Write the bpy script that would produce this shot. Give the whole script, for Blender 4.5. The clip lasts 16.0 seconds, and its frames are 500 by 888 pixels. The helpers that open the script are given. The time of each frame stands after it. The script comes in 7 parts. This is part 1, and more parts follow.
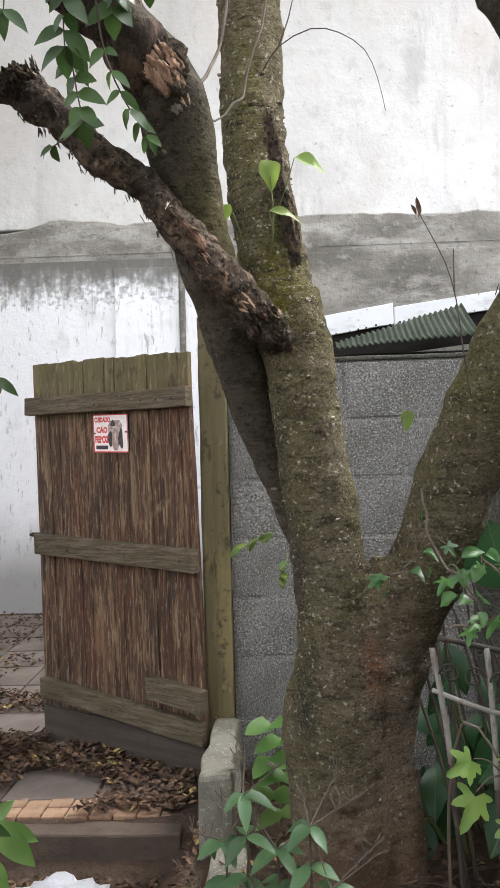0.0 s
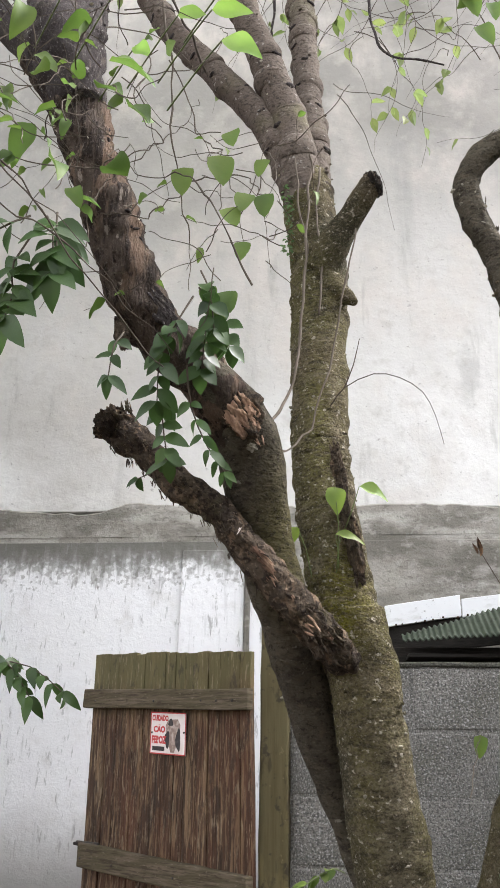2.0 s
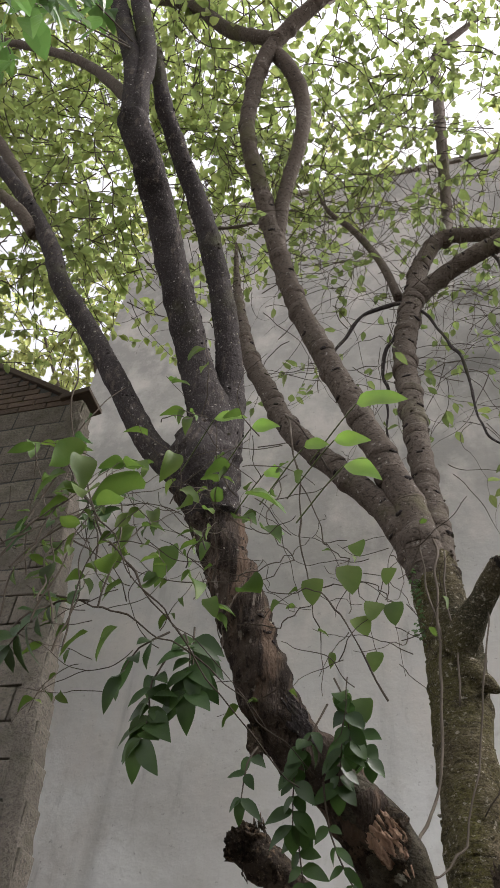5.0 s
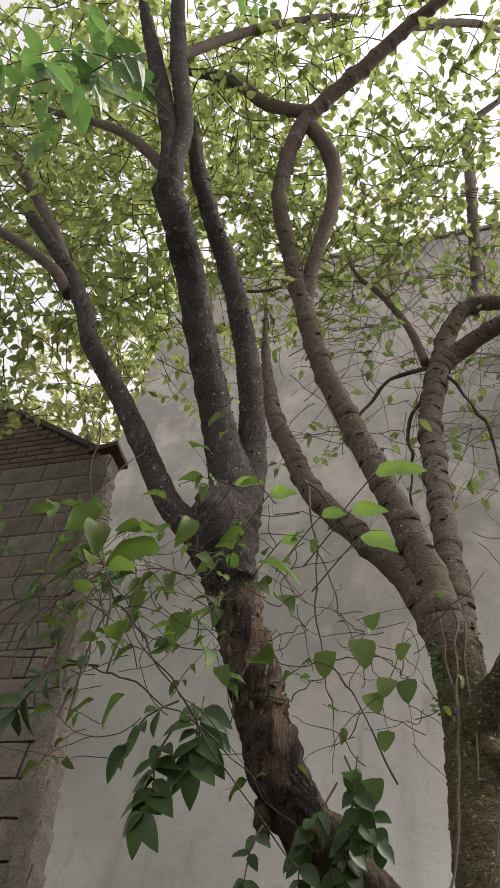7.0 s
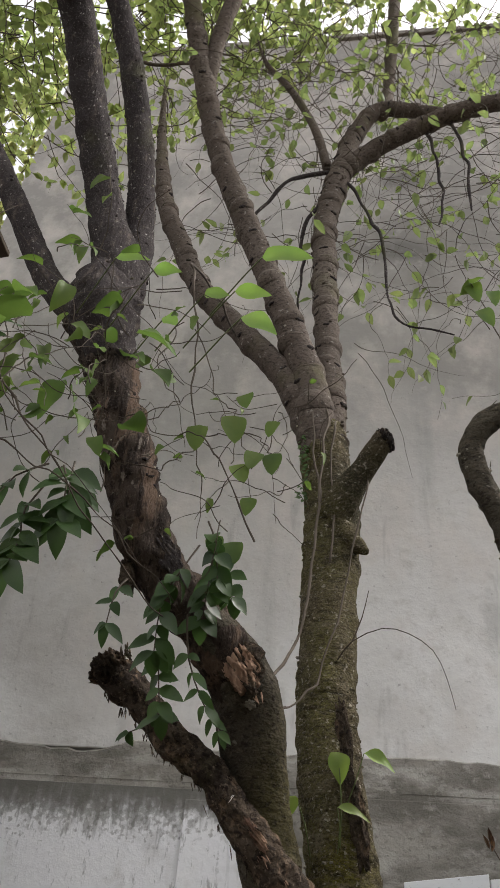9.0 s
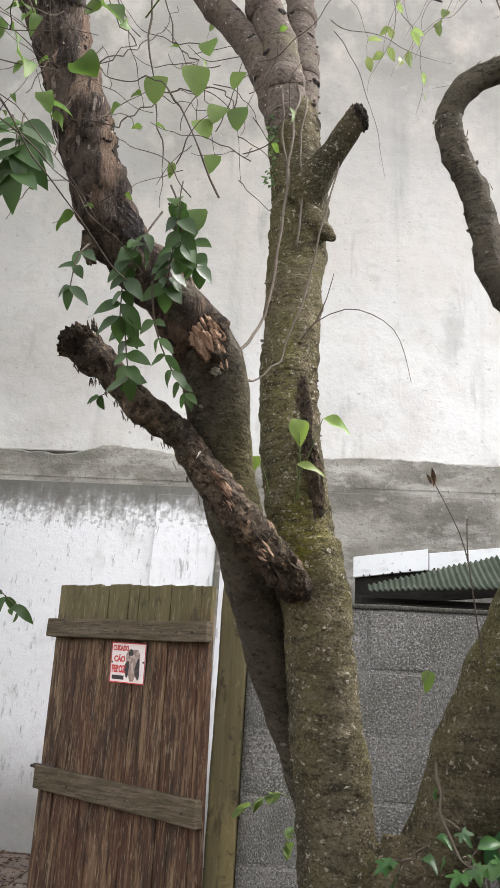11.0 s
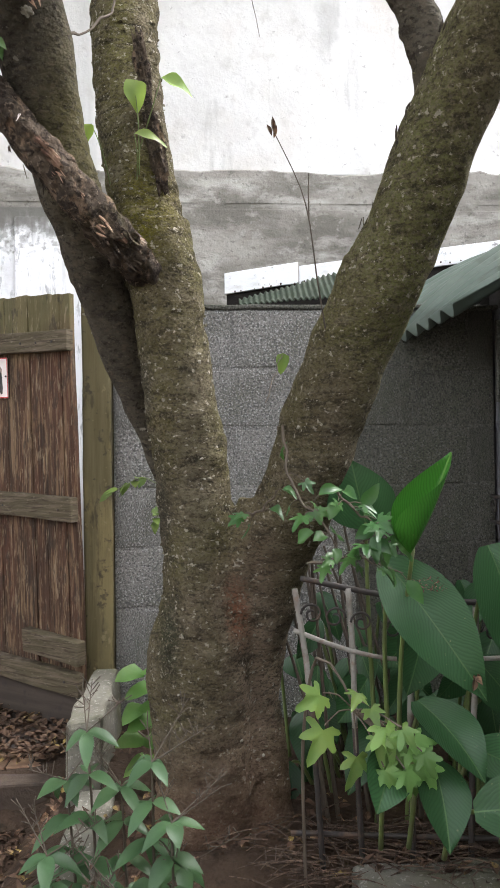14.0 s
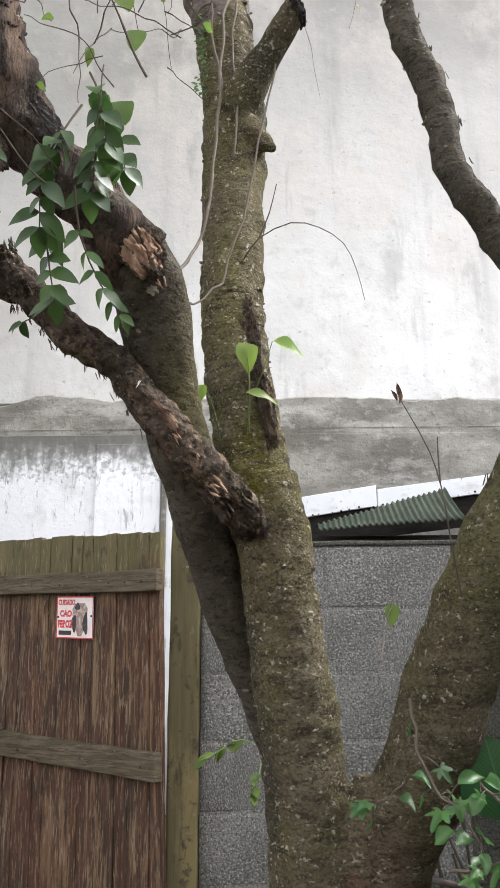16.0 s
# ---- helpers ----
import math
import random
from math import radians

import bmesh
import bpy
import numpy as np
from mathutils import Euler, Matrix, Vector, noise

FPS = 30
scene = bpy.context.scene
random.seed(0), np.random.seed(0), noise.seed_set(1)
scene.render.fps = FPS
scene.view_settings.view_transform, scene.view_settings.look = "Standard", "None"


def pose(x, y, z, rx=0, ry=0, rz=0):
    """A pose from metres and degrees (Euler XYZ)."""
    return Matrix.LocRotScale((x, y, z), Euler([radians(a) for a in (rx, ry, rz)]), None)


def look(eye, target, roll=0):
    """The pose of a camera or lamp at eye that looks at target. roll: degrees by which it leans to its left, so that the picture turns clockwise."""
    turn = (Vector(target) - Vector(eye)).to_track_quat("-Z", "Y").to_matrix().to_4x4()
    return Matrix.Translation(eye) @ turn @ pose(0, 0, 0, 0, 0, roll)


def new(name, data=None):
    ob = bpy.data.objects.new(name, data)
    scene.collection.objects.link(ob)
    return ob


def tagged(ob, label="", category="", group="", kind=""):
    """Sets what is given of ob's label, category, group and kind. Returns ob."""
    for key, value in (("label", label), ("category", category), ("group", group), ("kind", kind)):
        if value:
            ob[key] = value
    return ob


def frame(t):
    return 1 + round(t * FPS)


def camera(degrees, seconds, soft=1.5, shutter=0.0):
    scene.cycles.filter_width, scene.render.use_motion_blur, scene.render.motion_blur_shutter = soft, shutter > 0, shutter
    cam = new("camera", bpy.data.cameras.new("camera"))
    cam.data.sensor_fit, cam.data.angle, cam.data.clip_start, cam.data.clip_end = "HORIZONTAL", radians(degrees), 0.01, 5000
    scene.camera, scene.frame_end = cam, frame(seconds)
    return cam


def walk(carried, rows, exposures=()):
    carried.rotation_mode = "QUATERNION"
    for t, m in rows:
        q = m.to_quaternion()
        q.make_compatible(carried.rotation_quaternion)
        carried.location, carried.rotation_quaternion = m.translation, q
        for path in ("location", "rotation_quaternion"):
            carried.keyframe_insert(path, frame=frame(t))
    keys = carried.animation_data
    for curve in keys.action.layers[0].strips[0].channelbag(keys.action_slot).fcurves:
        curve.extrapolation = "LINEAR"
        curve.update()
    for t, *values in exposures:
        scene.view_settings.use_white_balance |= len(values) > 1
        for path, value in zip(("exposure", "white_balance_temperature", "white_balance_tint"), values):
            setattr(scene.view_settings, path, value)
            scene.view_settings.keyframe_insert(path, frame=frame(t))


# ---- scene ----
cam = camera(35.7, 16.0)
PATH = [
    (0, (0.082, 0.634, 1.063), (0.018, 2.63, 1.162), -1.6),
    (0.5, (0.063, 0.637, 1.074), (-0.018, 2.618, 1.332), -1.5),
    (1, (0.073, 0.617, 1.112), (-0.035, 2.589, 1.427), 0.1),
    (1.5, (0.083, 0.588, 1.138), (-0.039, 2.51, 1.678), 0.5),
    (2, (0.082, 0.572, 1.158), (-0.128, 2.409, 1.922), 1.2),
    (2.5, (0.084, 0.545, 1.182), (-0.283, 2.261, 2.142), 2.7),
    (3, (0.089, 0.523, 1.205), (-0.295, 2.107, 2.363), 3.3),
    (3.5, (0.09, 0.515, 1.22), (-0.303, 2.003, 2.497), 4.0),
    (4, (0.088, 0.511, 1.233), (-0.313, 1.895, 2.621), 4.8),
    (4.5, (0.088, 0.509, 1.237), (-0.365, 1.812, 2.685), 6.7),
    (5, (0.087, 0.501, 1.235), (-0.378, 1.775, 2.705), 7.2),
    (5.2, (0.087, 0.499, 1.234), (-0.379, 1.767, 2.709), 7.5),
    (7.3, (0.117, 0.483, 1.248), (-0.397, 1.621, 2.806), 12.5),
    (7.5, (0.12, 0.484, 1.248), (-0.271, 1.649, 2.825), 10.1),
    (8, (0.13, 0.486, 1.248), (-0.146, 1.691, 2.82), 7.8),
    (8.5, (0.128, 0.501, 1.226), (-0.145, 1.852, 2.675), 7.0),
    (9, (0.124, 0.548, 1.202), (-0.143, 2.083, 2.456), 5.9),
    (9.2, (0.123, 0.561, 1.195), (-0.131, 2.154, 2.378), 5.4),
    (11.3, (0.133, 0.612, 1.088), (-0.017, 2.521, 1.666), 3.4),
    (11.5, (0.137, 0.618, 1.08), (0.006, 2.545, 1.598), 3.1),
    (12, (0.152, 0.639, 1.051), (0.076, 2.605, 1.408), 2.2),
    (12.5, (0.162, 0.652, 1.026), (0.143, 2.636, 1.278), 1.6),
    (13, (0.168, 0.664, 1.002), (0.179, 2.657, 1.171), 1.4),
    (13.5, (0.183, 0.676, 0.981), (0.211, 2.676, 1.019), 0.8),
    (14, (0.206, 0.677, 0.993), (0.339, 2.673, 1.01), -0.7),
    (14.5, (0.211, 0.67, 1.019), (0.48, 2.65, 1.086), -1.0),
    (15, (0.202, 0.662, 1.034), (0.464, 2.639, 1.186), -1.0),
    (15.5, (0.17, 0.677, 1.05), (0.303, 2.663, 1.248), -0.4),
    (16, (0.105, 0.751, 1.104), (0.089, 2.676, 1.646), -0.4),
]
EXPOSURES = [(0.0, 2.75, 6270, 12), (1.0, 2.7, 6270, 12), (2.0, 2.65, 6370, 12), (2.5, 2.45, 6400, 12), (3.0, 2.1, 6388, 12), (3.5, 1.93, 6428, 12), (4.0, 1.7, 6482, 12), (5.0, 1.5, 6529, 12), (7.5, 1.28, 6950, 12), (8.0, 1.2, 6950, 12), (8.5, 1.2, 6800, 12), (9.0, 1.45, 6620, 12), (11.5, 2.75, 6420, 12), (12.5, 2.75, 6400, 12), (14.0, 2.87, 6270, 12), (14.5, 2.85, 6270, 12), (16.0, 2.76, 6270, 12)]
walk(cam, [(t, look(eye, target, roll)) for t, eye, target, roll in PATH], EXPOSURES)

# ---- world and sun: a white overcast sky over a small yard ----
world = bpy.data.worlds.new("overcast")
scene.world = world
world.use_nodes = True
wn, wl = world.node_tree.nodes, world.node_tree.links
sky = wn.new("ShaderNodeTexSky")
sky.sky_type, sky.sun_disc = "NISHITA", False
sky.sun_elevation, sky.sun_rotation = radians(49), radians(69)
sky.air_density, sky.dust_density = 1.0, 4.0
grey = wn.new("ShaderNodeHueSaturation")
grey.inputs["Saturation"].default_value = 0.12
wl.new(sky.outputs[0], grey.inputs["Color"])
wl.new(grey.outputs[0], wn["Background"].inputs["Color"])
wn["Background"].inputs["Strength"].default_value = 0.15
sun = new("sun", bpy.data.lights.new("sun", "SUN"))
sun.data.energy, sun.data.angle, sun.data.color = 1.6, radians(25), (1.0, 0.97, 0.93)
sun.matrix_world = look((0, 0, 0), (-0.80, -0.31, -0.98))


# ---- building helpers ----
def thing(name, label="", category="", group="", kind="", at=(0, 0, 0)):
    ob = new(name)
    ob.location = at
    ob.empty_display_size = 0.05
    return tagged(ob, label, category, group, kind)


def mesh_of(bm, name, smooth=False):
    me = bpy.data.meshes.new(name)
    bm.normal_update()
    bm.to_mesh(me)
    bm.free()
    if smooth:
        me.polygons.foreach_set("use_smooth", [True] * len(me.polygons))
    return me


def put(name, me, material, label="", category="", group="", kind=""):
    """A top-level thing of one mesh."""
    ob = new(name, me)
    if material:
        me.materials.clear()
        me.materials.append(material)
    return tagged(ob, label, category, group, kind)


def part(name, bm, material, parent, label="", smooth=False, kind=""):
    me = bm if isinstance(bm, bpy.types.Mesh) else mesh_of(bm, name, smooth or name == "foliage")
    if not me.materials:
        me.materials.append(material)
    ob = new(name, me)
    ob.parent = parent
    ob.matrix_parent_inverse = Matrix.Translation(-world_at(parent))
    return tagged(ob, label, kind=kind)


def world_at(ob):
    v = Vector(ob.location)
    if ob.parent:
        v = ob.matrix_parent_inverse @ v
        v = world_at(ob.parent) + v
    return v


def box(bm, lo, hi, bevel=0.0, wobble=0.0, cuts=0, m=None, seed=0):
    """A box from corner to corner, with bevelled and slightly uneven edges."""
    b = bmesh.new()
    bmesh.ops.create_cube(b, size=1)
    size = [max(h - l, 1e-4) for l, h in zip(lo, hi)]
    mid = [(h + l) / 2 for l, h in zip(lo, hi)]
    bmesh.ops.scale(b, vec=size, verts=b.verts)
    if bevel:
        bmesh.ops.bevel(b, geom=list(b.edges), offset=bevel, segments=2, affect="EDGES", profile=0.5)
    if cuts:
        long = max(range(3), key=lambda k: size[k])
        for k in range(1, cuts):
            no = [0, 0, 0]
            no[long] = 1
            co = [0, 0, 0]
            co[long] = (k / cuts - 0.5) * size[long]
            bmesh.ops.bisect_plane(b, geom=list(b.verts) + list(b.edges) + list(b.faces), plane_co=co, plane_no=no)
    for v in b.verts:
        if wobble:
            p = Vector(v.co) * 9 + Vector((seed * 3.1, seed * 1.7, seed))
            v.co += wobble * noise.noise_vector(p)
        v.co += Vector(mid)
        if m is not None:
            v.co = m @ v.co
    tmp = bpy.data.meshes.new("tmp")
    b.to_mesh(tmp)
    b.free()
    bm.from_mesh(tmp)
    bpy.data.meshes.remove(tmp)
    return bm


def spline(rows, step):
    """Catmull-Rom through rows of x, y, z, r."""
    pts = [np.array(r, float) for r in rows]
    pts = [2 * pts[0] - pts[1]] + pts + [2 * pts[-1] - pts[-2]]
    out = []
    for a, b, c, d in zip(pts, pts[1:], pts[2:], pts[3:]):
        n = max(2, int(np.linalg.norm((c - b)[:3]) / step))
        for k in range(n):
            t = k / n
            out.append(0.5 * (2 * b + (c - a) * t + (2 * a - 5 * b + 4 * c - d) * t * t + (3 * b - a - 3 * c + d) * t**3))
    out.append(pts[-2])
    return out


def tube(bm, rows, segs=10, step=0.05, lump=0.0, lump_size=6.0, ridge=0.0, seed=0, cap=True):
    """A tapered, uneven tube along rows of x, y, z, r."""
    path = spline(rows, step) if len(rows) > 2 else [np.array(r, float) for r in rows]
    rings, side = [], Vector((0.31, -0.9, 0.2))
    for n, p in enumerate(path):
        a, b = path[max(n - 1, 0)], path[min(n + 1, len(path) - 1)]
        way = Vector(b[:3]) - Vector(a[:3])
        way.normalize()
        side = side - way * side.dot(way)
        side.normalize()
        over = way.cross(side)
        ring = []
        for k in range(segs):
            w = 2 * math.pi * k / segs
            d = side * math.cos(w) + over * math.sin(w)
            r = max(float(p[3]), 0.0006)
            if lump:
                q = (Vector(p[:3]) + d * r + Vector((seed, seed * 2.3, 0))) * lump_size
                r *= 1 + lump * noise.fractal(q, 0.9, 2.0, 4)
            if ridge:
                r += ridge * abs(noise.noise(Vector((d.x * 1.5 + seed, d.y * 1.5, float(p[2]) * 28)))) - ridge * 0.3
            ring.append(bm.verts.new(Vector(p[:3]) + d * r))
        rings.append(ring)
    for a, b in zip(rings, rings[1:]):
        for k in range(segs):
            bm.faces.new((a[k], a[(k + 1) % segs], b[(k + 1) % segs], b[k]))
    if cap and segs > 2:
        bm.faces.new(rings[0][::-1])
        bm.faces.new(rings[-1])
    return bm


# ---- materials ----
def material(name, base, layers=(), rough=0.85, bumps=(), spec=0.3, metal=0.0, rand=0.0, trans=0.0):
    """layers: (kind, scale, stretch, low, high, colour, amount); bumps: (kind, scale, stretch, strength, depth)."""
    m = bpy.data.materials.new(name)
    m.use_nodes = True
    n, l = m.node_tree.nodes, m.node_tree.links
    bsdf = n["Principled BSDF"]
    where = n.new("ShaderNodeTexCoord").outputs["Object"]

    def field(kind, scale, stretch):
        fit = n.new("ShaderNodeMapping")
        fit.inputs["Scale"].default_value = stretch[:3]
        l.new(where, fit.inputs["Vector"])
        if kind in ("z", "drip", "cloud"):
            gap = n.new("ShaderNodeSeparateXYZ")
            l.new(fit.outputs[0], gap.inputs[0])
            wave = n.new("ShaderNodeTexNoise")
            wave.inputs["Scale"].default_value = scale
            wave.inputs["Detail"].default_value = 5
            if kind == "drip":
                thin = n.new("ShaderNodeMapping")
                thin.inputs["Scale"].default_value = (1, 1, 0.12)
                l.new(where, thin.inputs["Vector"])
                l.new(thin.outputs[0], wave.inputs["Vector"])
            else:
                l.new(where, wave.inputs["Vector"])
            add = n.new("ShaderNodeMath")
            add.operation = "MULTIPLY_ADD"
            add.inputs[1].default_value = 0.35 if kind == "z" else 0.9
            l.new(wave.outputs[0], add.inputs[0])
            l.new(gap.outputs[2], add.inputs[2])
            return add.outputs[0]
        if kind == "spot":
            fit.inputs["Location"].default_value = (-stretch[0] / stretch[2], 0, -stretch[1] / stretch[3])
            fit.inputs["Scale"].default_value = (1 / stretch[2], 0, 1 / stretch[3])
            away = n.new("ShaderNodeVectorMath")
            away.operation = "LENGTH"
            l.new(fit.outputs[0], away.inputs[0])
            wave = n.new("ShaderNodeTexNoise")
            wave.inputs["Scale"].default_value, wave.inputs["Detail"].default_value = scale, 7
            l.new(where, wave.inputs["Vector"])
            add = n.new("ShaderNodeMath")
            add.operation = "MULTIPLY_ADD"
            add.inputs[1].default_value = 1.6
            l.new(wave.outputs[0], add.inputs[0])
            l.new(away.outputs["Value"], add.inputs[2])
            return add.outputs[0]
        if kind in ("voronoi", "cracks"):
            t = n.new("ShaderNodeTexVoronoi")
            t.feature = "F1" if kind == "voronoi" else "DISTANCE_TO_EDGE"
            t.inputs["Scale"].default_value = scale
        else:
            t = n.new("ShaderNodeTexNoise")
            t.inputs["Scale"].default_value = scale
            t.inputs["Detail"].default_value = 2 if kind == "soft" else 8
            t.inputs["Roughness"].default_value = 0.62
        l.new(fit.outputs[0], t.inputs["Vector"])
        return t.outputs[0]

    rgb = n.new("ShaderNodeRGB")
    rgb.outputs[0].default_value = (*base, 1)
    colour = rgb.outputs[0]
    for kind, scale, stretch, low, high, tint, amount in layers:
        ramp = n.new("ShaderNodeMapRange")
        ramp.inputs["From Min"].default_value, ramp.inputs["From Max"].default_value = low, high
        ramp.inputs["To Max"].default_value = amount
        l.new(field(kind, scale, stretch), ramp.inputs["Value"])
        mix = n.new("ShaderNodeMix")
        mix.data_type = "RGBA"
        l.new(ramp.outputs[0], mix.inputs["Factor"])
        l.new(colour, mix.inputs[6])
        mix.inputs[7].default_value = (*tint, 1)
        colour = mix.outputs[2]
    if rand:
        info = n.new("ShaderNodeObjectInfo")
        geo = n.new("ShaderNodeNewGeometry")
        both = n.new("ShaderNodeMath")
        both.operation = "ADD"
        l.new(info.outputs["Random"], both.inputs[0])
        l.new(geo.outputs["Random Per Island"], both.inputs[1])
        span = n.new("ShaderNodeMapRange")
        span.inputs["From Max"].default_value = 2.0
        span.inputs["To Min"].default_value, span.inputs["To Max"].default_value = 1 - rand, 1 + rand
        l.new(both.outputs[0], span.inputs["Value"])
        hue = n.new("ShaderNodeHueSaturation")
        l.new(span.outputs[0], hue.inputs["Value"])
        l.new(colour, hue.inputs["Color"])
        colour = hue.outputs[0]
    l.new(colour, bsdf.inputs["Base Color"])
    bsdf.inputs["Roughness"].default_value = rough
    bsdf.inputs["Metallic"].default_value = metal
    bsdf.inputs["Specular IOR Level"].default_value = spec
    last = None
    for kind, scale, stretch, strength, depth in bumps:
        b = n.new("ShaderNodeBump")
        b.inputs["Strength"].default_value, b.inputs["Distance"].default_value = strength, depth
        l.new(field(kind, scale, stretch), b.inputs["Height"])
        if last:
            l.new(last, b.inputs["Normal"])
        last = b.outputs[0]
    if last:
        l.new(last, bsdf.inputs["Normal"])
    if trans:
        thin = n.new("ShaderNodeBsdfTranslucent")
        glow = n.new("ShaderNodeMix")
        glow.data_type, glow.blend_type = "RGBA", "ADD"
        glow.inputs["Factor"].default_value = 1.0
        l.new(colour, glow.inputs[6])
        glow.inputs[7].default_value = (*[c * 1.6 for c in base], 1)
        l.new(glow.outputs[2], thin.inputs["Color"])
        blend = n.new("ShaderNodeMixShader")
        blend.inputs[0].default_value = trans
        l.new(bsdf.outputs[0], blend.inputs[1])
        l.new(thin.outputs[0], blend.inputs[2])
        l.new(blend.outputs[0], n["Material Output"].inputs["Surface"])
    return m


ONE = (1, 1, 1)
PLASTER = material("whitewashed_plaster", (0.74, 0.73, 0.71), (
    # Grey deepens with height.
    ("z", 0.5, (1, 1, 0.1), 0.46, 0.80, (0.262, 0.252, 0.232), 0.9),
    ("noise", 0.6, ONE, 0.44, 0.66, (0.46, 0.44, 0.41), 0.75),
    ("noise", 2.0, (1, 1, 0.7), 0.48, 0.66, (0.57, 0.53, 0.49), 0.7),
    ("noise", 1.2, (1.8, 1, 0.12), 0.57, 0.72, (0.30, 0.30, 0.285), 0.5),
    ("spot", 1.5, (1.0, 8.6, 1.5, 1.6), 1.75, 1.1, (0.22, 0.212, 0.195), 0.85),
    ("spot", 9, (1.11, 3.90, 0.11, 0.42), 1.65, 1.1, (0.36, 0.36, 0.345), 0.45),
    ("noise", 60, ONE, 0.66, 0.70, (0.32, 0.31, 0.29), 0.6),
    ("spot", 2.5, (0.72, 9.62, 0.55, 0.30), 1.75, 1.15, (0.155, 0.15, 0.138), 0.8),
    ("spot", 2.5, (0.62, 8.30, 0.45, 0.26), 1.75, 1.15, (0.155, 0.15, 0.138), 0.75),
    ("noise", 4.5, (1.3, 1, 0.25), 0.60, 0.70, (0.30, 0.29, 0.27), 0.45),
    ("noise", 7, ONE, 0.56, 0.72, (0.44, 0.42, 0.39), 0.6),
    ("noise", 22, ONE, 0.63, 0.70, (0.28, 0.27, 0.25), 0.6)),
    0.95, (("noise", 3, ONE, 0.3, 0.05), ("noise", 14, ONE, 0.16, 0.02), ("noise", 50, ONE, 0.12, 0.008)), 0.1)
CEMENT = material("weathered_cement", (0.34, 0.32, 0.285), (
    ("noise", 1.1, (1, 1, 2.0), 0.42, 0.60, (0.15, 0.14, 0.12), 0.9),
    ("noise", 3, (0.8, 1, 2.2), 0.52, 0.64, (0.46, 0.44, 0.40), 0.7),
    ("noise", 5, (0.6, 1, 2.2), 0.52, 0.66, (0.14, 0.13, 0.11), 0.65),
    ("noise", 11, ONE, 0.58, 0.66, (0.46, 0.44, 0.40), 0.4),
    ("noise", 26, ONE, 0.57, 0.65, (0.10, 0.095, 0.082), 0.5)),
    0.95, (("noise", 9, ONE, 0.6, 0.03), ("noise", 60, ONE, 0.4, 0.008)), 0.1)
LIMEWASH = material("stained_limewash", (0.88, 0.88, 0.89), (
    ("noise", 2.6, (3.0, 1, 0.10), 0.57, 0.72, (0.66, 0.66, 0.66), 0.4),
    ("noise", 10, (1.6, 1, 0.40), 0.60, 0.66, (0.24, 0.235, 0.22), 0.6),
    ("noise", 27, (1.5, 1, 0.35), 0.60, 0.66, (0.2, 0.198, 0.19), 0.4),
    ("noise", 3.5, ONE, 0.56, 0.70, (0.62, 0.60, 0.57), 0.45),
    ("cloud", 4.0, (1, 1, 1), 2.80, 3.12, (0.25, 0.24, 0.21), 0.75),
    ("cloud", 14.0, (1, 1, 1), 2.86, 3.04, (0.20, 0.195, 0.18), 0.6),
    ("drip", 17.0, (1, 1, 1), 2.86, 2.98, (0.17, 0.165, 0.145), 0.55),
    ("cloud", 30.0, (1, 1, 1), 2.82, 2.92, (0.15, 0.142, 0.12), 0.5),
    ("z", 9.0, (1, 1, 1), 2.60, 2.82, (0.14, 0.135, 0.12), 0.6),
    ("noise", 16, (1.4, 1, 0.16), 0.59, 0.67, (0.45, 0.45, 0.44), 0.25),
    ("z", 2.0, (1, 1, -1), -0.75, -0.30, (0.33, 0.32, 0.30), 0.9)),
    0.9, (("noise", 12, ONE, 0.35, 0.02), ("noise", 70, ONE, 0.3, 0.006)), 0.1)
BLOCK = material("rough_concrete_block", (0.265, 0.254, 0.230), (
    ("noise", 2.0, ONE, 0.42, 0.7, (0.345, 0.333, 0.304), 0.7),
    ("noise", 1.3, ONE, 0.48, 0.62, (0.145, 0.145, 0.135), 0.65),
    ("noise", 5, ONE, 0.50, 0.64, (0.17, 0.162, 0.14), 0.65),
    ("noise", 2.2, ONE, 0.54, 0.68, (0.18, 0.18, 0.125), 0.4),
    ("noise", 130, ONE, 0.50, 0.56, (0.085, 0.085, 0.082), 0.75),
    ("noise", 160, ONE, 0.545, 0.60, (0.56, 0.55, 0.53), 0.7),
    ("noise", 300, ONE, 0.52, 0.60, (0.10, 0.10, 0.097), 0.5)),
    0.95, (("noise", 110, ONE, 1.0, 0.010), ("noise", 260, ONE, 0.7, 0.004)), 0.1, rand=0.08)
# Mossy block tone with the eave's shade put into the colour.
BLOCK_SHADED = material("shade_toned_mossy_block", (0.094, 0.092, 0.076), (
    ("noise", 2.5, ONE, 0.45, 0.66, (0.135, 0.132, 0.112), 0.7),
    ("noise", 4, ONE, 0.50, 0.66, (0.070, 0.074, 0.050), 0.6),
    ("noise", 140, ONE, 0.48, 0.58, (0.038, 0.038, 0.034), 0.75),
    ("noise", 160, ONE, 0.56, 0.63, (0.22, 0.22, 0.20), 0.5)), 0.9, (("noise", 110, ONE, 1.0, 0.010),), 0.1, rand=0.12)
# Darker copy of the block colour; holds the roof's shade.
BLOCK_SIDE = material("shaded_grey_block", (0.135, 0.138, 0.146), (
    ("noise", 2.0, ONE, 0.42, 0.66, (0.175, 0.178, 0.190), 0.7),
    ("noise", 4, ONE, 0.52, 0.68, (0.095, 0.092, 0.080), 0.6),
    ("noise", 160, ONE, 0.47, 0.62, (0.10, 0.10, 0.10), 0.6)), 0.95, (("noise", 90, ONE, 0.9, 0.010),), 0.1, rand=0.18)
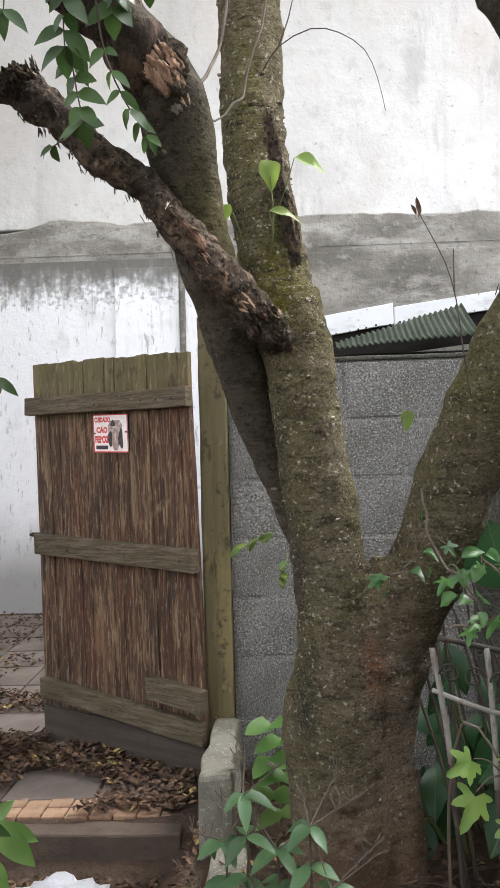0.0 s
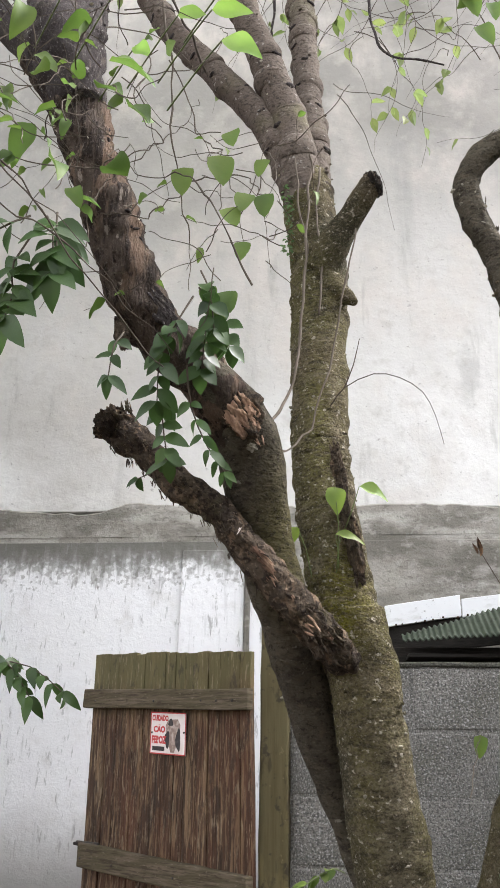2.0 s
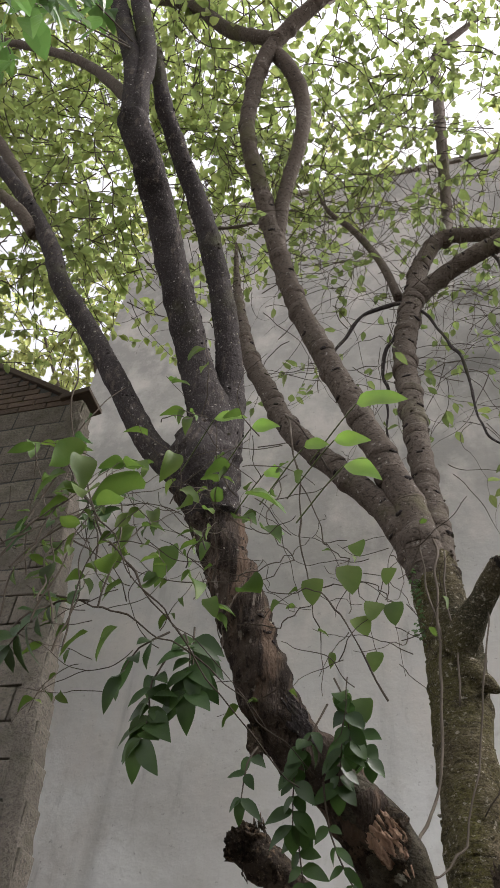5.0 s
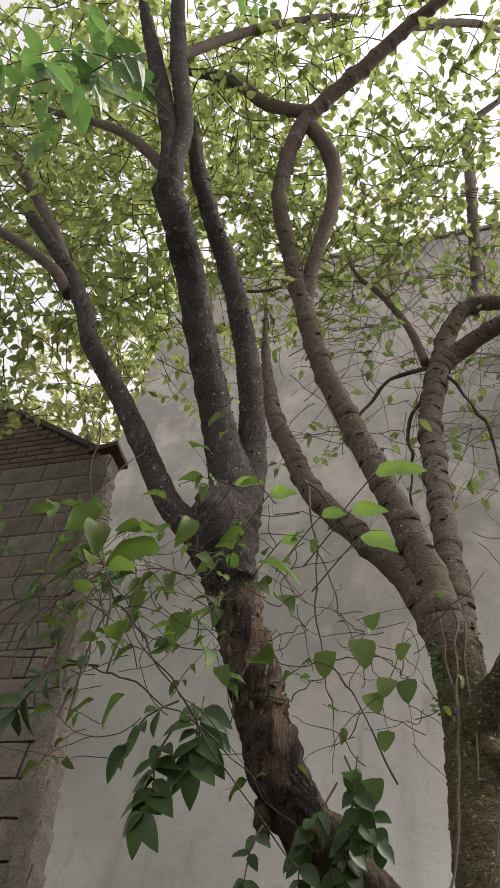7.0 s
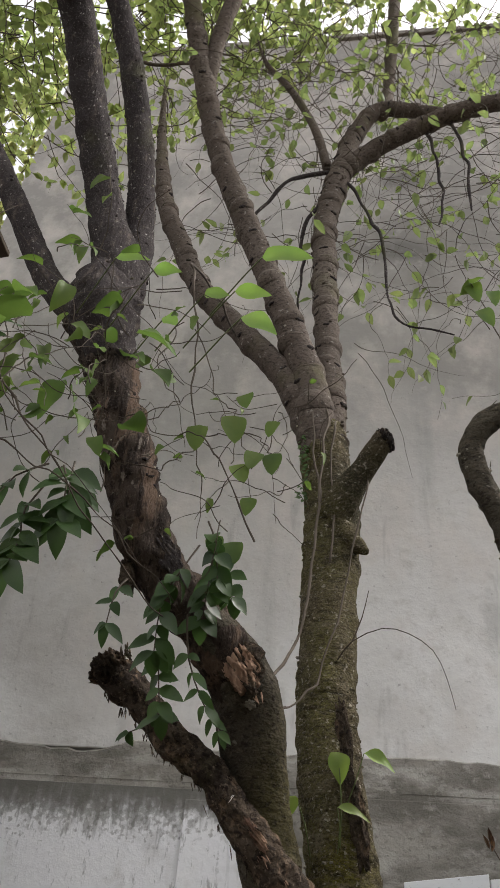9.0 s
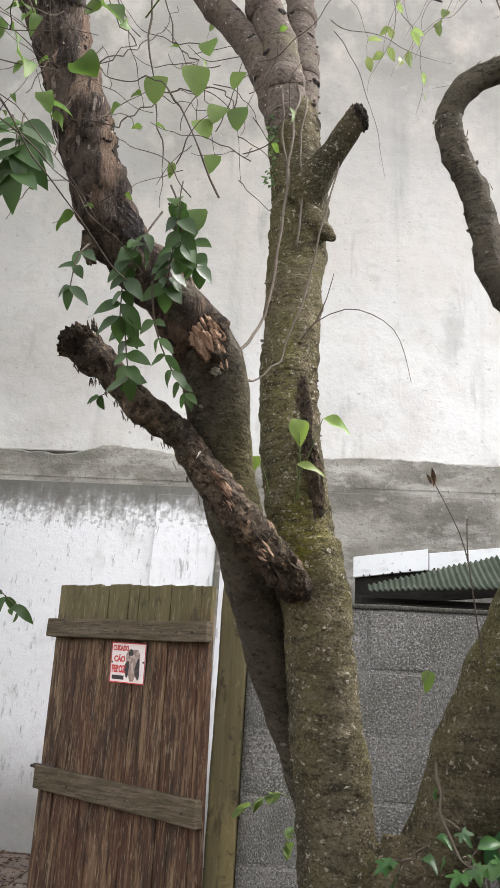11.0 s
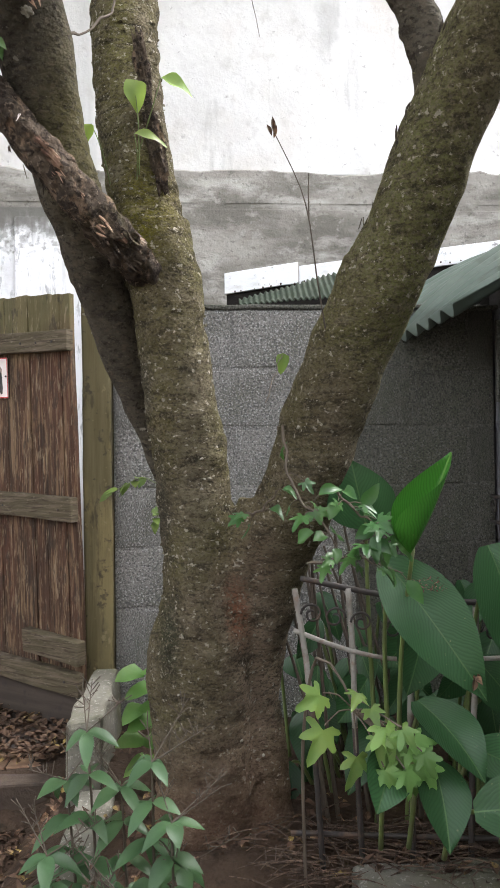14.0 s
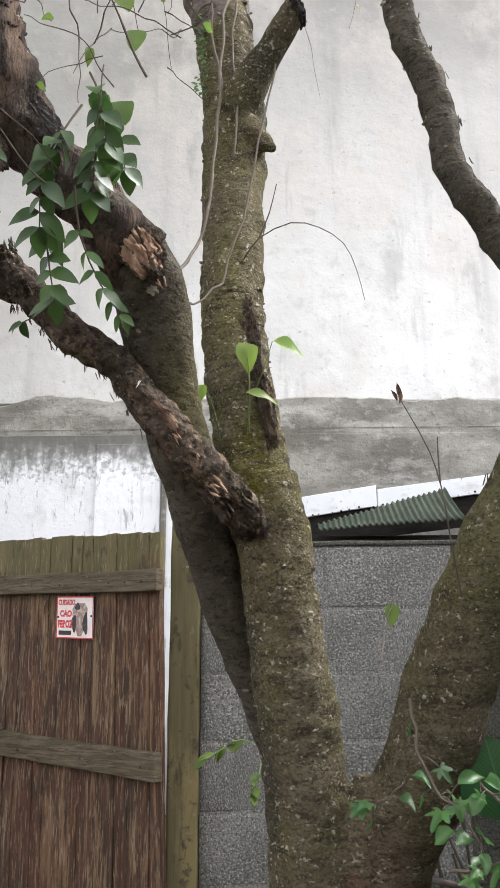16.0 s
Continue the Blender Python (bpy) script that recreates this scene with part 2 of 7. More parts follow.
BLOCK_BROWN = material("brownish_weathered_block", (0.178, 0.156, 0.132), (
    ("noise", 1.6, ONE, 0.42, 0.66, (0.112, 0.100, 0.084), 0.85),
    ("noise", 5, ONE, 0.52, 0.66, (0.085, 0.088, 0.060), 0.6),
    ("noise", 14, ONE, 0.55, 0.68, (0.20, 0.178, 0.15), 0.6),
    ("noise", 60, ONE, 0.5, 0.64, (0.07, 0.065, 0.058), 0.6)), 0.95, (("noise", 12, ONE, 0.8, 0.03), ("noise", 60, ONE, 0.9, 0.012)), 0.1, rand=0.25)
BRICK_DARK = material("sooty_old_brick", (0.105, 0.078, 0.062), (
    ("noise", 3, ONE, 0.42, 0.66, (0.060, 0.052, 0.044), 0.85),
    ("noise", 30, ONE, 0.52, 0.66, (0.15, 0.11, 0.085), 0.6)), 0.95, (("noise", 60, ONE, 0.9, 0.010),), 0.1, rand=0.35)
MORTAR = material("grey_mortar", (0.20, 0.192, 0.172), (
    ("noise", 6, ONE, 0.4, 0.7, (0.15, 0.15, 0.14), 0.8),), 0.95, (("noise", 50, ONE, 0.6, 0.01),), 0.1)
MORTAR_DAMP = material("damp_mortar", (0.062, 0.062, 0.06), (("noise", 6, ONE, 0.4, 0.7, (0.04, 0.04, 0.04), 0.8),), 0.95, (("noise", 50, ONE, 0.6, 0.01),), 0.1)
SOIL = material("dark_soil", (0.052, 0.036, 0.026), (
    ("noise", 5, ONE, 0.45, 0.65, (0.095, 0.062, 0.041), 0.8),
    ("noise", 40, ONE, 0.55, 0.68, (0.03, 0.024, 0.018), 0.8)),
    0.95, (("noise", 18, ONE, 0.9, 0.04), ("noise", 90, ONE, 0.6, 0.01)), 0.1)
BARK = material("mossy_bark", (0.162, 0.128, 0.088), (
    ("noise", 3, (1, 1, 0.5), 0.42, 0.66, (0.096, 0.080, 0.051), 0.75),
    ("noise", 1.8, ONE, 0.46, 0.62, (0.115, 0.110, 0.033), 0.75),
    ("spot", 4, (0.095, 1.47, 0.085, 0.17), 1.75, 1.0, (0.152, 0.138, 0.013), 0.9),
    ("spot", 3, (0.62, 1.42, 0.22, 0.62), 1.85, 1.1, (0.160, 0.162, 0.062), 0.85),
    ("spot", 4, (0.045, 1.98, 0.055, 0.30), 1.8, 1.1, (0.165, 0.152, 0.048), 0.75),
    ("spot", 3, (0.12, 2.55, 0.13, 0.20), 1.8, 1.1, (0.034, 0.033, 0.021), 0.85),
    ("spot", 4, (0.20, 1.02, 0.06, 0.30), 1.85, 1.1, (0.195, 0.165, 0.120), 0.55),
    # Left edge: dark bark with its side shade put into the colour.
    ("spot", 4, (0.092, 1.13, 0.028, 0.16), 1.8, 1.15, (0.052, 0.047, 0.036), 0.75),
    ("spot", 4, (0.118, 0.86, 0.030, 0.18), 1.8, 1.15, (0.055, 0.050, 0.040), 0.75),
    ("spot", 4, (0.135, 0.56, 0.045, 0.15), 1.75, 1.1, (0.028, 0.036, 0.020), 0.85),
    # Brown spots, lightened to offset shade low on the trunk.
    ("spot", 4, (0.33, 0.74, 0.09, 0.15), 1.8, 1.1, (0.225, 0.165, 0.120), 0.7),
    ("spot", 4, (0.34, 0.38, 0.10, 0.30), 1.9, 1.15, (0.31, 0.235, 0.175), 0.85),
    ("spot", 4, (0.22, 0.30, 0.07, 0.24), 1.85, 1.1, (0.235, 0.18, 0.125), 0.65),
    ("spot", 5, (0.290, 0.63, 0.040, 0.10), 1.8, 1.1, (0.27, 0.105, 0.055), 0.8),
    # Bump fields reused as colour: crevice shade painted dark, ridges pale.
    ("noise", 13, (1, 1, 3.0), 0.46, 0.37, (0.040, 0.033, 0.022), 0.75),
    ("noise", 13, (1, 1, 3.0), 0.55, 0.66, (0.215, 0.180, 0.125), 0.6),
    ("noise", 34, (1, 1, 2.6), 0.45, 0.36, (0.036, 0.030, 0.020), 0.65),
    ("noise", 130, (1, 1, 1.6), 0.50, 0.60, (0.034, 0.027, 0.018), 0.6),
    ("noise", 105, (1, 1, 1.4), 0.55, 0.63, (0.24, 0.20, 0.135), 0.5),
    ("noise", 190, ONE, 0.52, 0.62, (0.22, 0.19, 0.135), 0.5),
    ("noise", 75, (1, 1, 1.2), 0.595, 0.645, (0.46, 0.42, 0.34), 0.75),
    ("z", 3, (1, 1, -1), -0.22, 0.12, (0.225, 0.120, 0.080), 0.6)),
    0.95, (("noise", 13, (1, 1, 3.0), 0.9, 0.034), ("noise", 34, (1, 1, 2.6), 0.9, 0.018), ("noise", 85, (1, 1, 1.6), 1.0, 0.009), ("noise", 200, ONE, 1.0, 0.005)), 0.1)
# Darker than the trunk's bark.
BARK_STEM = material("dark_stem_bark", (0.098, 0.086, 0.064), (
    # Crevices coloured darker from the bump field, in place of their shade.
    ("noise", 11, (1, 1, 4.0), 0.47, 0.38, (0.038, 0.032, 0.025), 0.7),
    ("noise", 3, (1, 1, 0.5), 0.44, 0.64, (0.060, 0.052, 0.041), 0.8),
    ("spot", 4, (-0.03, 1.62, 0.09, 0.26), 1.8, 1.1, (0.110, 0.098, 0.040), 0.75),
    ("noise", 70, (1, 1, 1.6), 0.52, 0.62, (0.024, 0.019, 0.015), 0.7),
    ("noise", 55, (1, 1, 1.4), 0.56, 0.64, (0.135, 0.112, 0.078), 0.5),
    ("noise", 190, ONE, 0.54, 0.64, (0.15, 0.13, 0.10), 0.45),
    ("noise", 40, (1, 1, 1.3), 0.655, 0.69, (0.30, 0.28, 0.23), 0.6)),
    0.95, (("noise", 11, (1, 1, 4.0), 0.8, 0.030), ("noise", 60, (1, 1, 1.5), 1.0, 0.010), ("noise", 180, ONE, 1.0, 0.004)), 0.1)
LICHEN = material("pale_lichen_crust", (0.33, 0.31, 0.25), (
    ("noise", 60, ONE, 0.45, 0.62, (0.20, 0.18, 0.13), 0.8),), 0.95, (("noise", 140, ONE, 0.8, 0.004),), 0.1, rand=0.45)
BARK_DEAD = material("dead_rotting_bark", (0.112, 0.086, 0.063), (
    ("noise", 9, ONE, 0.46, 0.60, (0.048, 0.038, 0.031), 0.75),
    ("noise", 5, ONE, 0.55, 0.64, (0.085, 0.078, 0.034), 0.5),
    ("noise", 26, (1.3, 1.3, 0.8), 0.55, 0.62, (0.25, 0.175, 0.115), 0.7),
    ("noise", 70, ONE, 0.50, 0.59, (0.022, 0.017, 0.015), 0.75),
    ("noise", 110, ONE, 0.58, 0.65, (0.28, 0.22, 0.16), 0.55)),
    0.95, (("noise", 22, ONE, 1.0, 0.04), ("noise", 70, ONE, 1.0, 0.014)), 0.1)
BARK_UP = material("grey_branch_bark", (0.128, 0.104, 0.086), (
    ("noise", 4, (1, 1, 0.7), 0.44, 0.64, (0.100, 0.083, 0.068), 0.7),
    ("noise", 2.2, ONE, 0.50, 0.66, (0.195, 0.165, 0.138), 0.55),
    ("noise", 75, (1, 1, 1.6), 0.51, 0.60, (0.050, 0.040, 0.036), 0.75),
    ("noise", 60, (1, 1, 1.4), 0.62, 0.67, (0.40, 0.38, 0.34), 0.6),
    ("noise", 170, ONE, 0.53, 0.63, (0.085, 0.07, 0.06), 0.5),
    ("noise", 3, ONE, 0.56, 0.68, (0.12, 0.120, 0.055), 0.45)),
    0.95, (("noise", 20, (1, 1, 1.0), 0.4, 0.012), ("noise", 80, (1, 1, 1.3), 0.8, 0.006), ("noise", 190, ONE, 0.8, 0.003)), 0.1)
BARK_PEEL = material("peeling_brown_bark", (0.080, 0.060, 0.047), (
    ("noise", 4, (1, 1, 0.6), 0.45, 0.62, (0.036, 0.028, 0.024), 0.8),
    ("noise", 9, (1.8, 1.8, 0.35), 0.53, 0.60, (0.165, 0.112, 0.080), 0.7),
    ("noise", 26, (1.8, 1.8, 0.30), 0.50, 0.57, (0.020, 0.015, 0.013), 0.85),
    ("noise", 20, (1.5, 1.5, 0.4), 0.63, 0.67, (0.38, 0.33, 0.28), 0.6),
    ("noise", 150, ONE, 0.56, 0.66, (0.17, 0.14, 0.115), 0.45)),
    0.95, (("noise", 26, (1.8, 1.8, 0.30), 1.0, 0.030), ("noise", 80, (1.4, 1.4, 0.5), 0.9, 0.010)), 0.1)
BARK_LEFT = material("dark_purplish_bark", (0.048, 0.041, 0.040), (
    ("noise", 4, (1, 1, 0.5), 0.45, 0.64, (0.026, 0.022, 0.022), 0.8),
    ("noise", 22, (1.6, 1.6, 0.5), 0.56, 0.66, (0.145, 0.118, 0.100), 0.55),
    ("noise", 60, (1.6, 1.6, 0.7), 0.52, 0.62, (0.030, 0.024, 0.023), 0.75),
    ("noise", 75, (1, 1, 0.9), 0.63, 0.67, (0.40, 0.38, 0.35), 0.65),
    ("noise", 190, ONE, 0.56, 0.66, (0.20, 0.18, 0.165), 0.5),
    ("noise", 2.6, ONE, 0.56, 0.68, (0.075, 0.076, 0.034), 0.5)),
    0.95, (("noise", 26, (1.5, 1.5, 0.5), 0.7, 0.016), ("noise", 80, (1.4, 1.4, 0.7), 0.9, 0.007), ("noise", 190, ONE, 0.8, 0.003)), 0.1)
DEADWOOD = material("broken_pale_wood", (0.33, 0.215, 0.15), (
    ("noise", 18, (1, 1, 0.25), 0.45, 0.62, (0.10, 0.055, 0.038), 0.9),
    ("noise", 50, ONE, 0.55, 0.68, (0.5, 0.36, 0.25), 0.6)), 0.9, (("noise", 40, (1, 1, 0.2), 0.9, 0.012),), 0.15)
WOOD = material("weathered_brown_boards", (0.066, 0.039, 0.024), (
    ("noise", 9, (9, 9, 0.8), 0.51, 0.58, (0.190, 0.130, 0.076), 0.8),
    ("noise", 6, (13, 13, 0.6), 0.51, 0.58, (0.028, 0.018, 0.012), 0.85),
    ("noise", 3.2, (5, 5, 0.6), 0.53, 0.60, (0.225, 0.155, 0.090), 0.7),
    ("noise", 2.4, (3, 3, 0.9), 0.50, 0.60, (0.048, 0.026, 0.017), 0.7),
    ("noise", 1.6, (4, 4, 0.7), 0.46, 0.62, (0.095, 0.038, 0.022), 0.45),
    ("noise", 7, (3, 3, 0.9), 0.56, 0.63, (0.034, 0.024, 0.018), 0.65),
    ("noise", 26, (5, 5, 0.6), 0.60, 0.66, (0.30, 0.23, 0.15), 0.5),
    ("z", 2.5, (1, 1, 1), 1.46, 1.60, (0.110, 0.104, 0.046), 0.7),
    ("noise", 14, (7, 7, 0.9), 0.57, 0.63, (0.27, 0.22, 0.15), 0.45),
    ("noise", 16, (2.5, 2.5, 1.0), 0.58, 0.64, (0.04, 0.03, 0.022), 0.6),
    ("z", 2.5, (1, 1, -1), -0.16, 0.10, (0.04, 0.033, 0.028), 0.9)),
    0.8, (("noise", 8, (14, 14, 0.4), 0.9, 0.008), ("noise", 60, (3, 3, 0.4), 0.5, 0.003)), 0.2, rand=0.08)
RAIL_WOOD = material("grey_brown_batten", (0.074, 0.061, 0.037), (
    ("noise", 7, (1.0, 1.0, 12), 0.46, 0.62, (0.140, 0.112, 0.084), 0.7),
    ("noise", 3, ONE, 0.50, 0.64, (0.078, 0.068, 0.038), 0.4),
    ("noise", 12, (0.9, 0.9, 13), 0.53, 0.61, (0.042, 0.031, 0.022), 0.7),
    ("noise", 26, (0.8, 0.8, 3), 0.60, 0.66, (0.045, 0.030, 0.022), 0.6),
    ("noise", 55, (1, 1, 3), 0.60, 0.67, (0.22, 0.19, 0.15), 0.4)), 0.88, (("noise", 10, (1, 1, 14), 0.6, 0.005), ("noise", 70, ONE, 0.5, 0.002)), 0.15)
POST_WOOD = material("algae_green_post", (0.118, 0.100, 0.052), (
    ("noise", 5, (8, 8, 0.4), 0.45, 0.60, (0.092, 0.074, 0.034), 0.8),
    ("noise", 3, (2, 2, 0.7), 0.52, 0.64, (0.20, 0.160, 0.075), 0.75),
    ("noise", 7, (3, 3, 0.8), 0.56, 0.64, (0.045, 0.034, 0.02), 0.7),
    ("noise", 30, ONE, 0.58, 0.66, (0.04, 0.032, 0.024), 0.7),
    ("noise", 24, (1, 1, 0.7), 0.62, 0.67, (0.26, 0.21, 0.12), 0.5)), 0.85, (("noise", 9, (12, 12, 0.4), 0.6, 0.006),), 0.2)
ROOFING = material("faded_green_corrugated_sheet", (0.066, 0.088, 0.070), (
    ("noise", 3, ONE, 0.42, 0.65, (0.105, 0.128, 0.105), 0.8),
    ("noise", 12, ONE, 0.55, 0.7, (0.05, 0.06, 0.045), 0.7)), 0.6, (("noise", 40, ONE, 0.2, 0.004),), 0.3)
MOSSY_ROOFING = material("mossy_dark_corrugated_sheet", (0.052, 0.065, 0.046), (
    ("noise", 5, ONE, 0.45, 0.64, (0.085, 0.10, 0.075), 0.7),
    ("noise", 25, ONE, 0.55, 0.68, (0.03, 0.032, 0.025), 0.7)), 0.8, (("noise", 40, ONE, 0.4, 0.005),), 0.2)
FASCIA = material("white_painted_fascia", (0.8, 0.81, 0.82), (
    ("noise", 6, (1, 1, 2), 0.55, 0.72, (0.5, 0.49, 0.47), 0.7),
    ("noise", 30, ONE, 0.62, 0.7, (0.15, 0.14, 0.12), 0.7)), 0.6, (("noise", 30, ONE, 0.2, 0.004),))
IRON = material("chipped_white_iron", (0.24, 0.225, 0.20), (
    ("noise", 14, ONE, 0.52, 0.62, (0.16, 0.13, 0.11), 0.85),
    ("noise", 50, ONE, 0.55, 0.68, (0.16, 0.09, 0.05), 0.6)), 0.65, (("noise", 60, ONE, 0.4, 0.003),))
DARK_IRON = material("rusty_dark_iron", (0.035, 0.03, 0.027), (
    ("noise", 25, ONE, 0.5, 0.66, (0.10, 0.06, 0.04), 0.7),), 0.7, (("noise", 60, ONE, 0.4, 0.003),))
CONCRETE = material("pale_worn_concrete", (0.175, 0.165, 0.138), (
    ("noise", 7, ONE, 0.46, 0.60, (0.12, 0.112, 0.085), 0.8),
    ("noise", 60, ONE, 0.52, 0.66, (0.12, 0.115, 0.10), 0.6),
    ("noise", 3, ONE, 0.50, 0.64, (0.115, 0.115, 0.055), 0.7),
    ("noise", 90, ONE, 0.58, 0.64, (0.36, 0.34, 0.30), 0.6)), 0.95, (("noise", 70, ONE, 0.8, 0.008), ("noise", 12, ONE, 0.5, 0.02)), 0.1)
# Near-black colour that stands in for shade in the roof gaps.
GAP_SHADE = material("gap_shade_black", (0.020, 0.018, 0.016), (("noise", 9, (1, 1, 4), 0.45, 0.65, (0.035, 0.031, 0.027), 0.7),), 0.9, (("noise", 40, (1, 1, 4), 0.6, 0.006),), 0.1)
KERB = material("dark_damp_kerb", (0.058, 0.043, 0.033), (
    ("noise", 4, (1, 1, 2), 0.42, 0.62, (0.090, 0.068, 0.051), 0.7),
    ("noise", 40, ONE, 0.55, 0.68, (0.04, 0.035, 0.03), 0.7)), 0.9, (("noise", 40, ONE, 0.6, 0.01),), 0.2)
DARK_BOARD = material("dark_grey_kick_board", (0.044, 0.035, 0.028), (
    ("noise", 4, (0.6, 0.6, 7), 0.45, 0.62, (0.066, 0.052, 0.042), 0.7),
    ("noise", 30, ONE, 0.58, 0.68, (0.03, 0.026, 0.025), 0.6)), 0.85, (("noise", 30, ONE, 0.4, 0.004),), 0.2)
SLAB = material("grey_pink_paving_slab", (0.140, 0.114, 0.098), (
    ("noise", 3, ONE, 0.42, 0.62, (0.085, 0.070, 0.060), 0.8),
    ("noise", 25, ONE, 0.55, 0.7, (0.11, 0.085, 0.065), 0.6)), 0.85, (("noise", 50, ONE, 0.4, 0.005),), 0.2, rand=0.18)
CLAY = material("orange_clay_tile", (0.235, 0.152, 0.098), (
    ("noise", 8, ONE, 0.45, 0.65, (0.175, 0.10, 0.062), 0.8),
    ("noise", 40, ONE, 0.55, 0.68, (0.10, 0.065, 0.045), 0.6)), 0.85, (("noise", 50, ONE, 0.4, 0.005),), 0.2, rand=0.2)
OLD_POST = material("dark_rough_post", (0.080, 0.056, 0.042), (
    ("noise", 5, (9, 9, 0.4), 0.48, 0.62, (0.17, 0.11, 0.075), 0.7),
    ("noise", 6, (12, 12, 0.3), 0.52, 0.62, (0.035, 0.022, 0.016), 0.85)), 0.9, (("noise", 8, (14, 14, 0.4), 0.8, 0.008),))
LITTER = material("dry_leaf_litter", (0.075, 0.042, 0.025), (
    ("noise", 1.5, ONE, 0.40, 0.6, (0.07, 0.043, 0.028), 0.9),
    ("noise", 9, ONE, 0.585, 0.64, (0.34, 0.25, 0.085), 0.85),
    ("noise", 24, ONE, 0.56, 0.63, (0.20, 0.125, 0.07), 0.7)), 0.8, (), 0.25, rand=0.8)
PLASTIC = material("white_plastic_bag", (0.30, 0.31, 0.33), (("noise", 9, ONE, 0.46, 0.62, (0.30, 0.30, 0.30), 0.7), ("noise", 40, ONE, 0.58, 0.66, (0.16, 0.13, 0.10), 0.6)), 0.5, (("noise", 30, ONE, 0.5, 0.01),), 0.5)
SIGN_WHITE = material("enamel_sign_white", (0.72, 0.66, 0.63), (("noise", 20, ONE, 0.5, 0.7, (0.55, 0.47, 0.43), 0.5),), 0.45)
SIGN_RED = material("sign_red_print", (0.50, 0.05, 0.05), (("noise", 50, ONE, 0.5, 0.7, (0.6, 0.25, 0.22), 0.5),), 0.5)
SIGN_BLACK = material("sign_black_print", (0.03, 0.025, 0.025), (("noise", 50, ONE, 0.55, 0.7, (0.12, 0.1, 0.1), 0.4),), 0.5)
SIGN_TAN = material("sign_tan_print", (0.24, 0.17, 0.14), (("noise", 60, ONE, 0.45, 0.6, (0.52, 0.43, 0.38), 0.7),), 0.5)
ZINC = material("pale_metal_sheet", (0.55, 0.57, 0.6), (("noise", 5, (1, 1, 3), 0.45, 0.65, (0.38, 0.4, 0.42), 0.7),), 0.45, (("noise", 30, ONE, 0.2, 0.004),), metal=0.4)
RED_WOOD = material("dull_red_frame", (0.05, 0.022, 0.016), (("noise", 9, (8, 8, 0.5), 0.45, 0.65, (0.05, 0.022, 0.018), 0.8),), 0.7)
PANE = material("dark_dusty_glass", (0.03, 0.034, 0.036), (("noise", 6, ONE, 0.45, 0.7, (0.08, 0.08, 0.075), 0.6),), 0.2, (), 0.5)


def foliage(name, base, tint, trans=0.35, rand=0.35, rough=0.45):
    return material(name, base, (("noise", 6, ONE, 0.42, 0.62, tint, 0.7), ("noise", 60, ONE, 0.58, 0.72, tuple(c * 1.5 for c in base), 0.4)), rough, (("noise", 45, ONE, 0.4, 0.003),), 0.34, rand=rand, trans=trans)


LEAF_DARK = foliage("dark_green_leaf", (0.034, 0.072, 0.018), (0.060, 0.105, 0.026), 0.22, 0.5, 0.42)
LEAF_FIG = foliage("fresh_green_leaf", (0.085, 0.165, 0.044), (0.17, 0.235, 0.050), 0.28, 0.75)
LEAF_IVY = foliage("glossy_ivy_leaf", (0.030, 0.082, 0.022), (0.075, 0.15, 0.035), 0.25, 0.7, 0.38)
LEAF_MID = foliage("mid_green_leaf", (0.075, 0.15, 0.038), (0.12, 0.18, 0.045), 0.4)
LEAF_HERB = foliage("grey_green_leaf", (0.036, 0.078, 0.030), (0.062, 0.110, 0.044), 0.2, 0.55)
LEAF_LIME = foliage("lime_green_leaf", (0.105, 0.19, 0.032), (0.17, 0.25, 0.05), 0.38, 0.7)
LEAF_SUN = foliage("yellow_green_leaf", (0.056, 0.098, 0.018), (0.105, 0.135, 0.022), 0.32, 0.8, 0.6)
LEAF_PALE = foliage("pale_yellow_green_leaf", (0.125, 0.195, 0.036), (0.19, 0.235, 0.042), 0.3, 0.5)
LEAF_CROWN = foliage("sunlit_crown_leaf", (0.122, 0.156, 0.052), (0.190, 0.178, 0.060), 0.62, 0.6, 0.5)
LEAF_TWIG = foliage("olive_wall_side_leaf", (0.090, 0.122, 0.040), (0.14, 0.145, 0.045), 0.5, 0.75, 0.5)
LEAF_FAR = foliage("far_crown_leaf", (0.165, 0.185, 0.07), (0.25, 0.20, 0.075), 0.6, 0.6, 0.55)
TWIG = material("thin_grey_twig", (0.085, 0.068, 0.052), (("noise", 30, ONE, 0.45, 0.65, (0.055, 0.045, 0.035), 0.7),), 0.9)
VINE = material("pale_creeper_stem", (0.105, 0.085, 0.064), (("noise", 30, ONE, 0.45, 0.65, (0.085, 0.066, 0.05), 0.8),), 0.85, (("noise", 80, ONE, 0.5, 0.003),))
GREEN_STEM = material("green_stem", (0.12, 0.16, 0.05), (("noise", 20, ONE, 0.45, 0.65, (0.09, 0.10, 0.05), 0.7),), 0.5)


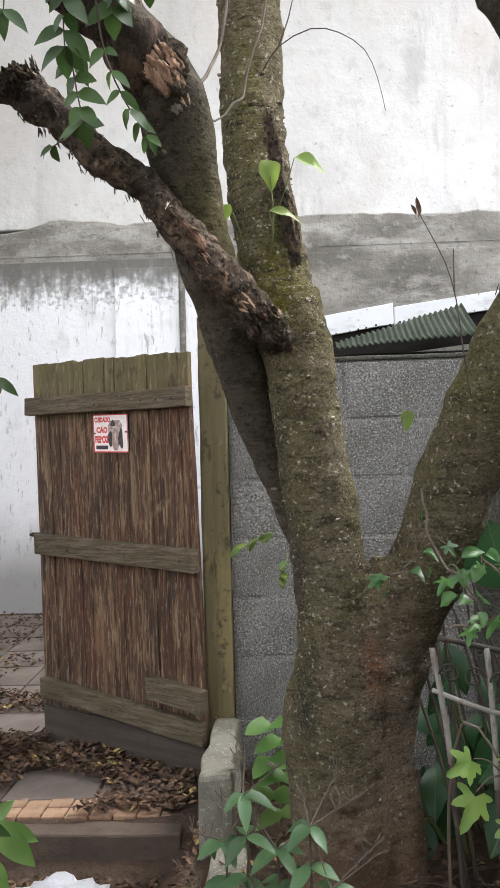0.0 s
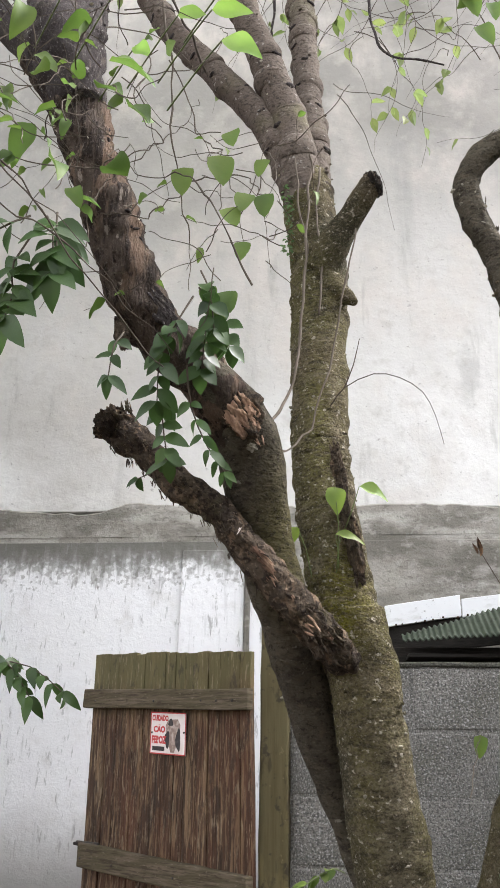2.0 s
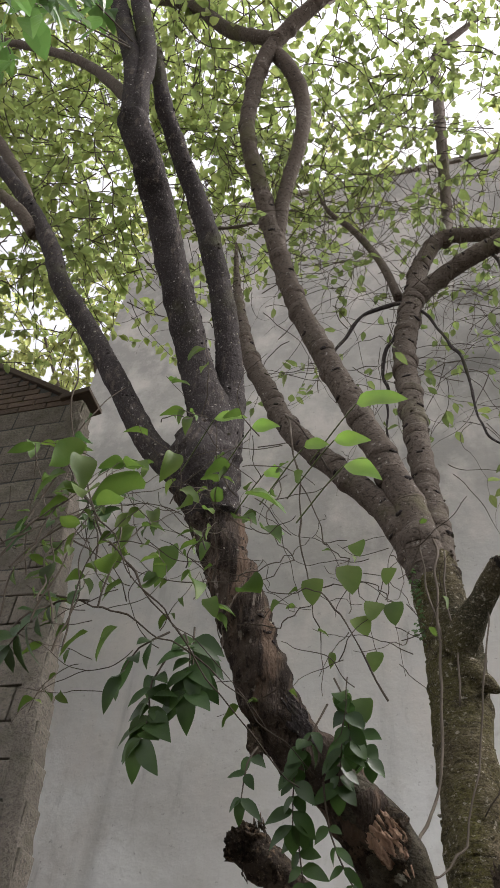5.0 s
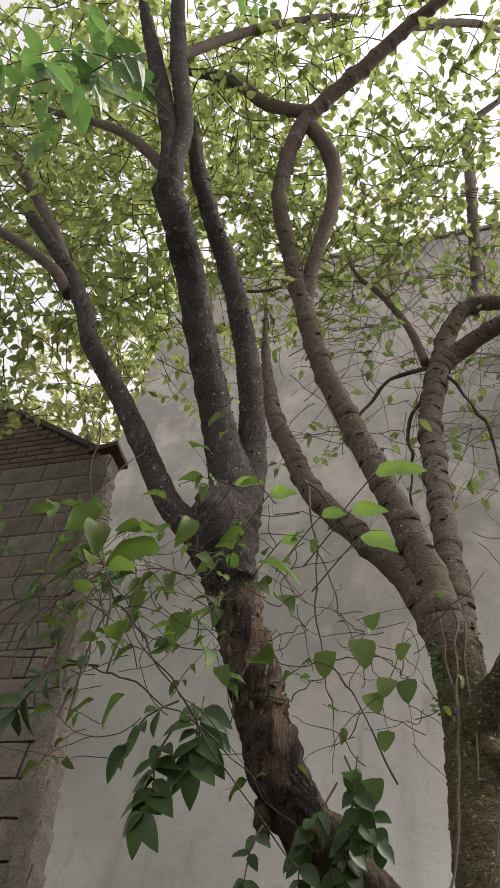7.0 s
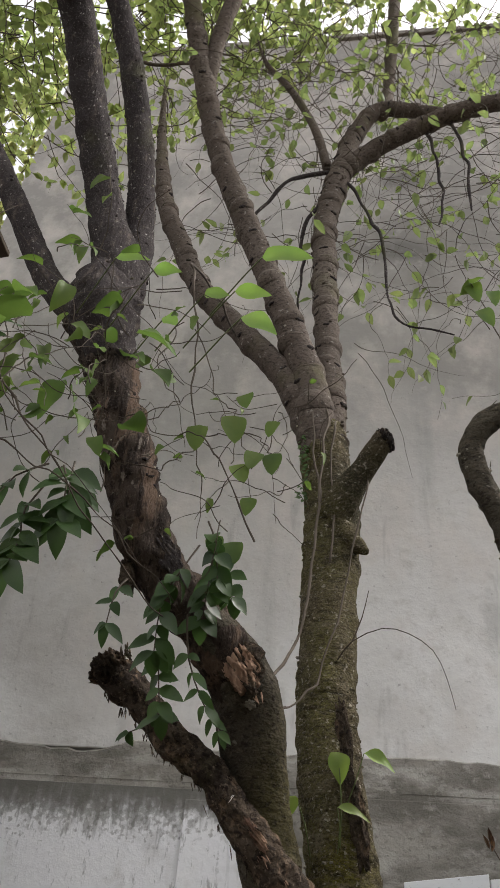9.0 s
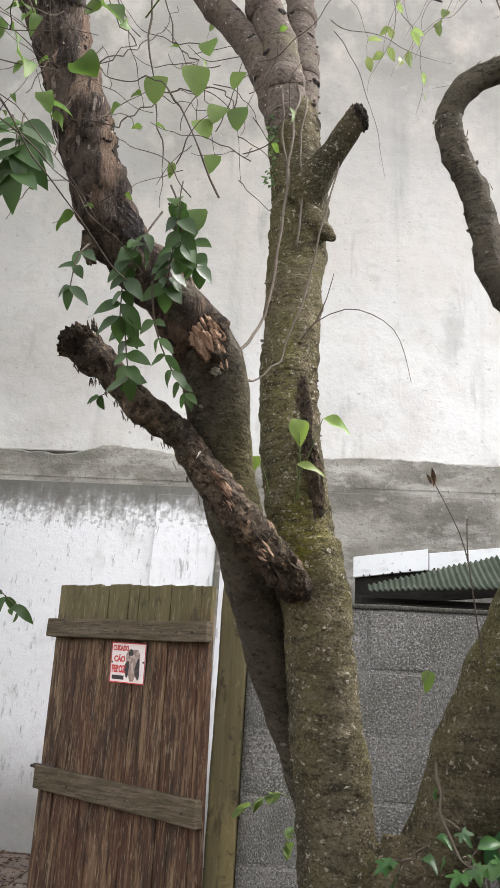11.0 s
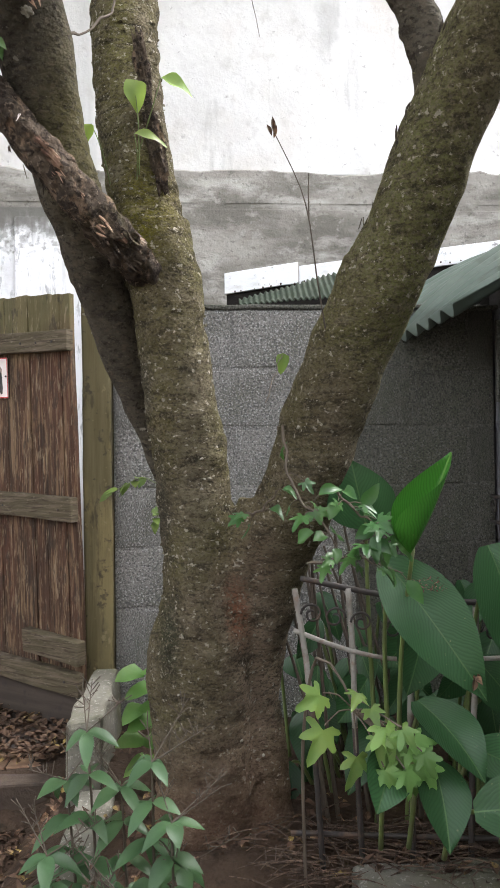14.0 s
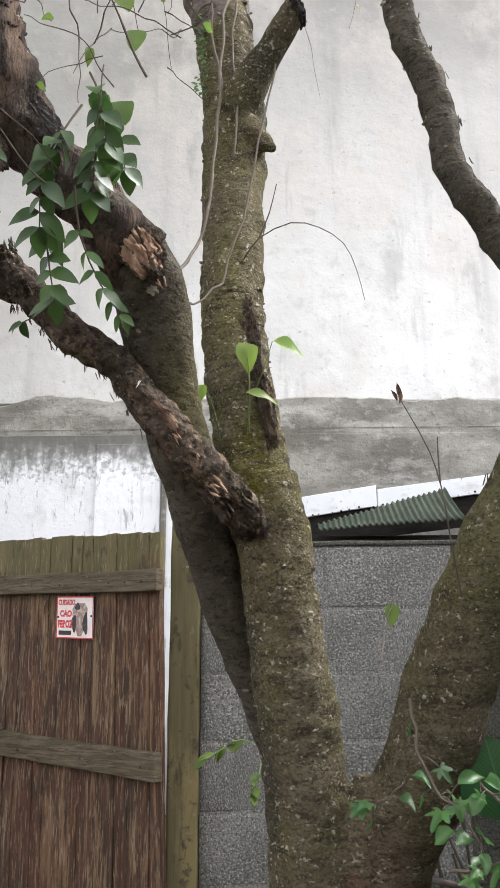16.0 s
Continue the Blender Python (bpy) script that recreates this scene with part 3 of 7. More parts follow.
def ribbed(name, base, pale):
    """A broad leaf blade: its own x axis runs along the midrib, ribs sweep off it to the tip."""
    m = material(name, base, (("noise", 5, ONE, 0.42, 0.62, tuple(c * 0.7 for c in base), 0.6), ("noise", 90, ONE, 0.66, 0.70, (0.12, 0.13, 0.06), 0.5)), 0.36, (), 0.25, rand=0.5, trans=0.10)
    n, l = m.node_tree.nodes, m.node_tree.links
    bsdf = n["Principled BSDF"]
    where = n.new("ShaderNodeTexCoord").outputs["Object"]
    cut = n.new("ShaderNodeSeparateXYZ")
    l.new(where, cut.inputs[0])

    def op(kind, a, b, c=None):
        k = n.new("ShaderNodeMath")
        k.operation = kind
        for i, v in enumerate((a, b, c)):
            if v is None:
                continue
            if isinstance(v, (int, float)):
                k.inputs[i].default_value = v
            else:
                l.new(v, k.inputs[i])
        return k.outputs[0]

    away = op("ABSOLUTE", cut.outputs[1], 0)
    stray = n.new("ShaderNodeTexNoise")
    stray.inputs["Scale"].default_value, stray.inputs["Detail"].default_value = 26, 2
    l.new(where, stray.inputs["Vector"])
    sweep = op("MULTIPLY_ADD", away, -1.2, op("MULTIPLY_ADD", op("MULTIPLY", away, away), -9.0, cut.outputs[0]))
    lines = op("SINE", op("MULTIPLY", op("MULTIPLY_ADD", stray.outputs[0], 0.03, sweep), 560.0), 0)
    bump = n.new("ShaderNodeBump")
    bump.inputs["Strength"].default_value, bump.inputs["Distance"].default_value = 0.12, 0.0012
    l.new(lines, bump.inputs["Height"])
    l.new(bump.outputs[0], bsdf.inputs["Normal"])
    groove = n.new("ShaderNodeMapRange")
    groove.inputs["From Min"].default_value, groove.inputs["From Max"].default_value = 0.2, -1.0
    groove.inputs["To Min"].default_value, groove.inputs["To Max"].default_value = 0.0, 0.4
    l.new(lines, groove.inputs["Value"])
    deep = n.new("ShaderNodeMix")
    deep.data_type = "RGBA"
    l.new(groove.outputs[0], deep.inputs["Factor"])
    l.new(bsdf.inputs["Base Color"].links[0].from_socket, deep.inputs[6])
    deep.inputs[7].default_value = (*(c * 0.5 for c in base), 1)
    l.new(deep.outputs[2], bsdf.inputs["Base Color"])
    mid = op("LESS_THAN", away, 0.0014)
    mix = n.new("ShaderNodeMix")
    mix.data_type = "RGBA"
    old = bsdf.inputs["Base Color"].links[0].from_socket
    l.new(mid, mix.inputs["Factor"])
    l.new(old, mix.inputs[6])
    mix.inputs[7].default_value = (*pale, 1)
    l.new(mix.outputs[2], bsdf.inputs["Base Color"])
    return m


BLADE = ribbed("dark_ribbed_blade", (0.022, 0.061, 0.021), (0.055, 0.105, 0.038))
BLADE_NEW = ribbed("bright_ribbed_blade", (0.030, 0.112, 0.014), (0.09, 0.20, 0.035))


# ---- ground ----
def ground_z(x, y):
    z = 0.09 + 0.14 * min(max((y - 3.3) / 2.6, 0), 1)
    drop = min(max((2.9 - y) / 0.04, 0), 1) * min(max((-0.17 - x) / 0.06, 0), 1)
    z -= 0.13 * drop
    if y < 2.3 and x > -0.2:
        z -= 0.16 * min((2.3 - y) / 0.25, 1)
    near = max(0.0, 1 - math.hypot(x, y - 3) / 9)
    return z + near * (0.018 * noise.noise(Vector((x * 3, y * 3, 2))) + 0.008 * noise.noise(Vector((x * 14, y * 14, 5))))


def spread(n, half, power):
    return [half * math.copysign(abs(k / n) ** power, k) for k in range(-n, n + 1)]


bm = bmesh.new()
xs, ys = spread(70, 300, 3.2), [3 + v for v in spread(70, 300, 3.2)]
grid = [[bm.verts.new((x, y, ground_z(x, y))) for x in xs] for y in ys]
for a, b in zip(grid, grid[1:]):
    for k in range(len(a) - 1):
        bm.faces.new((a[k], a[k + 1], b[k + 1], b[k]))
put("ground", mesh_of(bm, "ground", True), SOIL, "dark bare soil strewn with dry leaves", "ground", kind="structure")

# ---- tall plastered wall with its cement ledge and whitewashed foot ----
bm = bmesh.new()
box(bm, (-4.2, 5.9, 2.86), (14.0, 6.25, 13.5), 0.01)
put("wall_back", mesh_of(bm, "wall_back"), PLASTER, "tall rough plastered wall, white with grey stains, greyer towards the top", "wall", kind="structure")
bm = bmesh.new()
box(bm, (-4.25, 5.85, 13.5), (14.0, 6.3, 13.62), 0.015, 0.01, 30)
put("wall_coping", mesh_of(bm, "wall_coping"), CEMENT, "dark weathered cement coping on the tall wall", "coping", kind="structure")


def ragged_slab(x0, x1, z0, z1, front, back, rag, seed):
    """A long slab whose upper edge wanders."""
    b = bmesh.new()
    n = int((x1 - x0) / 0.06)
    rows = []
    for k in range(n + 1):
        x = x0 + (x1 - x0) * k / n
        up = z1 + rag * noise.fractal(Vector((x * 1.3, seed, 0)), 0.8, 2, 4)
        lip = 0.006 * noise.noise(Vector((x * 5, seed, 7)))
        rows.append([b.verts.new(p) for p in ((x, back, z0), (x, front + lip, z0), (x, front + lip, up - 0.012), (x, front + 0.012 + lip, up), (x, back, up + 0.01))])
    for r, s in zip(rows, rows[1:]):
        for k in range(4):
            b.faces.new((r[k], s[k], s[k + 1], r[k + 1]))
    b.faces.new(rows[0])
    b.faces.new(rows[-1][::-1])
    return b


put("wall_ledge", mesh_of(ragged_slab(-4.2, 14, 2.66, 2.88, 5.882, 6.2, 0.06, 3.0), "wall_ledge"), CEMENT,
    "grey weathered cement ledge along the tall wall", "ledge", kind="structure")
put("wall_string_course", mesh_of(ragged_slab(-4.2, 14, 2.60, 2.70, 5.886, 6.2, 0.014, 9.0), "string"), CEMENT,
    "dark stained cement string course under the ledge", "ledge", kind="structure")
bm = bmesh.new()
box(bm, (-4.2, 5.874, 0.0), (-0.30, 6.2, 2.62), 0.004)
put("wall_whitewashed", mesh_of(bm, "wall_whitewashed"), LIMEWASH, "whitewashed lower wall with black rain streaks", "wall", kind="structure")
bm = bmesh.new()
box(bm, (-0.30, 5.880, 0.0), (14, 6.2, 2.62), 0.004)
put("wall_bare_cement", mesh_of(bm, "wall_bare_cement"), CEMENT, "bare grey cement lower wall, stained", "wall", kind="structure")

# ---- garden gate ----
gate_pose = Matrix(((-0.828, -0.56, -0.026, -0.164), (0.56, -0.828, 0, 3.2), (0, 0, 1, 0), (0, 0, 0, 1)))
gate = thing("garden_gate", "weathered brown board gate, half open, on a green post", "gate", at=(-0.2, 3.2, 0.1))
edges = [0, 0.045, 0.092, 0.135, 0.188, 0.24, 0.30, 0.348, 0.40, 0.455, 0.51, 0.56, 0.605, 0.655, 0.71, 0.752, 0.797]
for n, (a, b) in enumerate(zip(edges, edges[1:])):
    bm = bmesh.new()
    top = 1.508 + 0.045 * (a / 0.797) + 0.0035 * math.sin(n * 2.4 + n * n)
    box(bm, (a + 0.0003, -0.022, 0.10 + 0.012 * (a / 0.8)), (b - 0.0003, 0.002 * math.sin(n * 1.9), top), 0.0025, 0.003, 10, gate_pose, n)
    part("board", bm, WOOD, gate)
battens = []
for lo, hi, z0, z1, rise in ((-0.012, 0.815, 1.318, 1.386, 0.03), (-0.005, 0.79, 0.772, 0.85, 0.04), (-0.008, 0.788, 0.215, 0.290, 0.055)):
    bm = bmesh.new()
    tilt = gate_pose @ Matrix(((1, 0, 0, 0), (0, 1, 0, 0), (rise / 0.8, 0, 1, 0), (0, 0, 0, 1)))
    box(bm, (lo, 0.0, z0), (hi, 0.034, z1), 0.004, 0.004, 10, tilt, z0)
    battens.append(part("batten", bm, RAIL_WOOD, gate))
bm = bmesh.new()
box(bm, (-0.006, 0.004, 0.092), (0.79, 0.016, 0.235), 0.003, 0.003, 8, gate_pose, 2)
part("kick_board", bm, DARK_BOARD, gate, "dark grey board along the gate's foot")
bm = bmesh.new()
box(bm, (-0.018, 0.0, 0.325), (0.225, 0.040, 0.402), 0.004, 0.003, 5, gate_pose @ Matrix(((1, 0, 0, 0), (0, 1, 0, 0), (0.10, 0, 1, -0.008), (0, 0, 0, 1))), 5)
part("short_batten", bm, RAIL_WOOD, gate, "short grey patch batten")
bm = bmesh.new()
box(bm, (-0.171, 3.245, 0.05), (-0.078, 3.35, 1.63), 0.006, 0.004, 16)
put("gate_post", mesh_of(bm, "gate_post"), POST_WOOD, "square wooden gate post green with algae", "post")

# ---- block wall behind the tree and the side wall ----
def block_set(mat):
    found = []
    for k in range(5):
        b = bmesh.new()
        box(b, (-0.195, -0.07, -0.095), (0.195, 0.07, 0.095), 0.005, 0.004, 3, None, k * 7 + 1)
        found.append(mesh_of(b, "block"))
        found[-1].materials.append(mat)
    return found


GREY_BLOCKS, SHADED_BLOCKS, BROWN_BLOCKS, SIDE_BLOCKS = block_set(BLOCK), block_set(BLOCK_SHADED), block_set(BLOCK_BROWN), block_set(BLOCK_SIDE)


def block_wall(name, label, origin, turn, length, courses, thick=0.14, rake=0.0, blocks=GREY_BLOCKS, mortar=MORTAR):
    """Courses of concrete blocks with recessed joints, along the local x axis."""
    m = Matrix.Translation(origin) @ Matrix.Rotation(radians(turn), 4, "Z")
    b = bmesh.new()
    box(b, (0, 0.003, 0.0), (length - rake * courses * 0.2, thick - 0.003, courses * 0.2), 0, 0, 0, m)
    wall = put(name, mesh_of(b, name), mortar, label, "wall", kind="structure")
    for c in range(courses):
        x, k, end = (-0.2 if c % 2 else 0.0), c, length - rake * c * 0.2
        while x < end - 0.02:
            a, e = max(x, 0), min(x + 0.4, end)
            if e - a > 0.04:
                ob = new("block", blocks[(k * 3 + c) % 5])
                ob.parent = wall
                s = (e - a - 0.01) / 0.39
                ob.matrix_basis = m @ Matrix.Translation(((a + e) / 2, thick / 2, c * 0.2 + 0.1)) @ Matrix.Diagonal((s, thick / 0.14, 1, 1))
            x += 0.4
            k += 1
    return wall


block_wall("wall_block", "rough grey concrete block garden wall", (-0.075, 3.29, 0.07), 0, 0.81, 7, mortar=BLOCK)
# Darker block set from here on paints the shade below the eave.
block_wall("wall_corner", "mossy block wall, coloured darker for the shed eave's shade", (0.735, 3.292, 0.07), 0, 0.49, 7, blocks=SHADED_BLOCKS, mortar=BLOCK_SHADED)
bm = bmesh.new()
box(bm, (-0.07, 3.284, 1.470), (1.24, 3.44, 1.486), 0.005, 0.004, 14)
put("wall_cap", mesh_of(bm, "wall_cap"), BLOCK_SHADED, "thin cement cap on the block wall", "coping", kind="structure")
block_wall("wall_side", "grey block side wall of the shed, roof shade in its colour", (1.375, 0.9, 0.07), 90, 2.53, 7, blocks=SIDE_BLOCKS, mortar=BLOCK_SIDE)

# ---- the tree: fused trunk, stems and heavy limbs ----
tree = thing("tree", "old leaning tree with mossy forked trunks", "tree", at=(0.25, 2.58, 0.09))
TRUNK = [(0.215, 2.60, -0.02, 0.17), (0.213, 2.59, 0.06, 0.140), (0.212, 2.545, 0.17, 0.120), (0.21, 2.51, 0.39, 0.113), (0.214, 2.485, 0.55, 0.113), (0.218, 2.47, 0.68, 0.098),
         (0.202, 2.45, 0.83, 0.086), (0.182, 2.42, 1.00, 0.083), (0.157, 2.38, 1.20, 0.077), (0.140, 2.37, 1.33, 0.079), (0.112, 2.37, 1.48, 0.079)]
RIGHT_STEM = [(0.11, 2.37, 1.42, 0.078), (0.077, 2.39, 1.645, 0.0767), (0.055, 2.42, 1.863, 0.0745), (0.05, 2.46, 2.1, 0.076), (0.052, 2.50, 2.33, 0.080), (0.05, 2.54, 2.56, 0.082), (0.03, 2.54, 2.75, 0.082), (0.015, 2.53, 2.88, 0.075)]
LEFT_STEM = [(0.175, 2.56, 0.72, 0.026), (0.150, 2.57, 0.86, 0.032), (0.130, 2.57, 0.95, 0.036), (0.095, 2.54, 1.06, 0.043), (0.058, 2.49, 1.17, 0.049), (0.012, 2.42, 1.30, 0.055), (-0.018, 2.35, 1.41, 0.058), (-0.050, 2.26, 1.54, 0.062), (-0.078, 2.19, 1.66, 0.065), (-0.09, 2.13, 1.76, 0.068), (-0.122, 2.06, 1.84, 0.066), (-0.175, 2.01, 1.90, 0.056), (-0.22, 1.985, 1.94, 0.046)]
LEFT_UP = [(-0.11, 2.09, 1.80, 0.050), (-0.142, 2.04, 1.86, 0.062), (-0.216, 1.99, 1.937, 0.060), (-0.276, 1.96, 1.994, 0.060), (-0.32, 1.93, 2.067, 0.060), (-0.357, 1.91, 2.175, 0.059), (-0.395, 1.89, 2.29, 0.058), (-0.446, 1.88, 2.426, 0.059), (-0.497, 1.87, 2.577, 0.068), (-0.53, 1.86, 2.688, 0.085), (-0.53, 1.85, 2.83, 0.075)]
RIGHT_TRUNK = [(0.345, 2.6, -0.03, 0.125), (0.335, 2.59, 0.08, 0.098), (0.33, 2.59, 0.22, 0.088), (0.318, 2.565, 0.42, 0.080), (0.335, 2.525, 0.60, 0.094), (0.375, 2.47, 0.76, 0.090), (0.437, 2.38, 0.92, 0.086), (0.478, 2.32, 1.079, 0.0866), (0.531, 2.24, 1.227, 0.0848),
               (0.591, 2.13, 1.39, 0.078), (0.632, 2.03, 1.522, 0.071), (0.666, 1.95, 1.624, 0.068), (0.70, 1.86, 1.72, 0.062), (0.75, 1.78, 1.83, 0.055), (0.82, 1.70, 1.95, 0.05), (0.95, 1.6, 2.15, 0.045)]
CROOK = [(0.635, 2.0, 1.60, 0.04), (0.591, 1.98, 1.736, 0.034), (0.546, 1.98, 1.814, 0.031), (0.467, 1.98, 1.973, 0.031), (0.44, 1.98, 2.143, 0.030), (0.399, 1.97, 2.253, 0.029), (0.384, 1.96, 2.337, 0.028), (0.425, 1.94, 2.399, 0.029), (0.492, 1.92, 2.426, 0.029), (0.60, 1.9, 2.46, 0.026), (0.8, 1.85, 2.6, 0.024)]
STUB = [(0.135, 2.40, 1.34, 0.036), (0.095, 2.315, 1.375, 0.040), (0.035, 2.215, 1.43, 0.040), (-0.025, 2.16, 1.492, 0.037), (-0.105, 2.14, 1.583, 0.034), (-0.173, 2.12, 1.662, 0.033), (-0.25, 2.12, 1.712, 0.036), (-0.302, 2.11, 1.77, 0.034), (-0.396, 2.10, 1.845, 0.040)]
SPUR = [(0.07, 2.47, 2.46, 0.045), (0.105, 2.45, 2.405, 0.032), (0.135, 2.44, 2.372, 0.020), (0.160, 2.44, 2.350, 0.007)]
SAWN = [(0.06, 2.46, 2.48, 0.05), (0.10, 2.42, 2.542, 0.045), (0.155, 2.38, 2.609, 0.037), (0.202, 2.33, 2.659, 0.035), (0.224, 2.32, 2.672, 0.032)]
BULGE = [(0.16, 2.53, 0.20, 0.05), (0.158, 2.51, 0.36, 0.068), (0.150, 2.49, 0.53, 0.069), (0.17, 2.47, 0.66, 0.045)]
WEB = [(0.270, 2.46, 0.60, 0.05), (0.292, 2.44, 0.74, 0.060), (0.312, 2.43, 0.82, 0.046), (0.322, 2.43, 0.885, 0.026)]
WOUND = [(0.325, 2.445, 0.70, 0.02), (0.30, 2.43, 0.655, 0.031), (0.335, 2.435, 0.63, 0.031), (0.37, 2.445, 0.62, 0.02)]
bm = bmesh.new()
for n, (rows, lump, ridge) in enumerate(((BULGE, 0.12, 0.002), (WEB, 0.1, 0.003), (WOUND, 0.2, 0.002), (TRUNK, 0.10, 0.007), (RIGHT_STEM, 0.10, 0.012), (RIGHT_TRUNK, 0.10, 0.004), (SAWN, 0.2, 0.003), (SPUR, 0.3, 0.003))):
    tube(bm, rows, 44, 0.012, lump, 9.0, ridge, n * 3.7)
stem_bm = bmesh.new()
tube(stem_bm, LEFT_STEM, 44, 0.012, 0.14, 9.0, 0.004, 18.5)
part("leaning_stem", stem_bm, BARK_STEM, tree, "dark leaning stem", True)
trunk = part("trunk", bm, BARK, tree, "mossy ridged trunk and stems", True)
fuse = trunk.modifiers.new("fuse", "REMESH")
fuse.mode, fuse.voxel_size, fuse.use_smooth_shade = "VOXEL", 0.0055, True
ease = trunk.modifiers.new("ease", "SMOOTH")
ease.factor, ease.iterations = 0.5, 1
bm = bmesh.new()
tube(bm, CROOK, 32, 0.012, 0.28, 16.0, 0.006, 21.0)
part("crooked_limb", bm, BARK_STEM, tree, "dark crooked limb with mossy flaking bark", True)
bm = bmesh.new()
tube(bm, STUB, 44, 0.006, 0.24, 38.0, 0.010, 5.5)
dead = part("dead_stub", bm, BARK_DEAD, tree, "dark rotting broken stub with flaking bark", True)
fuse = dead.modifiers.new("fuse", "REMESH")
fuse.mode, fuse.voxel_size, fuse.use_smooth_shade = "VOXEL", 0.005, True

ARM_A = [(0.0, 2.53, 2.82, 0.06), (-0.03, 2.52, 2.91, 0.057), (-0.122, 2.50, 3.102, 0.049), (-0.283, 2.48, 3.308, 0.047), (-0.469, 2.48, 3.565, 0.046), (-0.604, 2.50, 3.906, 0.044), (-0.724, 2.52, 4.251, 0.041), (-0.842, 2.55, 4.867, 0.024), (-0.93, 2.6, 5.5, 0.008)]
ARM_B = [(0.02, 2.53, 2.75, 0.07), (-0.002, 2.5, 2.89, 0.066), (-0.041, 2.48, 3.098, 0.060), (-0.158, 2.42, 3.436, 0.0525), (-0.297, 2.32, 3.786, 0.050), (-0.418, 2.22, 4.106, 0.047), (-0.50, 2.1, 4.45, 0.046), (-0.56, 1.93, 4.76, 0.041),
         (-0.60, 1.78, 5.05, 0.039), (-0.53, 1.65, 5.543, 0.044), (-0.388, 1.58, 5.781, 0.043), (-0.14, 1.50, 6.031, 0.044), (0.122, 1.40, 6.291, 0.040), (0.42, 1.3, 6.5, 0.034), (0.75, 1.22, 6.85, 0.027), (1.05, 1.2, 7.3, 0.016)]
ARM_C = [(0.035, 2.53, 2.80, 0.065), (0.042, 2.55, 2.966, 0.058), (0.023, 2.62, 3.369, 0.0495), (0.003, 2.68, 3.846, 0.054), (-0.007, 2.75, 4.349, 0.056), (0.058, 2.80, 4.844, 0.062)]
ARM_C1 = [(0.03, 2.79, 4.65, 0.05), (0.066, 2.80, 4.894, 0.055), (0.132, 2.82, 5.246, 0.051), (0.274, 2.82, 5.507, 0.047), (0.486, 2.80, 5.426, 0.04), (0.75, 2.78, 5.3, 0.03)]
ARM_C2 = [(0.035, 2.79, 4.7, 0.05), (0.077, 2.80, 4.865, 0.054), (0.238, 2.75, 4.976, 0.050), (0.447, 2.68, 5.036, 0.049), (0.707, 2.60, 5.051, 0.047), (0.95, 2.55, 5.05, 0.04), (1.4, 2.4, 5.1, 0.03)]
LEFT_1 = [(-0.53, 1.87, 2.64, 0.05), (-0.60, 1.86, 2.72, 0.045), (-0.716, 1.84, 2.86, 0.038), (-0.893, 1.80, 3.19, 0.0365), (-1.035, 1.76, 3.447, 0.0365), (-1.18, 1.72, 3.69, 0.036), (-1.30, 1.70, 3.98, 0.036), (-1.55, 1.66, 4.45, 0.034), (-1.9, 1.6, 5.0, 0.03)]
LEFT_2 = [(-0.51, 1.86, 2.70, 0.06), (-0.515, 1.85, 2.82, 0.072), (-0.535, 1.84, 2.93, 0.066), (-0.60, 1.80, 3.149, 0.053), (-0.67, 1.66, 3.45, 0.052), (-0.71, 1.52, 3.66, 0.052), (-0.735, 1.40, 3.78, 0.052), (-0.79, 1.30, 3.96, 0.055)]
LEFT_2A = [(-0.77, 1.32, 3.9, 0.04), (-0.79, 1.27, 4.15, 0.036), (-0.817, 1.22, 4.523, 0.038), (-0.982, 1.1, 5.339, 0.042), (-1.10, 0.88, 6.2, 0.036), (-1.16, 0.55, 7.0, 0.030), (-1.2, 0.1, 7.8, 0.02)]
LEFT_2B = [(-0.79, 1.31, 3.92, 0.042), (-0.83, 1.25, 4.25, 0.037), (-0.893, 1.20, 4.56, 0.037), (-1.12, 1.12, 5.4, 0.041), (-1.38, 0.95, 6.4, 0.035), (-1.55, 0.6, 7.4, 0.028), (-1.65, 0.1, 8.2, 0.018)]
LEFT_3 = [(-0.50, 1.88, 2.75, 0.055), (-0.497, 1.88, 2.9, 0.054), (-0.511, 1.89, 3.148, 0.045), (-0.56, 1.82, 3.52, 0.042), (-0.64, 1.70, 3.90, 0.041), (-0.73, 1.55, 4.2, 0.037), (-0.80, 1.42, 4.45, 0.034), (-0.86, 1.3, 4.8, 0.03)]
KNOT = [(-0.46, 1.85, 2.52, 0.05), (-0.50, 1.84, 2.63, 0.085), (-0.53, 1.83, 2.74, 0.088), (-0.55, 1.83, 2.84, 0.055)]


def knuckled(rows, gap, swell, seed):
    """Swells a limb into uneven rings, as old leaf scars do."""
    out, s, last = [], 0.0, None
    for p in spline(rows, 0.011):
        if last is not None:
            s += float(np.linalg.norm((p - last)[:3]))
        last = p
        ph = s / gap + 0.6 * noise.noise(Vector((s * 3, seed, 0)))
        bump = (0.5 + 0.5 * math.cos(2 * math.pi * ph)) ** 7
        turn = math.floor(ph + 0.5) * 2.4
        q = p.copy()
        q[3] = p[3] * (0.96 + swell * bump)
        q[0] += math.cos(turn) * bump * 0.13 * p[3]
        q[1] += math.sin(turn) * bump * 0.13 * p[3]
        out.append(tuple(q))
    return out


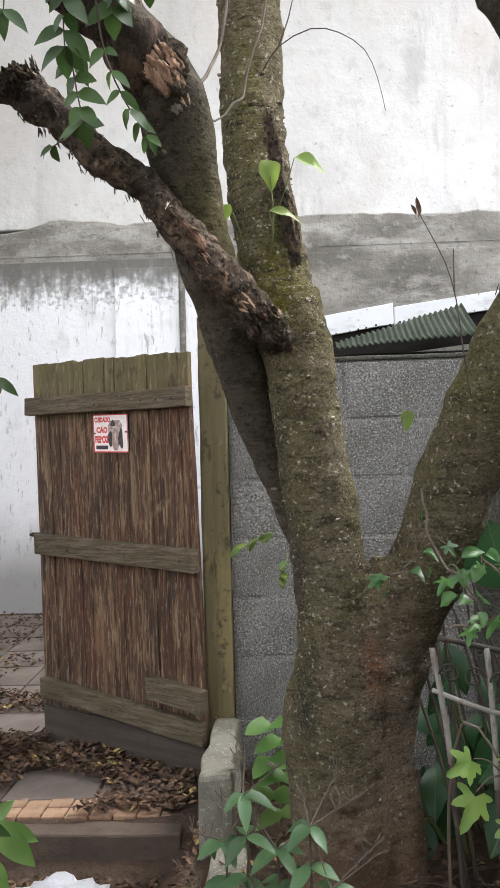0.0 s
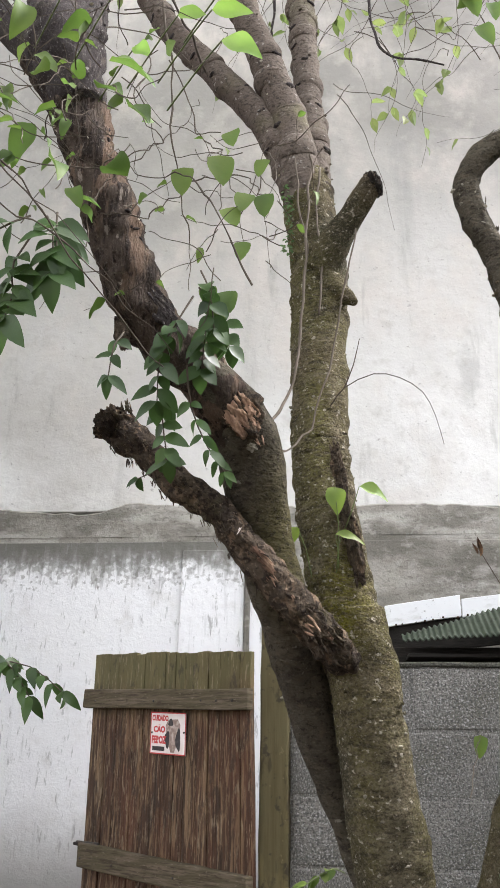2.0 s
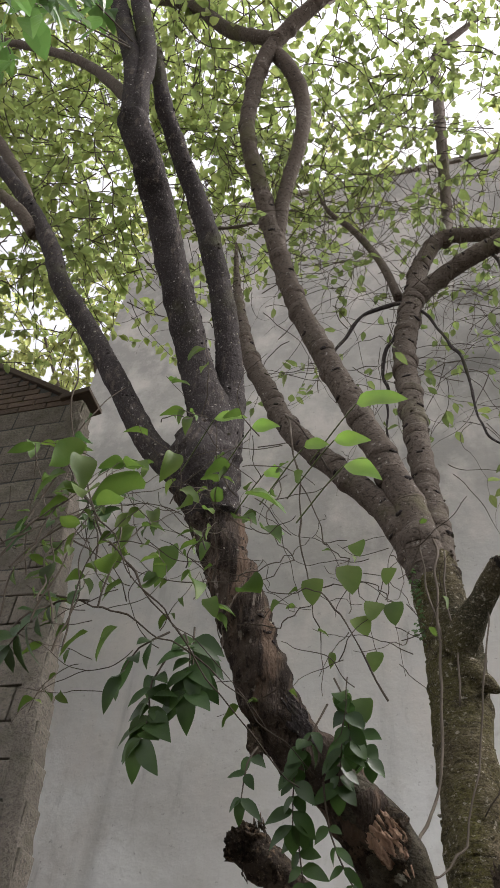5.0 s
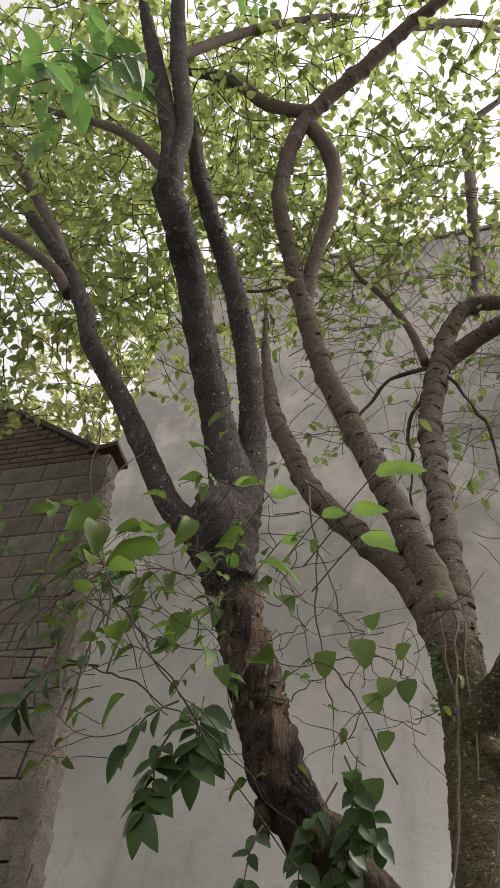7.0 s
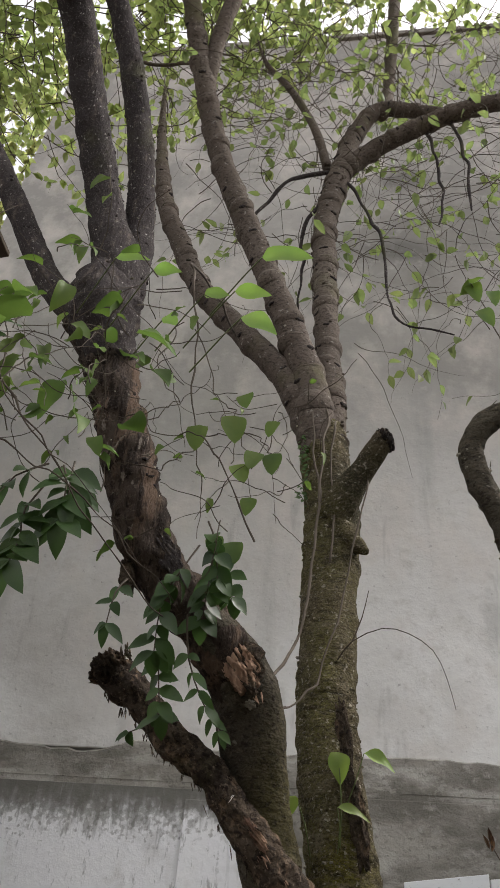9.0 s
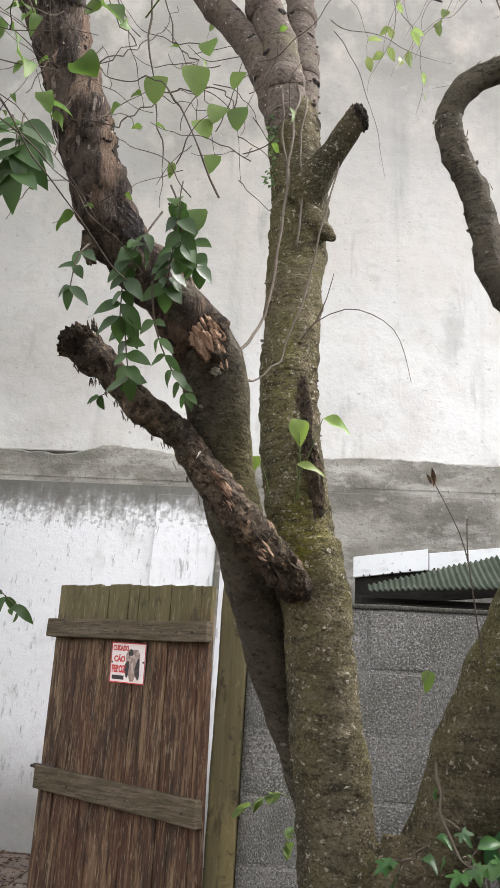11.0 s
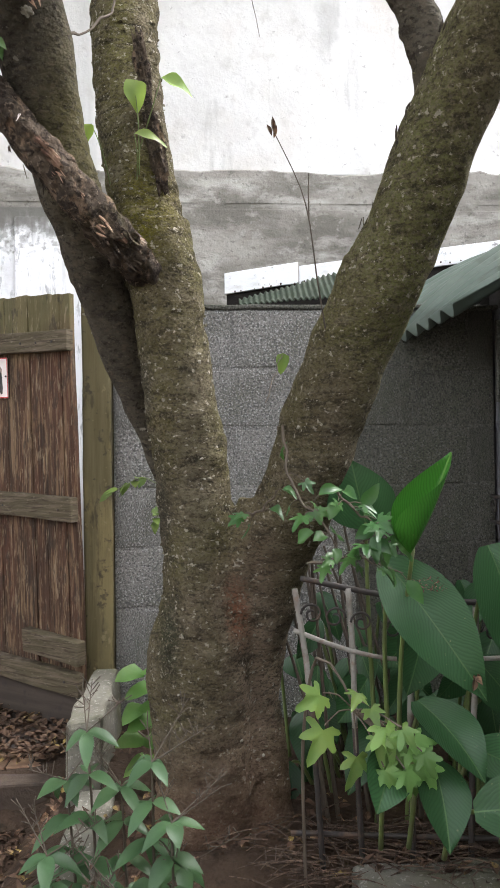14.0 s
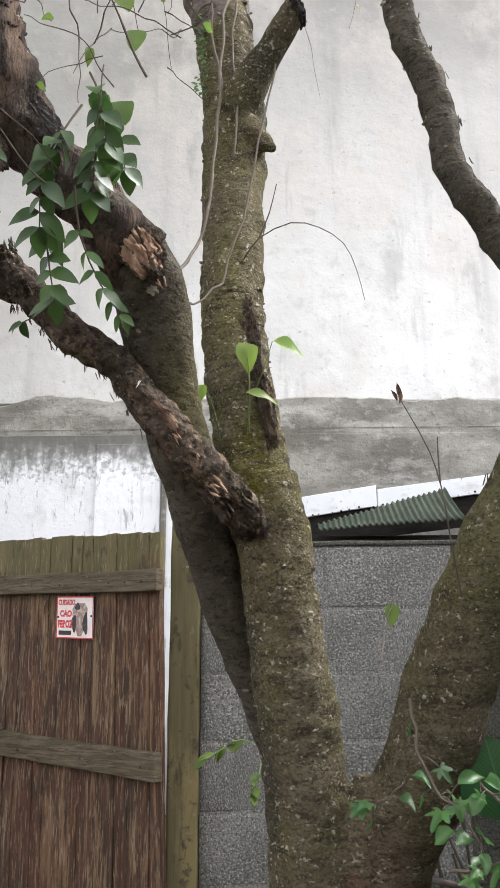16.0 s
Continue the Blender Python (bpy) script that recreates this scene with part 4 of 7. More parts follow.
for n, rows in enumerate((ARM_A, ARM_B, ARM_C, ARM_C1, ARM_C2, LEFT_1, LEFT_2, LEFT_2A, LEFT_2B, LEFT_3, LEFT_UP, KNOT)):
    bm = bmesh.new()
    ringed = n < 5
    rough = n > 9
    tube(bm, knuckled(rows, 0.115, 0.085, n) if ringed else rows, 24, 1.0 if ringed else 0.011, 0.07 if ringed else 0.22 if rough else 0.12, 20.0 if rough else 14.0, 0.002 if ringed else 0.006 if rough else 0.003, 31 + n * 2.9)
    part("limb", bm, BARK_UP if ringed else BARK_PEEL if n == 10 else BARK_LEFT, tree, "grey ringed limb" if ringed else "dark flaking limb", True)


# ---- sign on the gate ----
sign = thing("gate_sign", "small square warning sign in red and black on the gate boards", "sign", at=(-0.5, 3.38, 1.18))


def on_gate(u0, u1, z0, z1, y0, y1, bevel=0.0):
    b = bmesh.new()
    rise = gate_pose @ Matrix(((1, 0, 0, 0), (0, 1, 0, 0), (0.05, 0, 1, 0), (0, 0, 0, 1)))
    return box(b, (u0, y0, z0), (u1, y1, z1), bevel, 0, 0, rise)


plate = part("plate", on_gate(0.283, 0.457, 1.166, 1.304, 0.005, 0.008, 0.001), SIGN_WHITE, sign)
for a, b, c, d in ((0.283, 0.457, 1.300, 1.304), (0.283, 0.457, 1.166, 1.170), (0.283, 0.286, 1.170, 1.300), (0.454, 0.457, 1.170, 1.300)):
    part("border", on_gate(a, b, c, d, 0.008, 0.0086), SIGN_RED, plate, "thin red border")


def lettering(text, u, z, size, stretch, ink, bold):
    font = bpy.data.curves.new("words", "FONT")
    font.body, font.size, font.offset, font.extrude = text, size, bold, 0.0003
    tmp = bpy.data.objects.new("tmp", font)
    me = bpy.data.meshes.new_from_object(tmp)
    bpy.data.objects.remove(tmp)
    face = gate_pose @ Matrix(((-stretch, 0, 0, u), (0, 0, 1, 0.0088), (-0.05 * stretch, 1, 0, z + 0.05 * u), (0, 0, 0, 1)))
    me.transform(face)
    me.materials.append(ink)
    ob = part("lettering", me, ink, plate, "printed words")
    return ob


lettering("CUIDADO", 0.449, 1.276, 0.024, 0.72, SIGN_RED, 0.0012)
lettering("CÃO", 0.440, 1.238, 0.027, 0.95, SIGN_RED, 0.0014)
lettering("FEROZ", 0.449, 1.202, 0.032, 0.72, SIGN_RED, 0.0018)
part("caption_bar", on_gate(0.385, 0.445, 1.177, 1.191, 0.008, 0.0088), SIGN_BLACK, plate, "black caption bar")
for k, (u, z, ru, rz, ink) in enumerate(((0.345, 1.235, 0.034, 0.055, SIGN_TAN), (0.372, 1.215, 0.012, 0.028, SIGN_BLACK), (0.318, 1.215, 0.012, 0.036, SIGN_BLACK), (0.355, 1.27, 0.012, 0.012, SIGN_BLACK))):
    bm = bmesh.new()
    ring = []
    for s in range(14):
        w = 2 * math.pi * s / 14
        r = 1 + 0.18 * math.sin(3 * w + k)
        ring.append(bm.verts.new(gate_pose @ Vector((u + ru * r * math.cos(w), 0.0084 + 0.0003 * k, z + rz * r * math.sin(w) + 0.05 * u))))
    bm.faces.new(ring)
    part("print_patch", bm, ink, plate, "blurred printed shape")
for u, z in ((0.291, 1.24), (0.449, 1.235)):
    bm = bmesh.new()
    bmesh.ops.create_uvsphere(bm, u_segments=8, v_segments=6, radius=0.0035, matrix=gate_pose @ Matrix.Translation((u, 0.009, z + 0.05 * u)))
    part("nail", bm, DARK_IRON, sign)
for u, z in ((0.05, 1.35), (0.12, 1.352), (0.19, 1.355), (0.42, 1.36), (0.74, 1.37), (0.05, 0.81), (0.3, 0.82), (0.6, 0.83), (0.77, 0.84), (0.05, 0.26), (0.4, 0.275), (0.7, 0.29)):
    bm = bmesh.new()
    bmesh.ops.create_uvsphere(bm, u_segments=8, v_segments=5, radius=0.0045, matrix=gate_pose @ Matrix.Translation((u, 0.034, z)))
    part("nail_head", bm, DARK_IRON, battens[0 if z > 1 else 1 if z > 0.5 else 2])
bm = bmesh.new()
box(bm, (0.70, 0.004, 0.875), (0.825, 0.014, 0.892), 0.003, 0, 0, gate_pose)
tube(bm, [tuple(gate_pose @ Vector((0.80, 0.012, 0.885))) + (0.006,), tuple(gate_pose @ Vector((0.80, 0.04, 0.885))) + (0.006,)], 8)
part("bolt_latch", bm, DARK_IRON, gate, "rusty sliding bolt")

# ---- second gate post ----
bm = bmesh.new()
box(bm, (-1.228, 3.27, 0.05), (-1.145, 3.35, 1.68), 0.008, 0.007, 18, Matrix(((1, 0, -0.15, 0.166), (0, 1, 0, 0), (0, 0, 1, 0), (0, 0, 0, 1))), 3)
put("gate_post", mesh_of(bm, "gate_post"), OLD_POST, "dark rough wooden gate post with split top", "post")

# ---- kerb step, low concrete wall and stones ----
bm = bmesh.new()
box(bm, (-1.9, 2.86, -0.08), (-0.215, 2.945, 0.085), 0.008, 0.006, 20)
put("kerb_step", mesh_of(bm, "kerb_step"), KERB, "dark damp concrete kerb edging the paving", "kerb", kind="structure")
bm = bmesh.new()
box(bm, (-0.15, 2.74, 0.0), (-0.055, 3.235, 0.288), 0.016, 0.014, 12, None, 6)
put("concrete_stub", mesh_of(bm, "concrete_stub"), CONCRETE, "pale rough concrete block at the foot of the gate post", "concrete block")
bm = bmesh.new()
box(bm, (-0.115, 2.36, -0.09), (-0.022, 2.735, 0.115), 0.012, 0.008, 5)
put("low_kerb", mesh_of(bm, "low_kerb"), CONCRETE, "low broken concrete kerb beside the soil", "kerb")
for k, (x, y, z, s) in enumerate(((-0.06, 2.27, 0.05, 0.055), (0.11, 2.12, 0.05, 0.05))):
    bm = bmesh.new()
    bmesh.ops.create_icosphere(bm, subdivisions=3, radius=1)
    for v in bm.verts:
        v.co = Vector((v.co.x * (1.3 if k > 1 else 1), v.co.y * 0.8, v.co.z * 0.55)) * s * (1 + 0.3 * noise.noise(v.co * 1.6 + Vector((k * 5, 0, 0)))) + Vector((x, y, z))
    put("stone", mesh_of(bm, "stone", True), CONCRETE, "rough grey stone half sunk in soil", "stone", "edging stones")

bm = bmesh.new()
box(bm, (0.525, 2.19, -0.12), (1.22, 2.345, 0.098), 0.012, 0.012, 12, None, 4)
put("edging_kerb", mesh_of(bm, "edging_kerb"), CONCRETE, "rough mossy concrete edging in front of the fence", "kerb")

# ---- shed roof: corrugated sheets and white fascia over the block wall ----
shed = thing("shed_roof", "faded green corrugated lean-to roof with white fascia", "roof", at=(1.2, 4.0, 1.5))


def sheet(corner, across, along, waves, height, bow=0.0, wedge=0.0):
    """A corrugated sheet: waves counted across, their ridges run along, cut shorter at one side by wedge."""
    b = bmesh.new()
    across, along, corner = Vector(across), Vector(along), Vector(corner)
    lift = across.cross(along).normalized()
    if lift.z < 0:
        lift = -lift
    n, rows = waves * 10, []
    for j in range(9):
        t = j / 8
        rows.append([])
        for k in range(n + 1):
            s = k / n
            h = height * math.cos(2 * math.pi * waves * s) + (bow * (1 - s) - 0.012) * math.sin(math.pi * t ** 0.8) + 0.006 * noise.noise(Vector((s * 4, t * 4, waves)))
            rows[-1].append(b.verts.new(corner + across * s + along * t * (1 - wedge * (1 - s)) + lift * h))
    for r, s in zip(rows, rows[1:]):
        for k in range(n):
            b.faces.new((r[k], r[k + 1], s[k + 1], s[k]))
    return b


def roof_sheet(*a):
    ob = part("corrugated_sheet", sheet(*a), ROOFING, shed, smooth=True)
    solid = ob.modifiers.new("thick", "SOLIDIFY")
    solid.thickness = 0.006
    return ob


roof_sheet((0.44, 4.93, 1.80), (0.70, -0.36, -0.01), (0.02, 0.45, 0.25), 24, 0.007, 0.0, 0.85).data.materials[0] = MOSSY_ROOFING
roof_sheet((0.93, 4.20, 1.398), (0.015, -0.74, 0.0), (0.98, 0.0, 0.60), 8, 0.016, 0.14)
roof_sheet((0.890, 3.283, 1.366), (0.074, -0.38, 0.040), (0.95, 0.0, 0.575), 5, 0.017, 0.09)
roof_sheet((1.19, 3.06, 1.598), (0.0, -0.66, 0.0), (0.75, 0.0, 0.40), 5, 0.018, 0.04)
# Next two sheets lie out of view, added to shade the corner below.
roof_sheet((1.19, 2.41, 1.602), (0.0, -0.66, 0.0), (0.75, 0.0, 0.40), 5, 0.018, 0.04)
roof_sheet((1.19, 1.76, 1.606), (0.0, -0.66, 0.0), (0.75, 0.0, 0.40), 5, 0.018, 0.04)
for x0, x1, y0, y1, z0, z1, mat in ((0.375, 0.806, 5.33, 5.22, 2.0, 2.045, 0), (0.812, 1.95, 5.22, 4.95, 2.04, 2.13, 1)):
    bm = bmesh.new()
    run = Matrix(((x1 - x0, 0, 0, x0), (y1 - y0, 1, 0, y0), (z1 - z0, 0, 1, z0), (0, 0, 0, 1)))
    box(bm, (0, -0.01, -0.068), (1, 0.014, 0.058 - 0.02 * mat), 0.003, 0.002, 6, run)
    part("fascia_board", bm, FASCIA, shed, "white painted fascia board")
    # Added filler: paints the dark gap under the fascia.
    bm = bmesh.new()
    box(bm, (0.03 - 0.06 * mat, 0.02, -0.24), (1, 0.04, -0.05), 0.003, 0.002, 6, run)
    part("gutter_board", bm, GAP_SHADE, shed, "added near-black board for the shade under the fascia")
bm = bmesh.new()
for k in range(26):
    x = 0.42 + k * 0.058 + random.uniform(-0.02, 0.02)
    bmesh.ops.create_icosphere(bm, subdivisions=1, radius=random.uniform(0.003, 0.008), matrix=Matrix.Translation((x, 5.28 - 0.235 * (x - 0.38), 1.93 + 0.09 * (x - 0.38) + random.uniform(-0.005, 0.012))))
part("debris", bm, SOIL, shed, "dark leaf debris in the gutter", kind="stuff")
# Added near-black fillers that keep the space under the roof dark.
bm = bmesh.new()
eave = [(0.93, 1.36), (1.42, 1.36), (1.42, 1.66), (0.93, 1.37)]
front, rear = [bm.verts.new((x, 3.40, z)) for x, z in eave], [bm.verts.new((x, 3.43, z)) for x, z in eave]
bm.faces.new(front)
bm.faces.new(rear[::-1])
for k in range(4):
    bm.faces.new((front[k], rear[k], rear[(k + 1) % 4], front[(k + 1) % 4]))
part("eave_board", bm, GAP_SHADE, shed, "added near-black panel for the shade in the gap under the roof")
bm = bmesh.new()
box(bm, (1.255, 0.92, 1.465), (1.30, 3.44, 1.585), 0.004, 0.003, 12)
part("wall_plate", bm, GAP_SHADE, shed, "added near-black strip for the shade under the sheets")
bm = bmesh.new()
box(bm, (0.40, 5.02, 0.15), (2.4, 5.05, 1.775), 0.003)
part("back_board", bm, GAP_SHADE, shed, "added near-black panel for the shed's shaded inside")
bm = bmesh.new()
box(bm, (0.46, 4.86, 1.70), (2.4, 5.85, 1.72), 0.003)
part("ceiling_board", bm, GAP_SHADE, shed, "added near-black panel for the shade under the roof")

# ---- window, grille on the side wall ----
window = thing("window_1", "small dark window with dull red frame in the block side wall", "window", kind="structure", at=(1.235, 2.9, 1.15))
for y0, y1, z0, z1 in ((2.875, 2.905, 1.165, 1.30), (2.94, 2.952, 1.165, 1.30)):
    bm = bmesh.new()
    box(bm, (1.214, y0, z0), (1.232, y1, z1), 0.002)
    part("window_frame", bm, RED_WOOD, window, "dull red wooden frame post")
for name, y0, y1, z0, z1 in (("window_sill", 2.42, 3.225, 1.145, 1.165), ("jamb", 3.203, 3.225, 1.165, 1.42)):
    bm = bmesh.new()
    box(bm, (1.204, y0, z0), (1.238, y1, z1), 0.003, 0.002, 6)
    part(name, bm, BLOCK_SHADED, window, "grey cement edge of the opening")
bm = bmesh.new()
box(bm, (1.222, 2.42, 1.165), (1.230, 3.203, 1.42))
part("pane", bm, PANE, window)
grille = thing("iron_grille", "rusty wrought iron grille with scrolls against the side wall", "grille", at=(1.19, 2.7, 0.4))


def rod(name, a, b, r, mat, parent, segs=8):
    b_ = bmesh.new()
    mid = (Vector(a) + Vector(b)) / 2 + Vector((0.002, 0.002, 0))
    tube(b_, [(*a, r), (*mid, r), (*b, r)], segs, 0.04, 0.12, 30)
    return part(name, b_, mat, parent, smooth=True)


def scroll(centre, axis, size, turns, r, mat, parent, flip=1):
    rows = []
    for k in range(22):
        w = turns * 2 * math.pi * k / 21
        s = size * (1 - 0.72 * k / 21)
        rows.append((*(Vector(centre) + Vector(axis) * (flip * s * math.cos(w)) + Vector((0, 0, s * math.sin(w)))), r))
    b = bmesh.new()
    tube(b, rows, 6, 0.02)
    return part("scroll", b, mat, parent, smooth=True)


for z in (0.83, 0.745):
    rod("rail", (1.195, 2.3, z - 0.02), (1.195, 3.25, z), 0.006, DARK_IRON, grille)
for k in range(10):
    y = 2.36 + k * 0.09
    rod("bar", (1.195, y, 0.09), (1.195, y, 0.83), 0.005, DARK_IRON, grille)
    scroll((1.19, y + 0.045, 0.795), (0, 1, 0), 0.028, 1.4, 0.003, DARK_IRON, grille)

# ---- low iron garden fence ----
fence = thing("garden_fence", "low chipped white wrought iron fence with scrolls", "fence", at=(0.7, 2.36, 0.08))


def fence_run(name, rows, r, mat, parent):
    """A rail or bar bent through the given places."""
    b_ = bmesh.new()
    tube(b_, [(*p, r) for p in rows], 8, 0.03, 0.14, 30)
    return part(name, b_, mat, parent, smooth=True)


fence_run("top_rail", [(0.43, 2.372, 0.711), (0.445, 2.365, 0.708), (0.631, 2.355, 0.669), (0.80, 2.34, 0.656), (1.2, 2.31, 0.65)], 0.0065, DARK_IRON, fence)
fence_run("rail", [(0.412, 2.37, 0.598), (0.421, 2.366, 0.595), (0.53, 2.354, 0.555), (0.66, 2.345, 0.533), (0.885, 2.33, 0.536), (1.2, 2.30, 0.55)], 0.0055, IRON, fence)
fence_run("rail", [(0.40, 2.385, 0.15), (0.7, 2.36, 0.14), (1.2, 2.31, 0.13)], 0.006, DARK_IRON, fence)
for top, knee, foot in (((0.412, 0.69), (0.445, 0.44), (0.47, 0.05)), ((0.529, 0.69), (0.54, 0.386), (0.556, 0.05)), ((0.659, 0.665), (0.661, 0.383), (0.665, 0.05)), ((0.808, 0.655), (0.797, 0.369), (0.79, 0.05)),
                        ((0.947, 0.652), (0.912, 0.30), (0.90, 0.05)), ((1.017, 0.652), (0.972, 0.278), (0.95, 0.05)), ((1.12, 0.65), (1.09, 0.30), (1.08, 0.05))):
    y = 2.36 - 0.06 * (top[0] - 0.5)
    half = ((top[0] + knee[0]) / 2 + 0.003, (top[1] + knee[1]) / 2)
    bar = fence_run("bar", [(top[0], y, top[1]), (half[0], y, half[1]), (knee[0], y, knee[1])], 0.0068, IRON, fence)
    # Each bar is darker below its knee.
    fence_run("bar_foot", [(knee[0], y, knee[1]), ((knee[0] + foot[0]) / 2, y + 0.004, (knee[1] + foot[1]) / 2), (foot[0], y + 0.005, foot[1])], 0.0066, DARK_IRON, bar)
for k, (x, z) in enumerate(((0.448, 0.636), (0.498, 0.627), (0.556, 0.617), (0.626, 0.601), (0.690, 0.594), (0.765, 0.594), (0.84, 0.592), (0.90, 0.592))):
    scroll((x, 2.352 - 0.06 * (x - 0.5), z), (1, -0.06, 0), 0.024, 1.35, 0.0026, DARK_IRON, fence, 1 if k % 2 else -1)

# ---- neighbour's block gable on the far side ----
gable = block_wall("wall_neighbour", "grey concrete block gable wall of the neighbour", (-6.4, 3.7, 0.07), 0, 4.87, 28, rake=0.168, blocks=BROWN_BLOCKS, mortar=MORTAR_DAMP)
bm = bmesh.new()
face = [(-2.56, 5.67), (-6.4, 5.67), (-6.4, 8.50), (-2.56, 5.71)]
near, back = [bm.verts.new((x, 3.712, z)) for x, z in face], [bm.verts.new((x, 3.83, z)) for x, z in face]
bm.faces.new(near)
bm.faces.new(back[::-1])
for k in range(4):
    bm.faces.new((near[k], back[k], back[(k + 1) % 4], near[(k + 1) % 4]))
part("gable_crest", bm, MORTAR_DAMP, gable, "mortar bed of the raked gable top")
for k in range(16):
    z = 5.68 + 0.07 * k
    x, x1 = -4.7 - 0.12 * (k % 2), -2.57 - max(z - 5.68, 0) / 0.727
    while x < x1 - 0.06:
        bm = bmesh.new()
        box(bm, (x, 3.702, z), (min(x + 0.23, x1), 3.83, z + 0.06), 0.004, 0.003)
        part("brick", bm, BRICK_DARK, gable)
        x += 0.24
bm = bmesh.new()
rows = []
for k in range(110):
    z = 0.07 + k * 0.0515
    x = -1.53 - 0.168 * (z - 0.07)
    out = 0.012 + 0.026 * noise.fractal(Vector((z * 4, 1, 0)), 0.8, 2, 4)
    into = 0.10 + 0.05 * noise.fractal(Vector((z * 3, 5, 0)), 0.8, 2, 4)
    rows.append([bm.verts.new(p) for p in ((x - into, 3.694, z), (x + out * 0.6, 3.688, z), (x + out, 3.70, z), (x + out, 3.84, z))])
for a, b in zip(rows, rows[1:]):
    for k in range(3):
        bm.faces.new((a[k], a[k + 1], b[k + 1], b[k]))
part("mortar_edge", bm, BLOCK_BROWN, gable, "ragged smeared mortar along the wall end", True)
tilt = Matrix.Rotation(radians(36), 4, "Y")
bm = bmesh.new()
box(bm, (-2.6, -0.04, 0), (1.98, 0.2, 0.05), 0.006, 0.004, 12, Matrix.Translation((-4.2, 3.72, 6.91)) @ tilt)
box(bm, (-0.12, -0.05, -0.03), (0.12, 0.2, 0.03), 0.006, 0.006, 3, Matrix.Translation((-2.545, 3.72, 5.775)) @ Matrix.Rotation(radians(-12), 4, "Y"))
put("gable_coping", mesh_of(bm, "gable_coping"), KERB, "dark sloping flashing on the gable wall", "coping", kind="structure")

# ---- zinc canopy and whitewashed pier at the far side of the yard ----
canopy = thing("door_canopy", "small pale metal sheet canopy on the far wall", "canopy", at=(-2.3, 4.2, 2.3))
bm = bmesh.new()
box(bm, (-3.2, 3.95, 2.318), (-2.06, 4.2, 2.345), 0.003, 0.003, 8)
part("sheet", bm, ZINC, canopy)
bm = bmesh.new()
box(bm, (-3.2, 4.0, 2.24), (-2.10, 4.03, 2.316), 0.003)
part("edge_beam", bm, KERB, canopy)
bm = bmesh.new()
box(bm, (-3.4, 5.845, 0.1), (-2.52, 5.86, 2.45), 0.012, 0.008, 10)
put("wall_pier", mesh_of(bm, "wall_pier"), LIMEWASH, "whitewashed pier with black rain streaks", "pier", kind="structure")
bm = bmesh.new()
box(bm, (-0.535, 5.82, 0.1), (-0.50, 5.872, 2.6), 0.008, 0.003, 12)
put("wall_strip", mesh_of(bm, "wall_strip"), CEMENT, "narrow cement joint strip on the white wall", "strip", kind="structure")
bm = bmesh.new()
box(bm, (-0.985, 5.852, 0.1), (-0.54, 5.876, 2.55), 0.006, 0.003, 12)
put("wall_panel", mesh_of(bm, "wall_panel"), LIMEWASH, "patched grey-white wall panel", "wall", kind="structure")

# ---- white plastic bag by the kerb ----
bm = bmesh.new()
bmesh.ops.create_icosphere(bm, subdivisions=4, radius=1)
for v in bm.verts:
    q = v.co.copy()
    v.co = Vector((q.x * 0.118, q.y * 0.11, q.z * 0.085)) * (1 + 0.3 * noise.fractal(q * 2.4, 0.8, 2, 3) + 0.10 * math.sin(q.z * 16 + q.x * 2)) + Vector((-0.475, 2.55, 0.012))
put("plastic_bag", mesh_of(bm, "plastic_bag", True), PLASTIC, "crumpled white plastic bag on the ground", "bag")

# ---- plain unseen walls, added behind and beside the view to block sky light ----
bm = bmesh.new()
box(bm, (-9.0, -3.2, 0.0), (7.0, -3.0, 3.3), 0.01)
put("wall_house", mesh_of(bm, "wall_house"), PLASTER, "unseen plain plastered wall added to block low sky light", "wall", kind="structure")
bm = bmesh.new()
box(bm, (3.2, -3.0, 0.0), (3.4, 5.8, 3.3), 0.01)
put("wall_shed_side", mesh_of(bm, "wall_shed_side"), CEMENT, "unseen plain cement wall added to block light from the side", "wall", kind="structure")


# ---- leaves, sprigs and twigs ----
def blade_width(shape, t):
    if shape == "heart":
        return max(math.sin(math.pi * t**0.6), 0) ** 0.6
    if shape == "lance":
        return math.sin(math.pi * t**0.8) * (1 - 0.25 * t)
    return math.sin(math.pi * (0.04 + 0.96 * t) ** 0.8) ** 0.9


def leaf(bm, base, way, up, length, width, shape="ovate", fold=0.2, droop=0.3, n=8, wave=0.04):
    """A folded, drooping leaf blade from its base along way."""
    way = Vector(way).normalized()
    side = way.cross(Vector(up))
    if side.length < 1e-3:
        side = way.cross(Vector((1, 0, 0)))
    side.normalize()
    up = side.cross(way)
    last, ph = None, random.uniform(0, 6)
    for k in range(n + 1):
        t = k / n
        mid = Vector(base) + way * (length * t * (1 - 0.15 * droop * t)) - up * (droop * length * t * t)
        w = 0.5 * width * blade_width(shape, t)
        if k in (0, n):
            row = [bm.verts.new(mid)]
        else:
            ripple = wave * width * math.sin(t * 9 + ph)
            row = [bm.verts.new(mid - side * w + up * (w * fold * 2 + ripple)), bm.verts.new(mid), bm.verts.new(mid + side * w + up * (w * fold * 2 - ripple))]
        if last:
            if len(last) == 1 and len(row) == 3:
                bm.faces.new((last[0], row[1], row[0]))
                bm.faces.new((last[0], row[2], row[1]))
            elif len(row) == 1:
                bm.faces.new((last[0], last[1], row[0]))
                bm.faces.new((last[1], last[2], row[0]))
            else:
                bm.faces.new((last[0], last[1], row[1], row[0]))
                bm.faces.new((last[1], last[2], row[2], row[1]))
        last = row


